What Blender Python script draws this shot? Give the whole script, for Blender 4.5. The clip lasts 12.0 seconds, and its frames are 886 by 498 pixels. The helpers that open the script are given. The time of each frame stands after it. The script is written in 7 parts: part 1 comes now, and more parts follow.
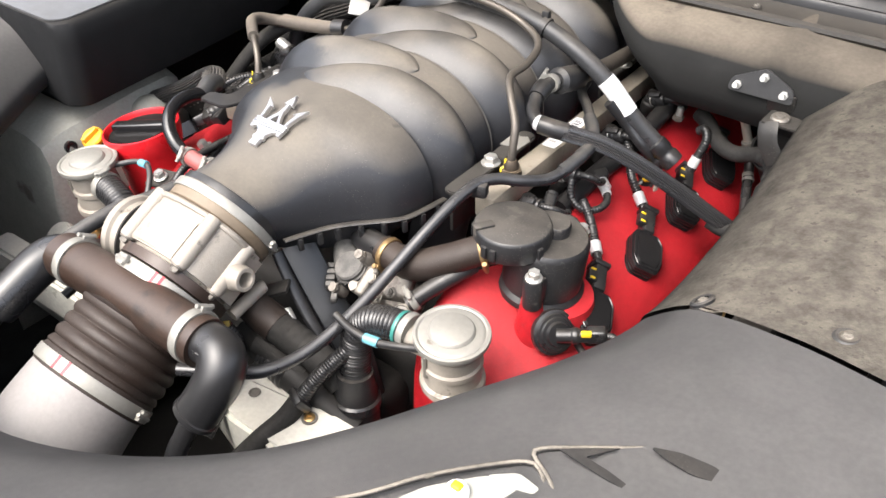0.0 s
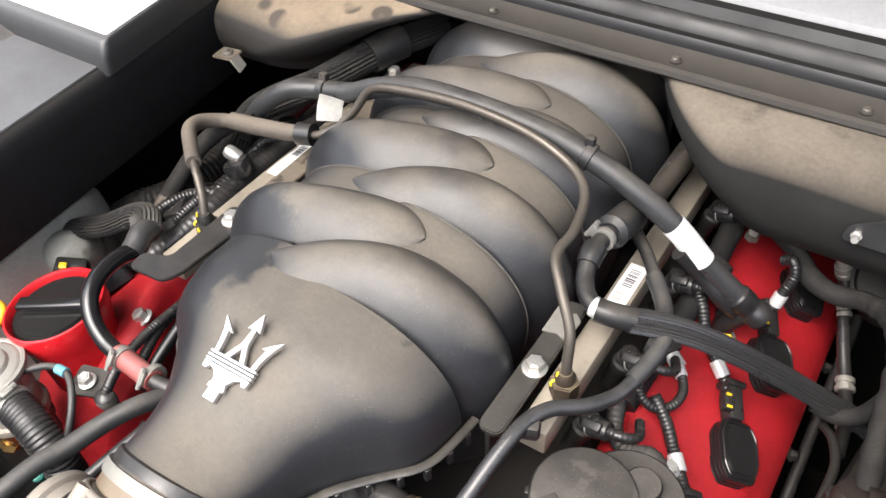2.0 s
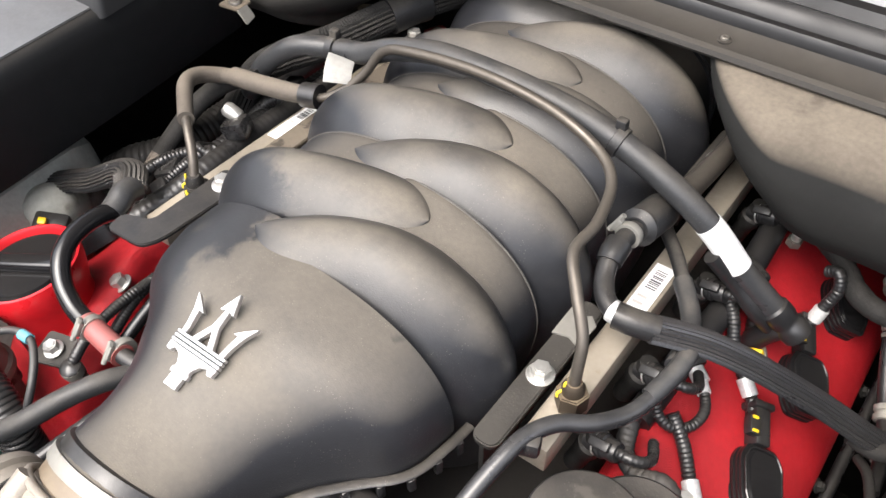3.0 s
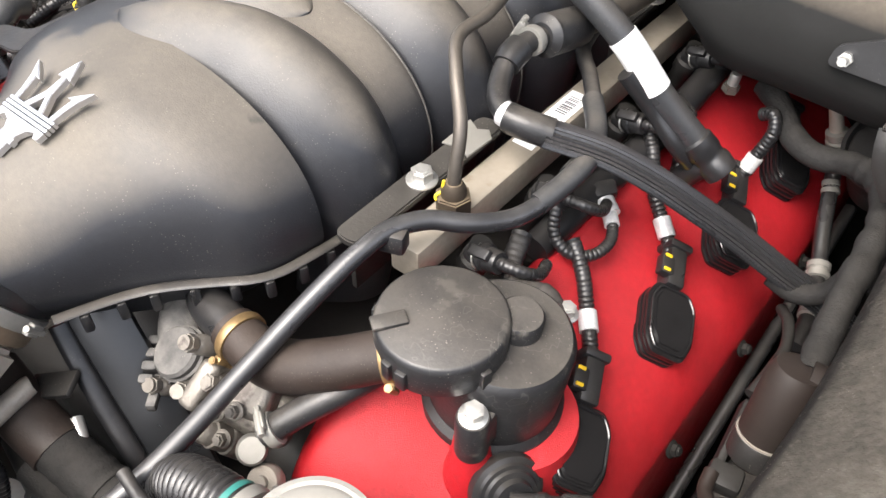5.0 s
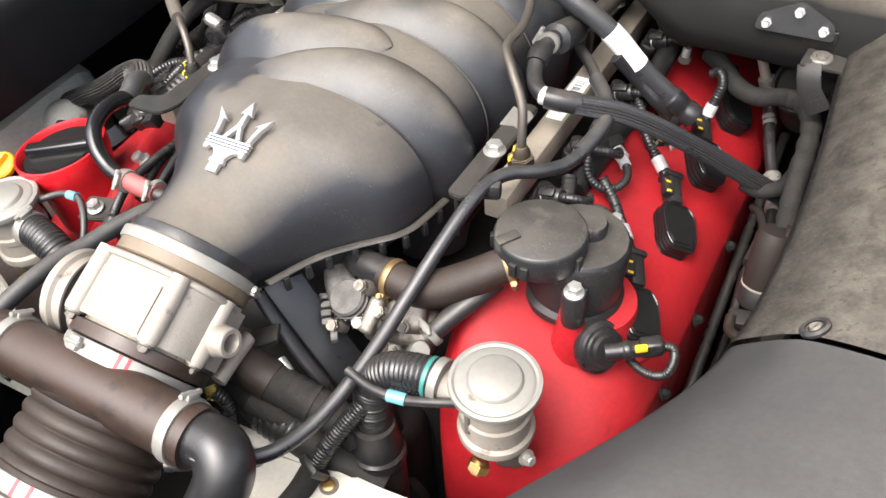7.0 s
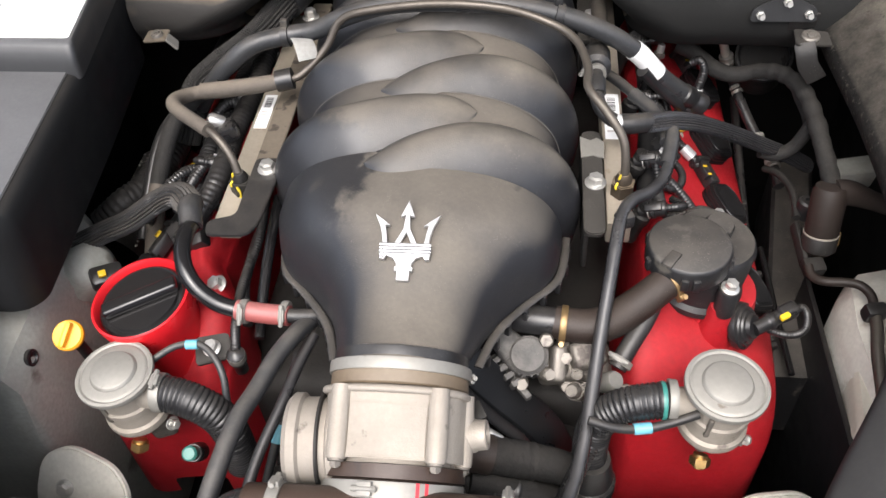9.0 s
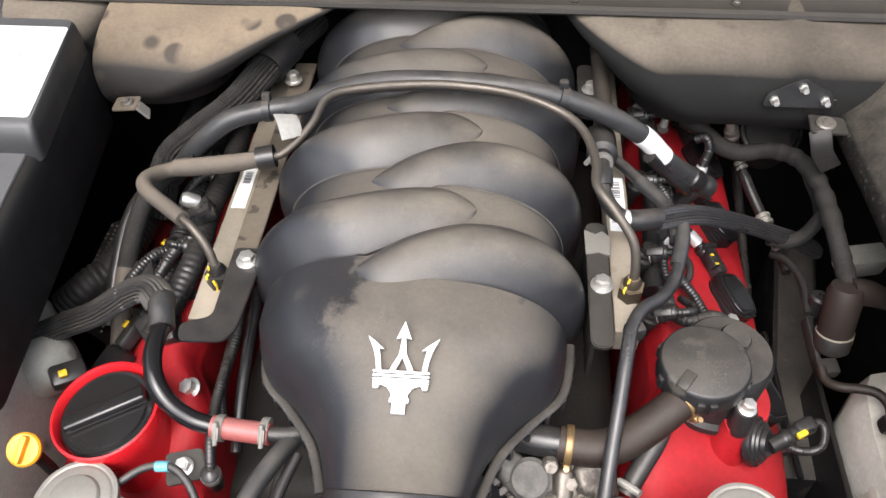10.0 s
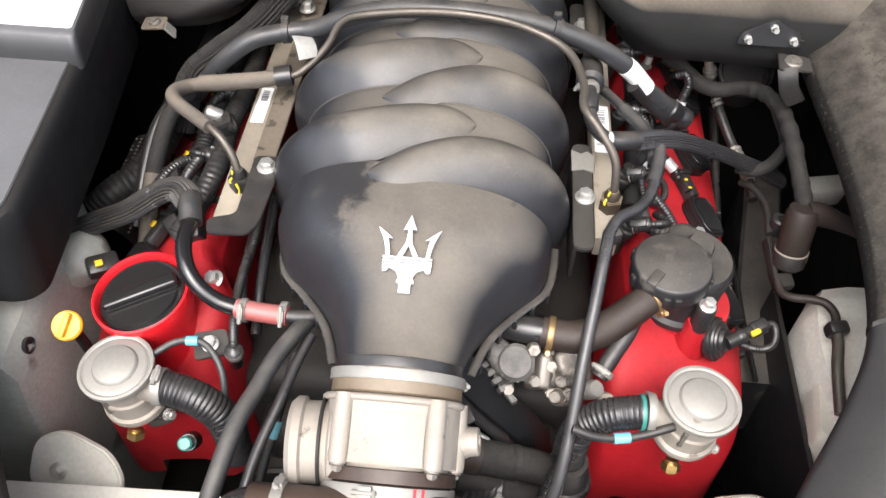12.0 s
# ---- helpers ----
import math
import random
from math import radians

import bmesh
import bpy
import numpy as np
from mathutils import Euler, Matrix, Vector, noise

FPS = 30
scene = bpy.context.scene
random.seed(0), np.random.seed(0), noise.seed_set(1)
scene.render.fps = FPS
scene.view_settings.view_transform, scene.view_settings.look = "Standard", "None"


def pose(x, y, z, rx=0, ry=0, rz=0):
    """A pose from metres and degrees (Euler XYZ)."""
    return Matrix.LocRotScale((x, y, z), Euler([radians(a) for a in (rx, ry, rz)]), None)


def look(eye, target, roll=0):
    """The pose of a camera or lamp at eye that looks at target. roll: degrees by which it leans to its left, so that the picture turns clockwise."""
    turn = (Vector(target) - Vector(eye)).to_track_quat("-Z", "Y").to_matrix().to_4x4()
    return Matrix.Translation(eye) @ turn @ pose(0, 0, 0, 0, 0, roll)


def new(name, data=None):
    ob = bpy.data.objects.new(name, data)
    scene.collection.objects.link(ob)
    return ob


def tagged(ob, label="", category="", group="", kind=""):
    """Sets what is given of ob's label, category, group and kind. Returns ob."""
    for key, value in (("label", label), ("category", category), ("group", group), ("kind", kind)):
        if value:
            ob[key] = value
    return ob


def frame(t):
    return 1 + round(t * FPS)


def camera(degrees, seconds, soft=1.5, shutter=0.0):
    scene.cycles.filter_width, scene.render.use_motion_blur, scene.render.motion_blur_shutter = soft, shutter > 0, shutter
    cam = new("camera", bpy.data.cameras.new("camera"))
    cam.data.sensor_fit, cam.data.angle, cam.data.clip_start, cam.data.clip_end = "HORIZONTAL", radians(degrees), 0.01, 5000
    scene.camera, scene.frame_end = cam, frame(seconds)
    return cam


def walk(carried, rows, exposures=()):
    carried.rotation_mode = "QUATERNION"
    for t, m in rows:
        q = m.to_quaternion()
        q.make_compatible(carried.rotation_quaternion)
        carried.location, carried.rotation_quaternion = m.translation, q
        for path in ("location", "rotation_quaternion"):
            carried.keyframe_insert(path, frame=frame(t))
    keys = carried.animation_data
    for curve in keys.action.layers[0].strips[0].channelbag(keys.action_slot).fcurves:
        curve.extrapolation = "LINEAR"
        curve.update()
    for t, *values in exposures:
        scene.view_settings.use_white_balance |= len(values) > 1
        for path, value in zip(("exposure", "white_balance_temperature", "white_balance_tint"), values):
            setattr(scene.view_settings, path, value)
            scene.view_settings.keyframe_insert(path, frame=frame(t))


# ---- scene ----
cam = camera(55.8, 12.0)
PATH = [
    (0, (0.5341, -0.5743, 1.2229), (-0.2948, 0.4865, 0.1848), -1.03),
    (0.5, (0.4775, -0.5160, 1.2453), (-0.3313, 0.4890, 0.1382), -1.77),
    (1, (0.4223, -0.4621, 1.2852), (-0.3588, 0.5242, 0.1418), -3.36),
    (1.5, (0.3620, -0.4052, 1.2898), (-0.3799, 0.5968, 0.1342), -3.94),
    (2, (0.3109, -0.3427, 1.2705), (-0.3947, 0.6685, 0.1002), -3.02),
    (2.5, (0.2757, -0.3055, 1.2555), (-0.4246, 0.6821, 0.0621), -1.97),
    (3, (0.2906, -0.2930, 1.2310), (-0.4309, 0.6610, 0.0229), -0.54),
    (3.5, (0.3303, -0.2705, 1.1795), (-0.4051, 0.6548, -0.0424), 1.22),
    (3.7, (0.3344, -0.2664, 1.1711), (-0.3633, 0.6492, -0.0798), 3.00),
    (5.3, (0.3897, -0.2880, 1.1125), (-0.3415, 0.6437, -0.1070), 0.33),
    (5.5, (0.3914, -0.2950, 1.1177), (-0.3284, 0.6228, -0.1191), -0.33),
    (6, (0.4115, -0.3419, 1.1358), (-0.3090, 0.5872, -0.0920), -1.97),
    (6.5, (0.4230, -0.4094, 1.1681), (-0.2934, 0.5561, -0.0338), -3.95),
    (7, (0.3996, -0.4876, 1.2108), (-0.2616, 0.5482, 0.0361), -4.89),
    (7.2, (0.3732, -0.5132, 1.2209), (-0.2390, 0.5558, 0.0494), -4.96),
    (8.8, (0.1024, -0.5831, 1.2858), (-0.0822, 0.5682, 0.0487), -4.55),
    (9, (0.0908, -0.5588, 1.3032), (-0.0812, 0.5910, 0.0628), -4.34),
    (9.5, (0.0682, -0.4970, 1.3230), (-0.0729, 0.6522, 0.0782), -3.11),
    (10, (0.0611, -0.4589, 1.3234), (-0.0497, 0.6937, 0.0787), -1.38),
    (10.5, (0.0613, -0.4522, 1.3229), (-0.0339, 0.6988, 0.0754), -0.48),
    (11, (0.0590, -0.4645, 1.3301), (-0.0250, 0.6694, 0.0664), 0.21),
    (11.5, (0.0554, -0.4983, 1.3523), (-0.0224, 0.6058, 0.0620), 0.92),
    (12, (0.0568, -0.5477, 1.3536), (-0.0216, 0.5458, 0.0543), 1.38),
]
walk(cam, [(t, look(eye, target, roll)) for t, eye, target, roll in PATH], exposures=[(0, 1.75, 6500, 10), (1, 1.47, 6500, 10), (2, 1.49, 6500, 10), (2.5, 1.54, 6500, 10), (3.7, 1.54, 6500, 10), (5.5, 1.85, 6500, 10), (6.5, 1.84, 6500, 10), (7.2, 1.62, 6450, 10), (8.8, 1.2, 6380, 11), (9.5, 1.1, 6380, 11), (10.5, 1.4, 6380, 11), (12, 1.46, 6380, 11)])

# ---- world, sun, exposure ----
world = bpy.data.worlds.new("sky")
scene.world = world
world.use_nodes = True
wn = world.node_tree.nodes
sky = wn.new("ShaderNodeTexSky")
sky.sky_type = "NISHITA"
sky.sun_disc = False
sky.sun_elevation, sky.sun_rotation = radians(60), radians(189)
sky.air_density, sky.dust_density = 1.0, 6.0
whiten = wn.new("ShaderNodeHueSaturation")
whiten.inputs["Saturation"].default_value = 0.52
world.node_tree.links.new(sky.outputs[0], whiten.inputs["Color"])
world.node_tree.links.new(whiten.outputs[0], wn["Background"].inputs["Color"])
wn["Background"].inputs["Strength"].default_value = 0.20
sun = new("sun", bpy.data.lights.new("sun", "SUN"))
sun.data.energy, sun.data.angle, sun.data.color = 0.9, radians(60), (1.0, 0.975, 0.945)
sun.matrix_world = look((-0.35, -2.2, 4.6), (0, 0, 0.7))
# the exposure is keyed with the walk


# ---- materials ----
def material(name, colour, rough=0.5, metal=0.0, dust=None, amount=0.5, grain=40.0, vary=0.12, bump=0.0, bump_scale=400.0,
             stain=None, stain_scale=8.0, stain_at=0.62, spec=0.5, rough_vary=0.12, clear=0.0, dust_scale=14.0, settle=0.2, wiped=None, spots=False, bare=0.45, flecks=0.0, full=1.0, matt=0.35, tide=0.0, lean=0.0):
    """A surface with mottling at two sizes, wear in its gloss, settled dust on what faces up (also used for lit tops
    and flanks), stains and fine relief.
    """
    m = bpy.data.materials.new(name)
    m.use_nodes = True
    n, link = m.node_tree.nodes, m.node_tree.links
    shader = n["Principled BSDF"]
    place = n.new("ShaderNodeTexCoord").outputs["Object"]

    def noise_at(scale, detail=4.0, rough_=0.55):
        t = n.new("ShaderNodeTexNoise")
        t.inputs["Scale"].default_value, t.inputs["Detail"].default_value, t.inputs["Roughness"].default_value = scale, detail, rough_
        link.new(place, t.inputs["Vector"])
        return t.outputs["Fac"]

    def spread(value, a, b, c, d):
        r = n.new("ShaderNodeMapRange")
        for i, v in zip((1, 2, 3, 4), (a, b, c, d)):
            r.inputs[i].default_value = v
        link.new(value, r.inputs[0])
        return r.outputs[0]

    def mix(fac, a, b):
        x = n.new("ShaderNodeMix")
        x.data_type = "RGBA"
        link.new(fac, x.inputs[0])
        for s, v in ((6, a), (7, b)):
            if isinstance(v, tuple):
                x.inputs[s].default_value = (*v, 1)
            else:
                link.new(v, x.inputs[s])
        return x.outputs[2]

    def times(a, b):
        x = n.new("ShaderNodeMath")
        x.operation = "MULTIPLY"
        link.new(a, x.inputs[0])
        link.new(b, x.inputs[1])
        return x.outputs[0]

    fine, coarse = noise_at(grain * 6), noise_at(grain * 0.5)
    lo = tuple(c * (1 - vary) for c in colour)
    hi = tuple(min(1, c * (1 + vary)) for c in colour)
    tone = mix(spread(fine, 0.3, 0.7, 0, 1), lo, hi)
    tone = mix(spread(coarse, 0.35, 0.7, 0, 0.5), tone, tuple(c * (1 - 2 * vary) for c in colour))
    gloss = spread(coarse, 0.3, 0.7, max(0.03, rough - rough_vary), min(1, rough + rough_vary))
    if dust:
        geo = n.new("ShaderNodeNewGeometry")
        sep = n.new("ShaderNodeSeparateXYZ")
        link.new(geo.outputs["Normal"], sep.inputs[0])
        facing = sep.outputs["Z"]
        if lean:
            # sky sheen on the right-hand flanks, put into the dust cover
            flank_light = n.new("ShaderNodeMath")
            flank_light.operation = "MULTIPLY_ADD"
            flank_light.inputs[1].default_value = lean
            link.new(sep.outputs["X"], flank_light.inputs[0])
            link.new(facing, flank_light.inputs[2])
            facing = flank_light.outputs[0]
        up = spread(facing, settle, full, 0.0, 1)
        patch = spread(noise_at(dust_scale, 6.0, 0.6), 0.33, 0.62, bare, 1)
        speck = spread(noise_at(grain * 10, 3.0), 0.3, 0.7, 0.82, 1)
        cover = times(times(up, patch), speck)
        if wiped:
            # rubbed clean round one place, with a streaky edge
            near = n.new("ShaderNodeVectorMath")
            near.operation = "DISTANCE"
            near.inputs[1].default_value = wiped[:3]
            link.new(place, near.inputs[0])
            edge = n.new("ShaderNodeMath")
            edge.operation = "MULTIPLY_ADD"
            edge.inputs[1].default_value = 0.11
            link.new(noise_at(38, 8.0, 0.68), edge.inputs[0])
            link.new(near.outputs["Value"], edge.inputs[2])
            cover = times(cover, spread(edge.outputs[0], wiped[3] + 0.03, wiped[3] + 0.045, 0.1, 1))
        scaled = n.new("ShaderNodeMath")
        scaled.operation = "MULTIPLY"
        scaled.inputs[1].default_value = amount
        link.new(cover, scaled.inputs[0])
        cover = scaled.outputs[0]
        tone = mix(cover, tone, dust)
        x = n.new("ShaderNodeMath")
        x.operation = "MULTIPLY_ADD"
        x.inputs[1].default_value = matt
        link.new(cover, x.inputs[0])
        link.new(gloss, x.inputs[2])
        gloss = x.outputs[0]
    if stain:
        tone = mix(spread(noise_at(stain_scale, 6.0), stain_at, stain_at + 0.06, 0, 0.85), tone, stain)
    if spots:
        # round drips of old oil, few and of uneven size
        cells = n.new("ShaderNodeTexVoronoi")
        cells.inputs["Scale"].default_value = 26
        link.new(place, cells.inputs["Vector"])
        wet = times(spread(cells.outputs["Distance"], 0.24, 0.33, 1, 0), spread(noise_at(11, 2.0), 0.49, 0.53, 0, 0.9))
        tone = mix(wet, tone, (0.055, 0.047, 0.04))
    if tide:
        # thin crooked tide lines where water has dried
        off = n.new("ShaderNodeMath")
        off.operation = "SUBTRACT"
        off.inputs[1].default_value = 0.53
        link.new(noise_at(34, 3.0, 0.6), off.inputs[0])
        line = n.new("ShaderNodeMath")
        line.operation = "ABSOLUTE"
        link.new(off.outputs[0], line.inputs[0])
        tone = mix(times(spread(line.outputs[0], 0.002, 0.008, tide, 0), spread(noise_at(13, 2.0), 0.45, 0.55, 0, 1)), tone, (0.24, 0.225, 0.2))
    if flecks:
        # scattered pale grit
        grit = n.new("ShaderNodeTexVoronoi")
        grit.inputs["Scale"].default_value = 520
        link.new(place, grit.inputs["Vector"])
        tone = mix(times(spread(grit.outputs["Distance"], 0.08, 0.20, flecks, 0), spread(noise_at(60, 3.0), 0.5, 0.6, 0, 1)), tone, (0.34, 0.30, 0.25))
    link.new(tone, shader.inputs["Base Color"])
    link.new(gloss, shader.inputs["Roughness"])
    shader.inputs["Metallic"].default_value = metal
    shader.inputs["Specular IOR Level"].default_value = spec
    if clear:
        shader.inputs["Coat Weight"].default_value = clear
        shader.inputs["Coat Roughness"].default_value = 0.2
    if bump:
        b = n.new("ShaderNodeBump")
        b.inputs["Strength"].default_value, b.inputs["Distance"].default_value = bump, 0.001
        link.new(noise_at(bump_scale, 3.0), b.inputs["Height"])
        link.new(b.outputs[0], shader.inputs["Normal"])
    return m


DUST = (0.17, 0.148, 0.12)
# lean paints the brighter sky-facing right flank on top of the real dust
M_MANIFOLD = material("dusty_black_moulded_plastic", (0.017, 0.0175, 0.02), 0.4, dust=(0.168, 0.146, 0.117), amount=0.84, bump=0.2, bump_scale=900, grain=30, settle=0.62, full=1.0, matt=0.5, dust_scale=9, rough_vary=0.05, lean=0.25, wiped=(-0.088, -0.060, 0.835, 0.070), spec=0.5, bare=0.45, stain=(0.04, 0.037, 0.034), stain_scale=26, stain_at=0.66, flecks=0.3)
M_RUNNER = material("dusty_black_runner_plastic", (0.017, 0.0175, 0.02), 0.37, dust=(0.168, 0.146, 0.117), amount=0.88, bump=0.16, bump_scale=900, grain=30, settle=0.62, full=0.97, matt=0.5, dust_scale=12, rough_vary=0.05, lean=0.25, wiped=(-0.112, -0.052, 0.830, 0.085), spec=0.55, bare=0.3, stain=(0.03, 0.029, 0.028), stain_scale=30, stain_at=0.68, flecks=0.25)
M_LIP = material("worn_plastic_parting_line", (0.09, 0.083, 0.075), 0.6, vary=0.3, grain=120)
M_BLACK = material("black_plastic", (0.015, 0.015, 0.016), 0.33, dust=DUST, amount=0.14, settle=0.5, bump=0.1, dust_scale=60, flecks=0.12, vary=0.2)
M_BLACK_DUSTY = material("dusty_black_plastic", (0.014, 0.014, 0.015), 0.45, dust=DUST, amount=0.32, settle=0.6, bump=0.15, grain=60, dust_scale=40, stain=(0.075, 0.068, 0.058), stain_scale=44, stain_at=0.60, flecks=0.45, tide=0.1)
# One box plastic in two tones: sky sheen painted on top, shade on the sides.
M_BOX_LIT = material("box_plastic_lit_top", (0.02, 0.0205, 0.022), 0.48, matt=0.0, dust=(0.13, 0.13, 0.132), amount=0.8, settle=0.5, dust_scale=4, vary=0.05, bump=0.15, bump_scale=1500)
M_BOX_SHADED = material("box_plastic_shaded_side", (0.010, 0.0103, 0.011), 0.62, spec=0.15, vary=0.08, bump=0.2, bump_scale=1500, dust=DUST, amount=0.1, settle=0.6)
M_RUBBER = material("black_rubber_hose", (0.016, 0.016, 0.017), 0.45, dust=DUST, amount=0.3, settle=0.4, bump=0.2, grain=60, spec=0.35, dust_scale=55, bare=0.15, flecks=0.2, vary=0.2, rough_vary=0.18)
M_RUBBER_GREY = material("grey_black_rubber_hose", (0.026, 0.027, 0.029), 0.42, dust=DUST, amount=0.32, settle=0.4, bump=0.15, grain=60, spec=0.45, dust_scale=45, bare=0.2, flecks=0.15, vary=0.16, rough_vary=0.16)
M_GLOSS = material("shiny_black_pipe", (0.009, 0.009, 0.010), 0.2, dust=DUST, amount=0.05, settle=0.5, rough_vary=0.05)
M_GUARD = material("satin_black_plastic_guard", (0.008, 0.0085, 0.0095), 0.36, dust=DUST, amount=0.05, settle=0.6, bump=0.05)
M_DUSTPLUG = material("dust_caked_dark_plastic", (0.035, 0.034, 0.033), 0.6, dust=(0.17, 0.16, 0.147), amount=0.75, settle=-0.1, full=0.8, dust_scale=70, bare=0.2, bump=0.5, bump_scale=500, flecks=0.5)
M_TUBE = material("dusty_black_plastic_tube", (0.017, 0.017, 0.019), 0.27, dust=(0.11, 0.105, 0.098), amount=0.34, settle=0.3, spec=0.6, rough_vary=0.12, dust_scale=50, flecks=0.12, vary=0.2)
M_BROWN_DARK = material("dark_brown_rubber_hose", (0.019, 0.0125, 0.010), 0.52, dust=(0.06, 0.045, 0.035), amount=0.5, settle=0.2, bump=0.2, grain=70, vary=0.25, spec=0.35, dust_scale=40, flecks=0.15)
M_BROWN = material("brown_aged_rubber", (0.024, 0.0145, 0.0105), 0.4, dust=(0.075, 0.047, 0.033), amount=0.55, settle=0.3, bump=0.15, vary=0.2, stain=(0.014, 0.010, 0.008), stain_scale=22, stain_at=0.6)
M_TAN = material("tan_brown_rubber", (0.13, 0.098, 0.066), 0.5, dust=(0.2, 0.165, 0.12), amount=0.4, settle=0.4, stain=(0.06, 0.045, 0.032), stain_scale=40, stain_at=0.62)
M_SLEEVE = material("dusty_brown_heat_sleeve", (0.065, 0.055, 0.045), 0.75, dust=(0.18, 0.15, 0.118), amount=0.7, bump=0.3, stain=(0.03, 0.026, 0.022), stain_scale=60, stain_at=0.66)
M_PIPE = material("dull_steel_fuel_pipe", (0.10, 0.087, 0.074), 0.42, metal=0.6, dust=DUST, amount=0.45, settle=0.4)
M_LOOM = material("ribbed_loom_sleeve", (0.022, 0.022, 0.024), 0.36, dust=DUST, amount=0.12, settle=0.5, spec=0.6, vary=0.25, grain=60)
M_RED = material("red_crackle_paint", (0.37, 0.011, 0.017), 0.46, dust=(0.3, 0.07, 0.055), amount=0.06, bump=0.6, bump_scale=1700, grain=40, vary=0.14, spec=0.4, stain=(0.17, 0.011, 0.013), stain_scale=22, stain_at=0.68)
M_RED_SMOOTH = material("red_satin_paint", (0.56, 0.012, 0.018), 0.34, bump=0.2, bump_scale=700, vary=0.06)
M_ALU = material("cast_aluminium", (0.32, 0.29, 0.252), 0.52, metal=0.4, dust=(0.20, 0.168, 0.13), amount=0.6, bump=0.3, bump_scale=700, vary=0.06, stain=(0.10, 0.085, 0.07), stain_scale=55, stain_at=0.66)
M_ALU_DULL = material("grimy_cast_aluminium", (0.19, 0.175, 0.155), 0.45, metal=0.6, dust=DUST, amount=0.5, bump=0.4, bump_scale=500, stain=(0.06, 0.05, 0.045), stain_scale=60, stain_at=0.58)
M_ZINC = material("plated_steel_cover", (0.25, 0.242, 0.22), 0.5, metal=0.45, dust=(0.26, 0.24, 0.205), amount=0.4, rough_vary=0.08, vary=0.07, stain=(0.13, 0.11, 0.085), stain_scale=70, stain_at=0.665)
M_EMBLEM = material("satin_silver_badge", (0.6, 0.6, 0.61), 0.34, metal=0.9, vary=0.03)
M_STEEL = material("bright_steel", (0.56, 0.55, 0.52), 0.36, metal=0.75, vary=0.08)
M_GOLD = material("yellow_passivated_steel", (0.27, 0.18, 0.085), 0.45, metal=0.7)
M_BRASS = material("brass_nut", (0.58, 0.38, 0.16), 0.35, metal=0.95)
M_RAIL = material("dusty_aluminium_rail", (0.34, 0.30, 0.245), 0.42, metal=0.5, dust=(0.36, 0.31, 0.24), amount=0.6, stain=(0.2, 0.15, 0.1), stain_scale=30, stain_at=0.66)
M_BRACKET = material("dusty_dark_steel_bracket", (0.022, 0.021, 0.02), 0.45, metal=0.3, dust=(0.06, 0.054, 0.046), amount=0.8, settle=0.4, grain=70, bump=0.2, dust_scale=30, flecks=0.4)
M_STRAP = material("dirty_brown_steel_strap", (0.16, 0.135, 0.105), 0.5, metal=0.4, dust=(0.2, 0.165, 0.125), amount=0.5, stain=(0.05, 0.042, 0.034), stain_scale=60, stain_at=0.58, flecks=0.3)
M_WHITE = material("white_paper_tape", (0.66, 0.66, 0.65), 0.6, vary=0.03)
M_SILVER_TAG = material("silver_tape_tag", (0.62, 0.62, 0.62), 0.4, metal=0.3, vary=0.15, grain=90)
M_LABEL = material("white_printed_label", (0.80, 0.80, 0.79), 0.35, vary=0.02)
M_INK = material("dark_print", (0.06, 0.06, 0.065), 0.5)
M_INK_PALE = material("pale_print", (0.48, 0.45, 0.42), 0.5)
M_YELLOW = material("yellow_plastic", (0.75, 0.50, 0.02), 0.4)
M_ORANGE = material("orange_yellow_plastic", (0.80, 0.38, 0.02), 0.4, vary=0.06)
M_PAINTMARK = material("yellow_paint_mark", (0.72, 0.54, 0.03), 0.5)
M_REDMARK = material("red_paint_mark", (0.50, 0.03, 0.04), 0.5)
M_PINK = material("faded_red_hose", (0.26, 0.07, 0.065), 0.4, dust=(0.36, 0.2, 0.18), amount=0.35)
M_TEAL = material("teal_clip", (0.035, 0.17, 0.145), 0.4)
M_BLUE = material("light_blue_clip", (0.12, 0.33, 0.40), 0.4)
# Dusty on top; the near-black base puts the front face's shade into the colour.
M_FELT = material("dusty_insulation_shaded_front", (0.011, 0.011, 0.0105), 0.95, dust=(0.22, 0.187, 0.148), amount=1.0, grain=25, vary=0.06, bump=0.2, bump_scale=300, spec=0.2, dust_scale=5, settle=0.76, stain=(0.06, 0.052, 0.044), stain_scale=7, stain_at=0.68)
M_FELT_STAINED = material("stained_tan_insulation", (0.03, 0.028, 0.026), 0.75, dust=(0.30, 0.235, 0.165), amount=1.0, grain=25, vary=0.06, bump=0.2, bump_scale=300, spec=0.25, dust_scale=5, settle=0.45, spots=True, stain=(0.03, 0.026, 0.022), stain_scale=7, stain_at=0.60)
M_TRIM = material("grey_black_plastic_trim", (0.045, 0.045, 0.047), 0.5, spec=0.3, matt=0.2, dust=(0.185, 0.177, 0.17), amount=1.0, settle=0.35, grain=25, bump=0.2, bump_scale=1400, dust_scale=4, vary=0.06)
M_TRIM_DUSTY = material("dusty_worn_trim", (0.03, 0.028, 0.026), 0.8, spec=0.2, dust=(0.205, 0.183, 0.153), amount=1.0, settle=0.5, full=0.85, grain=40, bump=0.9, bump_scale=260, vary=0.3, dust_scale=60, stain=(0.10, 0.09, 0.076), stain_scale=150, stain_at=0.60, flecks=0.4)
M_BODY = material("pale_painted_body_metal", (0.62, 0.61, 0.55), 0.35, dust=(0.40, 0.35, 0.28), amount=0.45, stain=(0.2, 0.15, 0.1), stain_scale=14, stain_at=0.7)
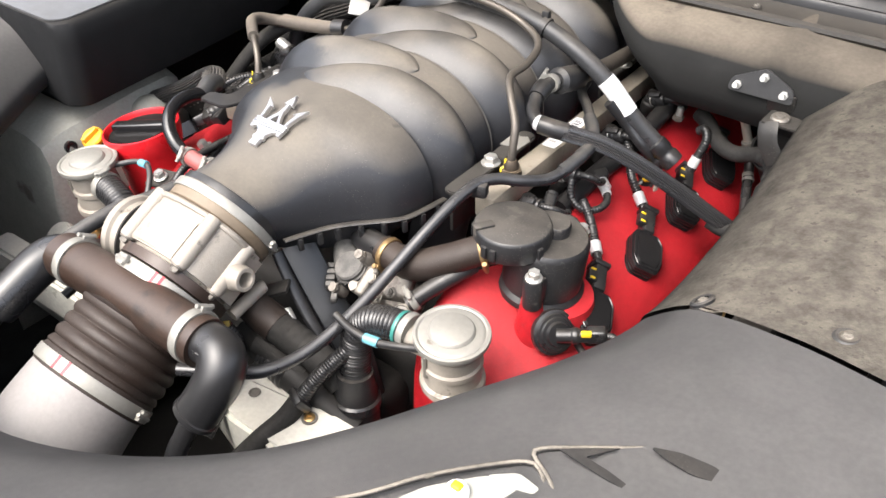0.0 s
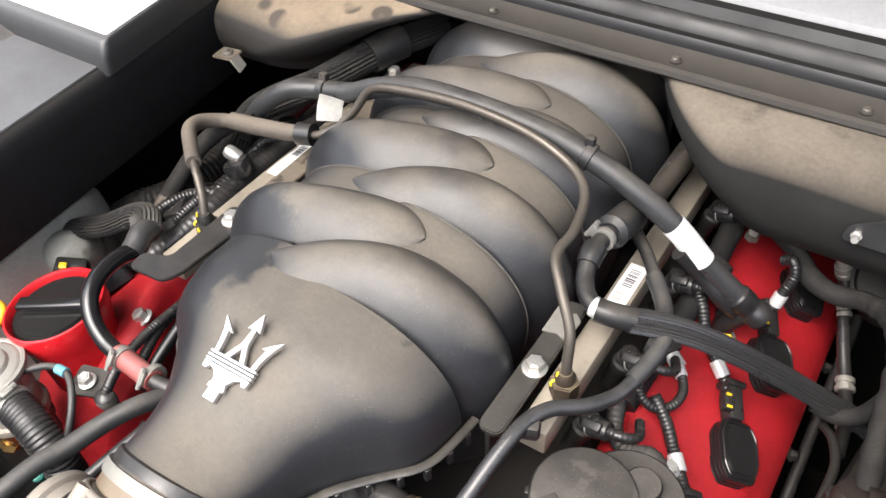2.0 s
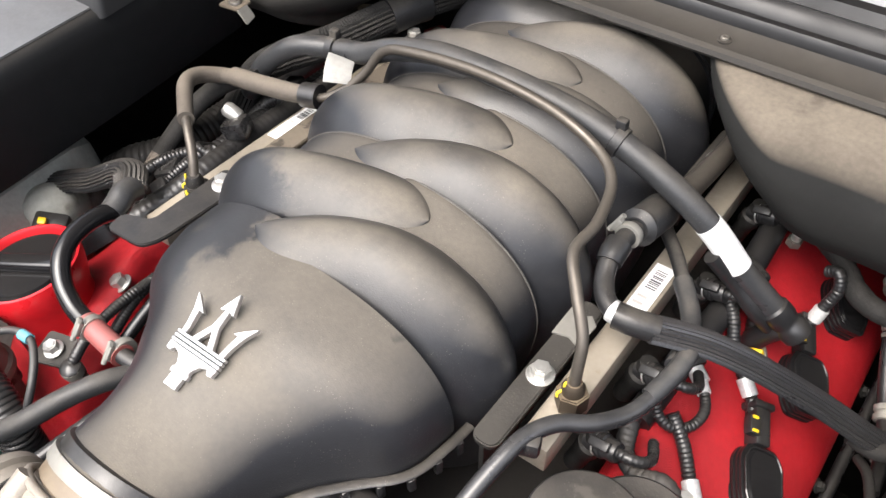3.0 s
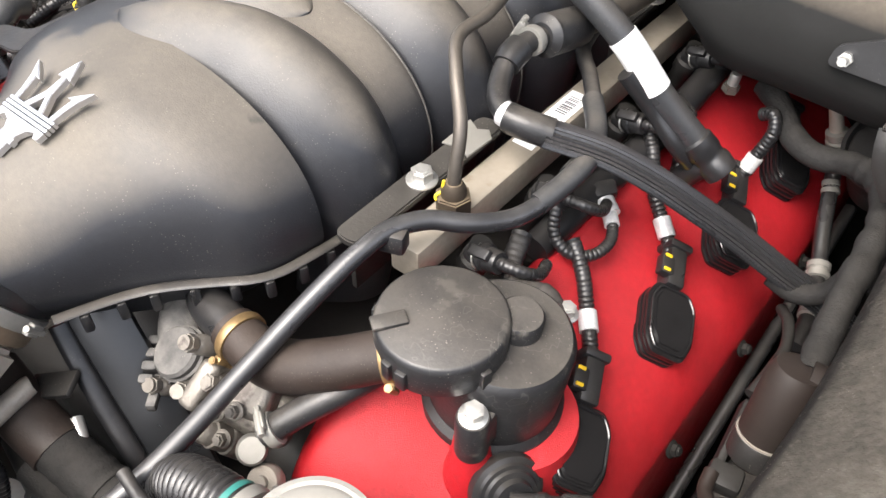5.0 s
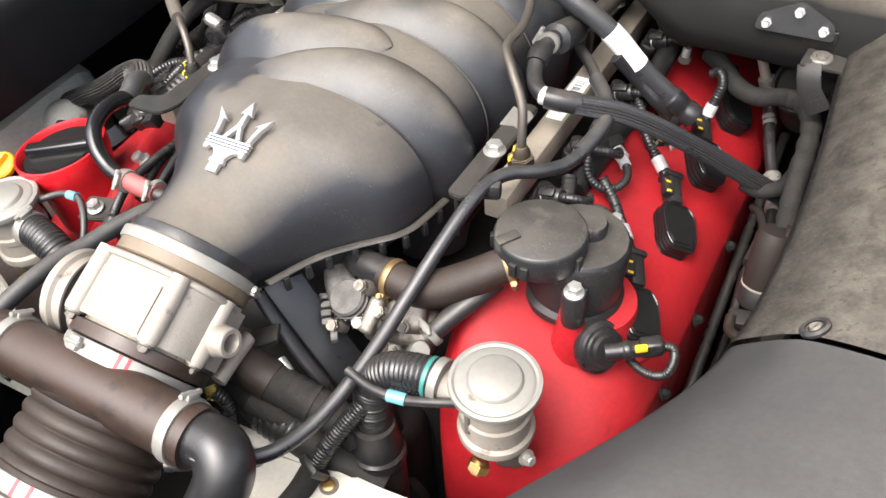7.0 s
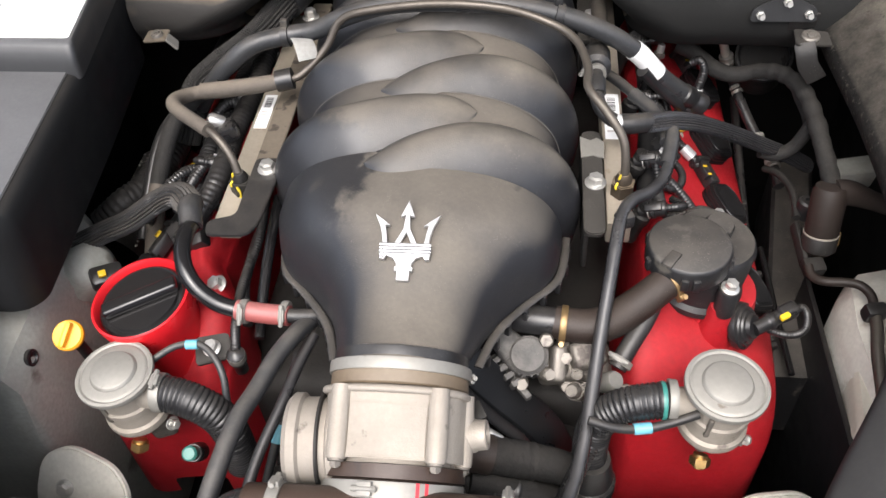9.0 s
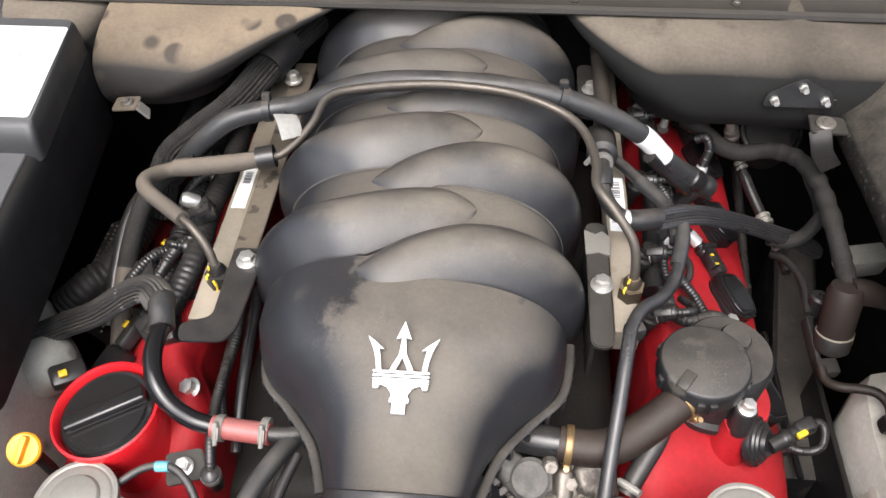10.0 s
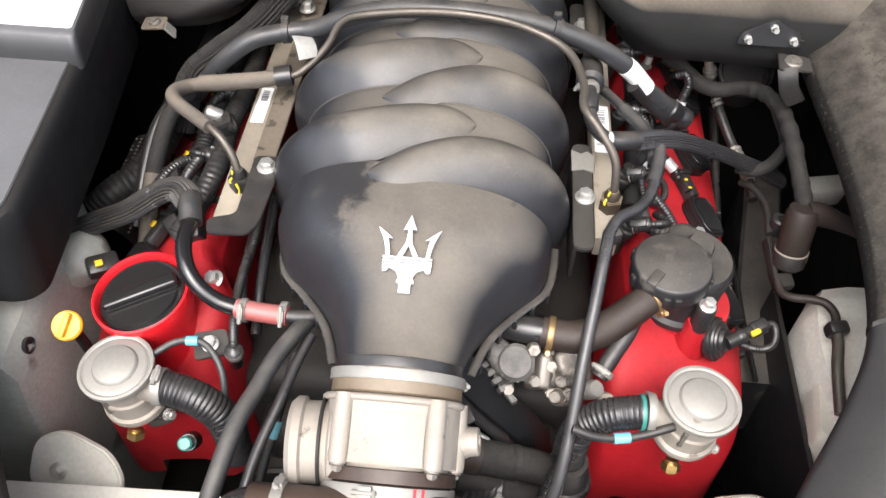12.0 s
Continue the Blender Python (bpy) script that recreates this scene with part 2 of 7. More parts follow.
M_TANK = material("cream_plastic_tank", (0.60, 0.57, 0.48), 0.4, vary=0.05, dust=(0.35, 0.3, 0.24), amount=0.35, stain=(0.35, 0.3, 0.22), stain_scale=25, stain_at=0.68)
M_BODY_GREY = material("grey_primed_body_metal", (0.34, 0.345, 0.31), 0.45, dust=DUST, amount=0.5, stain=(0.1, 0.085, 0.07), stain_scale=12)
M_DARK = material("oily_dark_metal", (0.016, 0.0155, 0.015), 0.5, dust=(0.06, 0.053, 0.045), amount=0.25, bump=0.3, bump_scale=200, spec=0.2)
M_COWL = material("dusty_cowl_metal", (0.03, 0.027, 0.024), 0.6, dust=(0.055, 0.047, 0.037), amount=0.8)
M_SEAL = material("black_rubber_seal", (0.012, 0.012, 0.013), 0.38, dust=DUST, amount=0.08, settle=0.5, spec=0.35)
M_COWL_GREY = material("light_grey_scuttle_panel", (0.34, 0.34, 0.345), 0.4, vary=0.06)
M_ASPHALT = material("asphalt", (0.05, 0.05, 0.05), 0.85, bump=0.8, bump_scale=60, grain=20)
M_TORN_TAPE = material("torn_yellow_brown_tape", (0.42, 0.28, 0.04), 0.6, vary=0.4, grain=200, stain=(0.08, 0.05, 0.02), stain_scale=180, stain_at=0.55)
M_CLOTH = material("matt_black_cloth_tape", (0.017, 0.0165, 0.016), 0.8, spec=0.25, dust=(0.11, 0.097, 0.08), amount=0.16, settle=0.3, bump=0.5, bump_scale=700, grain=50, vary=0.3, dust_scale=70)
M_PAPER_OLD = material("grubby_paper_tape", (0.36, 0.355, 0.335), 0.6, vary=0.12, dust=DUST, amount=0.3, dust_scale=60)
M_RUSTY_UNION = material("tarnished_brown_union", (0.055, 0.042, 0.03), 0.5, metal=0.5, dust=(0.30, 0.23, 0.15), amount=0.6, settle=0.3, dust_scale=90)
M_RUST = material("rusty_brown_steel", (0.020, 0.0145, 0.012), 0.55, dust=(0.055, 0.043, 0.036), amount=0.12, spec=0.35)
M_GREY_PLASTIC = material("grey_moulded_plastic", (0.16, 0.152, 0.148), 0.5, dust=(0.30, 0.275, 0.26), amount=0.8, settle=-0.2, full=0.8, dust_scale=5, bump=0.1)
M_ELBOW = material("satin_black_elbow", (0.014, 0.014, 0.015), 0.31, dust=DUST, amount=0.1, settle=0.5, rough_vary=0.08, vary=0.2)


# ---- building helpers ----
def thing(name, at, label, category, group="", kind=""):
    ob = new(name)
    ob.empty_display_size = 0.02
    ob.matrix_basis = Matrix.Translation(at)
    return tagged(ob, label, category, group, kind)


def part(name, bm, mat, parent=None, label="", smooth=True):
    """Links a bmesh in world coordinates as one mesh object, under a thing or a part."""
    me = bpy.data.meshes.new(name)
    bmesh.ops.recalc_face_normals(bm, faces=bm.faces)
    bm.to_mesh(me)
    bm.free()
    me.materials.append(mat)
    ob = new(name, me)
    if smooth:
        me.polygons.foreach_set("use_smooth", [True] * len(me.polygons))
        me.set_sharp_from_angle(angle=radians(38))
    if parent:
        ob.parent = parent
        at = Vector((0, 0, 0))
        top = parent
        while top:
            if top.data is None:
                at = top.matrix_basis.copy()
            top = top.parent
        if parent.data is None:
            ob.matrix_parent_inverse = at.inverted()
    if label:
        ob["label"] = label
    return ob


def alone(name, bm, mat, label, category, group="", kind=""):
    """A thing that is one mesh."""
    return tagged(part(name, bm, mat), label, category, group, kind)


def spline(points, step=0.004):
    """Points every few millimetres on a smooth line through the given ones."""
    p = [np.array(q, float) for q in points]
    p = [2 * p[0] - p[1]] + p + [2 * p[-1] - p[-2]]
    out = []
    for a, b, c, d in zip(p, p[1:], p[2:], p[3:]):
        k = max(2, int(np.linalg.norm((c - b)[:3]) / step))
        for i in range(k):
            t = i / k
            out.append(0.5 * ((2 * b) + (c - a) * t + (2 * a - 5 * b + 4 * c - d) * t * t + (3 * b - a - 3 * c + d) * t ** 3))
    out.append(p[-2])
    return np.array(out)


def rings(bm, loops, closed=True):
    vs = [[bm.verts.new(q) for q in loop] for loop in loops]
    k = len(vs[0])
    for a, b in zip(vs, vs[1:]):
        for i in range(k if closed else k - 1):
            j = (i + 1) % k
            bm.faces.new((a[i], a[j], b[j], b[i]))
    return vs


def tube(points, radius, seg=14, step=0.004, ripple=0.0, pitch=0.004, flat=1.0, cap=True, bm=None, side=(0, 0, 1)):
    """A hose along a smooth line; radius may be a fourth number of each point. ripple: depth of its corrugation; flat: height to width."""
    bm = bm or bmesh.new()
    q = [(*p, radius) if len(p) == 3 else p for p in points]
    line = spline(q, min(step, pitch / 4) if ripple else step)
    way = np.gradient(line[:, :3], axis=0)
    way /= np.linalg.norm(way, axis=1)[:, None]
    up = np.array(side, float)
    if abs(np.dot(up, way[0])) > 0.95:
        up = np.array((1.0, 0.1, 0.0))
    loops, run = [], 0.0
    for i, (x, y, z, r) in enumerate(line):
        d = way[i]
        up = up - d * np.dot(up, d)
        up /= np.linalg.norm(up)
        s = np.cross(d, up)
        if i:
            run += np.linalg.norm(line[i, :3] - line[i - 1, :3])
        rr = r + ripple * (abs(math.cos(math.pi * run / pitch)) ** 0.6 - 0.6) if ripple else r
        loops.append([(x, y, z) + rr * (math.cos(a) * s + flat * math.sin(a) * up) for a in np.linspace(0, 2 * math.pi, seg, endpoint=False)])
    vs = rings(bm, loops)
    if cap:
        bm.faces.new(vs[0][::-1])
        bm.faces.new(vs[-1])
    return bm


def frame_along(at, axis, turn=0.0):
    """A pose whose z points along axis."""
    return Matrix.Translation(at) @ Vector(axis).to_track_quat("Z", "Y").to_matrix().to_4x4() @ pose(0, 0, 0, 0, 0, turn)


def lathe(profile, m, seg=40, bm=None):
    """Turns (radius, height) pairs round the z of m."""
    bm = bm or bmesh.new()
    loops = [[m @ Vector((r * math.cos(a), r * math.sin(a), h)) for a in np.linspace(0, 2 * math.pi, seg, endpoint=False)] for r, h in profile]
    vs = rings(bm, loops)
    if profile[0][0] > 1e-5:
        bm.faces.new(vs[0][::-1])
    if profile[-1][0] > 1e-5:
        bm.faces.new(vs[-1])
    return bm


def block(size, m, bevel=0.002, seg=2, bm=None):
    """A box with rounded edges, centred on m."""
    own = bmesh.new()
    bmesh.ops.create_cube(own, size=1.0)
    bmesh.ops.scale(own, vec=size, verts=own.verts)
    if bevel:
        bmesh.ops.bevel(own, geom=own.edges[:], offset=bevel, segments=seg, affect="EDGES", profile=0.5)
    bmesh.ops.transform(own, matrix=m, verts=own.verts)
    return own if bm is None else join(bm, own)


def join(bm, other):
    me = bpy.data.meshes.new("tmp")
    other.to_mesh(me)
    other.free()
    bm.from_mesh(me)
    bpy.data.meshes.remove(me)
    return bm


def plate(outline, thick, m, bevel=0.0008, bm=None):
    """A flat plate of any outline (in the xy of m), extruded upwards, with softened edges."""
    own = bmesh.new()
    face = own.faces.new([own.verts.new((x, y, 0)) for x, y in outline])
    up = bmesh.ops.extrude_face_region(own, geom=[face])
    bmesh.ops.translate(own, vec=(0, 0, thick), verts=[v for v in up["geom"] if isinstance(v, bmesh.types.BMVert)])
    if bevel:
        rim = [e for e in own.edges if abs(e.verts[0].co.z - e.verts[1].co.z) < 1e-7 and e.verts[0].co.z > thick / 2]
        bmesh.ops.bevel(own, geom=rim, offset=bevel, segments=2, affect="EDGES")
    bmesh.ops.transform(own, matrix=m, verts=own.verts)
    return own if bm is None else join(bm, own)


def rounded(points, radius=0.005, k=5):
    """An outline with its corners rounded."""
    out = []
    n = len(points)
    for i in range(n):
        a, b, c = (Vector((*points[j % n], 0)) for j in (i - 1, i, i + 1))
        u, v = (a - b), (c - b)
        r = min(radius, u.length * 0.45, v.length * 0.45)
        p, q = b + u.normalized() * r, b + v.normalized() * r
        for t in np.linspace(0, 1, k):
            w = p * (1 - t) ** 2 + b * 2 * t * (1 - t) + q * t * t
            out.append((w.x, w.y))
    return out


def hexagon(r, h, m, bm=None):
    pts = [(r * math.cos(a), r * math.sin(a)) for a in np.linspace(0, 2 * math.pi, 6, endpoint=False)]
    own = plate(pts, h, m, bevel=min(0.001, h * 0.2))
    return own if bm is None else join(bm, own)


def bolt(parent, at, axis=(0, 0, 1), r=0.006, h=0.006, mat=None, name="bolt"):
    """A flanged hexagon bolt head."""
    m = frame_along(at, axis, 20)
    bm = lathe([(r * 1.38, 0), (r * 1.4, 0.0012), (r * 1.15, 0.002), (0.0, 0.002)], m, 24)
    hexagon(r, h, m @ Matrix.Translation((0, 0, 0.0015)), bm)
    lathe([(r * 0.62, h + 0.0012), (r * 0.6, h + 0.002), (0.0, h + 0.0022)], m, 16, bm)
    return part(name, bm, mat or M_STEEL, parent)


def clamp_ring(parent, at, axis, r, width=0.009, mat=None, screw=(0, 0, 1), name="hose_clamp", label=""):
    """A band clamp round a hose, with its screw housing."""
    m = frame_along(at, axis)
    w = width / 2
    bm = lathe([(r, -w), (r + 0.0012, -w), (r + 0.0016, -w * 0.7), (r + 0.0016, w * 0.7), (r + 0.0012, w), (r, w)], m, 40)
    out = Vector(screw) - Vector(axis).normalized() * Vector(screw).dot(Vector(axis).normalized())
    out.normalize()
    p = Vector(at) + out * (r + 0.0028)
    t = out.cross(Vector(axis)).normalized()
    block((0.0045, width * 0.9, 0.011), Matrix.Translation(p) @ Matrix((out, Vector(axis).normalized(), t)).transposed().to_4x4(), 0.0012, 2, bm)
    hexagon(0.0023, 0.003, frame_along(p + out * 0.001 + t * 0.006, t), bm)
    lathe([(0.0018, -0.009), (0.002, -0.008), (0.002, 0.0085), (0.0, 0.0085)], frame_along(p + out * 0.001, t), 12, bm)
    return part(name, bm, mat or M_STEEL, parent, label)


# ---- the ground and the car's body round the bay ----
bm = bmesh.new()
rings(bm, [[(x, y, 0.0) for x in (-200, -3, 3, 200)] for y in (-200, -3, 3, 200)], closed=False)
alone("ground", bm, M_ASPHALT, "grey asphalt ground under the car", "ground", kind="structure")

EDGE = [(0.0, -0.475, 0.795), (0.085, -0.462, 0.795), (0.16, -0.428, 0.796), (0.222, -0.378, 0.797), (0.262, -0.326, 0.798), (0.297, -0.27, 0.80), (0.343, -0.197, 0.805),
        (0.371, -0.135, 0.812), (0.381, -0.05, 0.821), (0.381, 0.05, 0.826), (0.375, 0.15, 0.828), (0.366, 0.30, 0.83), (0.36, 0.40, 0.83)]
PROFILE = [(0.010, -0.026), (0.003, -0.020), (0.0, -0.008), (0.002, 0.0), (0.008, 0.0075), (0.020, 0.020), (0.036, 0.034),
           (0.055, 0.043), (0.09, 0.054), (0.14, 0.064), (0.22, 0.07), (0.36, 0.065), (0.5, 0.02), (0.52, -0.2), (0.525, -0.4), (0.50, -0.58)]
SEAM_Y = -0.128


def trim_sheet(first, last, mirror=1, thick=0.003, lift=0.0):
    """The trim that frames the bay, swept along the opening's edge between two places along the car."""
    line = spline(EDGE, 0.010)
    picked = [i for i in range(len(line)) if first <= line[i, 1] <= last]
    a, b = picked[0], picked[-1] + 1
    way = np.gradient(line, axis=0)
    way /= np.linalg.norm(way[:, :2], axis=1)[:, None]
    out = np.stack([way[:, 1], -way[:, 0]], 1)
    out[0] = (0.0, -1.0)
    prof = spline([(d, 0, z) for d, z in PROFILE], 0.008)
    bm = bmesh.new()
    loops = []
    for i in range(a, b):
        if i == a and first > -1:
            line[i, 1] += 0.0025
        loops.append([(mirror * (line[i, 0] + out[i, 0] * (d - lift * 0.6)), line[i, 1] + out[i, 1] * (d - lift * 0.6), line[i, 2] + z + lift) for d, _, z in prof])
    rings(bm, loops, closed=False)
    bmesh.ops.solidify(bm, geom=bm.faces[:], thickness=thick)
    return bm


alone("front_trim", trim_sheet(-1.0, SEAM_Y), M_TRIM, "grey-black plastic trim in front of the engine bay", "trim", kind="structure")
alone("front_trim", trim_sheet(-1.0, SEAM_Y, -1), M_TRIM, "grey-black plastic trim in front of the engine bay", "trim", kind="structure")
alone("side_trim", trim_sheet(SEAM_Y - 0.010, 1.0, lift=0.0015), M_TRIM_DUSTY, "dusty worn side trim along the engine bay", "trim", kind="structure")
alone("side_trim", trim_sheet(SEAM_Y - 0.010, 1.0, -1, lift=0.0015), M_TRIM, "dark side trim along the engine bay", "trim", kind="structure")
for at, n in (((0.412, -0.137, 0.851), (-0.55, 0.1, 0.8)), ((0.502, -0.147, 0.876), (-0.1, 0, 1)), ((-0.412, -0.137, 0.851), (0.55, 0.1, 0.8))):
    t = thing("trim_clip", at, "round black push clip in the plastic trim", "clip", group="trim clips")
    m = frame_along(at, n)
    part("rim", lathe([(0.0085, -0.001), (0.0088, 0.001), (0.007, 0.0022), (0.0052, 0.0018), (0.005, -0.0005), (0.0, -0.0006)], m, 24), M_BLACK_DUSTY, t)
    part("stud", lathe([(0.0042, -0.001), (0.004, 0.0012), (0.0026, 0.0022), (0.0, 0.0018)], m, 18), M_TRIM_DUSTY, t)

# firewall, insulation pads and cowl
alone("firewall", block((1.5, 0.01, 0.75), pose(0, 0.44, 0.56), 0.002), M_DARK, "dark metal firewall behind the engine", "firewall", kind="structure")


def pad(edge, x_end, mirror=1):
    """A soft insulation pad on the firewall; edge: where its inner end stands, from the top down."""
    prof = spline([(0.32, 0.886, edge[0]), (0.262, 0.882, edge[0]), (0.225, 0.876, edge[1]), (0.198, 0.862, edge[2]), (0.190, 0.842, edge[3]), (0.196, 0.815, edge[4]), (0.225, 0.79, edge[4]), (0.30, 0.78, edge[4])], 0.006)
    bm = bmesh.new()
    loops = []
    for u in np.linspace(0, 1, 60) ** 1.6:
        loop = []
        for y, z, x0 in prof:
            d = u * (x_end - x0)
            back = 0.075 * (1 - math.sqrt(max(0.0, 1 - (1 - min(1.0, d / 0.06)) ** 2)))
            wave = (0.005 * math.exp(-((x0 + d - 0.335) / 0.008) ** 2) * min(1.0, max(0.0, (z - 0.85) / 0.02)) if mirror > 0 else 0.0) + 0.004 * noise.noise((x0 + d) * 9 * Vector((1, 0, 0)) + Vector((0, y * 9, z * 9 + mirror)))
            loop.append((mirror * (x0 + d), y + back + wave, z - back * 0.15 + wave))
        loops.append(loop)
    rings(bm, loops, closed=False)
    return bm


alone("insulation_pad", pad((0.105, 0.12, 0.145, 0.165, 0.19), 0.62), M_FELT, "dusty grey-tan insulation pad on the firewall, front shade in its colour", "insulation", kind="structure")
alone("insulation_pad", pad((0.088, 0.122, 0.168, 0.205, 0.24), 0.338, -1), M_FELT_STAINED, "dusty tan insulation pad with dark stains", "insulation", kind="structure")
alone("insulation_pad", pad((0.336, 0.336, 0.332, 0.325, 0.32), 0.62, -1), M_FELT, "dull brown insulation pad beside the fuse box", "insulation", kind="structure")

LIP_Y, LIP_Z = 0.262, 0.886


def strip(profile, x0=-0.75, x1=0.75):
    """A moulding across the car: (y, z) pairs from the cowl's lip."""
    bm = bmesh.new()
    rings(bm, [[(x, LIP_Y + y, LIP_Z + z) for y, z in profile] for x in np.linspace(x0, x1, 24)], closed=False)
    return bm


alone("cowl_channel", strip([(0.05, -0.02), (0.004, -0.004), (0.0, 0.0), (0.001, 0.004), (0.005, 0.006), (0.008, 0.003), (0.012, 0.001), (0.034, 0.004), (0.04, 0.008)]), M_COWL, "dusty brown metal cowl channel", "cowl", kind="structure")
alone("cowl_seal", strip([(0.038, 0.0), (0.038, 0.012), (0.041, 0.016), (0.045, 0.016), (0.048, 0.012), (0.05, 0.006), (0.056, 0.004), (0.066, 0.006), (0.07, 0.014), (0.076, 0.018), (0.082, 0.016), (0.086, 0.008), (0.098, 0.006), (0.104, 0.016), (0.112, 0.018), (0.12, 0.012)]), M_SEAL, "black rubber bonnet seal on the cowl", "seal", kind="structure")
alone("scuttle_panel", strip([(0.118, 0.008), (0.122, 0.02), (0.13, 0.024), (0.3, 0.05), (0.34, 0.06)]), M_COWL_GREY, "light grey scuttle panel below the windscreen", "panel", kind="structure")

for x in (-0.36, -0.055, 0.125, 0.28):
    t = thing("cowl_screw", (x, LIP_Y + 0.022, LIP_Z + 0.003), "small dusty screw in the cowl channel", "screw", group="cowl screws")
    m = Matrix.Translation((x, LIP_Y + 0.022, LIP_Z + 0.0025))
    part("washer", lathe([(0.0055, -0.001), (0.0057, 0.0008), (0.0045, 0.0012), (0.0, 0.0012)], m, 22), M_COWL, t)
    part("head", lathe([(0.0034, 0.001), (0.0034, 0.0026), (0.0026, 0.0034), (0.0011, 0.0034), (0.0009, 0.0022), (0.0, 0.0022)], m, 18), M_ALU_DULL, t)

# raised bonnet over the bay, hinged at the windscreen
alone("bonnet", block((1.6, 1.25, 0.03), pose(0, 0.25, 1.42, -47, 0, 0), 0.012, 3), M_SEAL, "raised bonnet with a dark lined underside", "bonnet", kind="structure")

alone("undertray", block((1.5, 1.25, 0.012), pose(0, 0.06, 0.24), 0.003), M_DARK, "dark plastic tray under the engine", "undertray", kind="structure")

# painted body metal low in the bay
t = thing("crossmember", (0, -0.30, 0.64), "pale painted front crossmember with a bolted gusset", "crossmember")
for outline, holes in (([(-0.010, -0.265), (0.014, -0.283), (0.075, -0.300), (0.36, -0.300), (0.36, -0.235), (0.21, -0.236), (0.17, -0.2395), (0.10, -0.2415), (0.027, -0.2435)], ((0.072, -0.266), (0.215, -0.262))),
                       ([(-0.35, -0.292), (-0.155, -0.288), (-0.147, -0.262), (-0.16, -0.256), (-0.35, -0.262)], ((-0.20, -0.275),))):
    beam = part("beam", plate(rounded(outline, 0.006), 0.05, pose(0, 0, 0.604), 0.004), M_BODY, t)
    for x, y in holes:
        part("hole_rim", lathe([(0.0055, 0.0), (0.0058, 0.0006), (0.0045, 0.0009), (0.0032, -0.0002), (0.0, -0.0004)], Matrix.Translation((x, y, 0.6542)), 22), M_ALU_DULL, beam)
for s in (-1, 1):
    g = plate(rounded([(-0.05, -0.03), (0.045, -0.03), (0.05, 0.012), (0.03, 0.034), (-0.02, 0.04), (-0.05, 0.02)], 0.02, 8), 0.006, pose(s * 0.30, -0.236, 0.618, 50, 0, s * 16), 0.002)
    g = part("gusset", g, M_BODY, t)
    for k in (-0.02, 0.018):
        bolt(g, (s * (0.30 + k), -0.246 + abs(k) * 0.5, 0.622), (0, -0.75, 0.65), 0.006, 0.005)
for s in (-1, 1):
    own = bmesh.new()
    loops = []
    rows = ((-0.30, 0.54, 0.43), (-0.24, 0.64, 0.405), (-0.17, 0.675, 0.392), (-0.06, 0.685, 0.385), (-0.01, 0.685, 0.39), (0.015, 0.675, 0.405), (0.03, 0.63, 0.43), (0.035, 0.5, 0.45))
    if s < 0:
        rows = ((-0.205, 0.40, 0.350), (-0.203, 0.68, 0.346), (-0.196, 0.738, 0.341), (-0.17, 0.748, 0.338), (-0.06, 0.757, 0.340), (-0.01, 0.755, 0.346), (0.015, 0.74, 0.36), (0.03, 0.66, 0.385), (0.035, 0.5, 0.40))
    for y, top, inn in rows:
        loops.append([(s * inn, y, 0.30), (s * inn, y, top - 0.03), (s * (inn + 0.008), y, top - 0.008), (s * (inn + 0.03), y, top), (s * 0.62, y, top + 0.01), (s * 0.62, y, 0.30)])
    rings(own, loops, closed=False)
    bmesh.ops.subdivide_edges(own, edges=own.edges[:], cuts=2, use_grid_fill=True, smooth=0.6)
    alone("inner_wing", own, M_BODY if s > 0 else M_BODY_GREY, "pale painted inner wing metal beside the engine", "inner wing", kind="structure")
alone("inner_wing_rear", block((0.012, 0.50, 0.62), pose(0.52, 0.22, 0.42), 0.003), M_DARK, "dark inner wing wall behind the side trim", "inner wing", kind="structure")
alone("inner_wing_rear", block((0.012, 0.50, 0.62), pose(-0.52, 0.22, 0.42), 0.003), M_DARK, "dark inner wing wall behind the fuse box", "inner wing", kind="structure")

t = thing("grommet", (-0.336, -0.166, 0.72), "dark round hole with a rubber grommet in the inner wing", "grommet")
part("ring", lathe([(0.0075, -0.004), (0.0078, 0.001), (0.006, 0.0016), (0.005, 0.0), (0.0, -0.001)], frame_along((-0.3385, -0.166, 0.722), (1, 0, 0.1)), 24), M_BLACK, t)

alone("splash_liner", block((0.006, 0.36, 0.34), pose(0.378, -0.14, 0.465), 0.002), M_SEAL, "dark splash liner under the inner wing", "liner", kind="structure")

# engine block, below everything
t = thing("engine_block", (0, 0.08, 0.3), "oily dark engine block under the intake manifold", "engine")
own = block((0.36, 0.50, 0.36), pose(0, 0.11, 0.47), 0.03, 4)
part("crankcase", own, M_DARK, t)
part("timing_cover", block((0.30, 0.06, 0.30), pose(0, -0.155, 0.47), 0.025, 4), M_DARK, t)
for x, y, z, r in ((0.0, -0.20, 0.52, 0.062), (-0.12, -0.20, 0.54, 0.045), (0.115, -0.2, 0.51, 0.05)):
    m = frame_along((x, y, z), (0, -1, 0))
    part("pulley", lathe([(r * 0.9, -0.03), (r, -0.028), (r, -0.02), (r * 0.9, -0.016), (r * 0.9, -0.006), (r, -0.002), (r * 0.97, 0.002), (r * 0.55, 0.0), (r * 0.5, -0.008), (r * 0.2, -0.008), (r * 0.18, 0.002), (0.0, 0.002)], m), M_DARK, t)


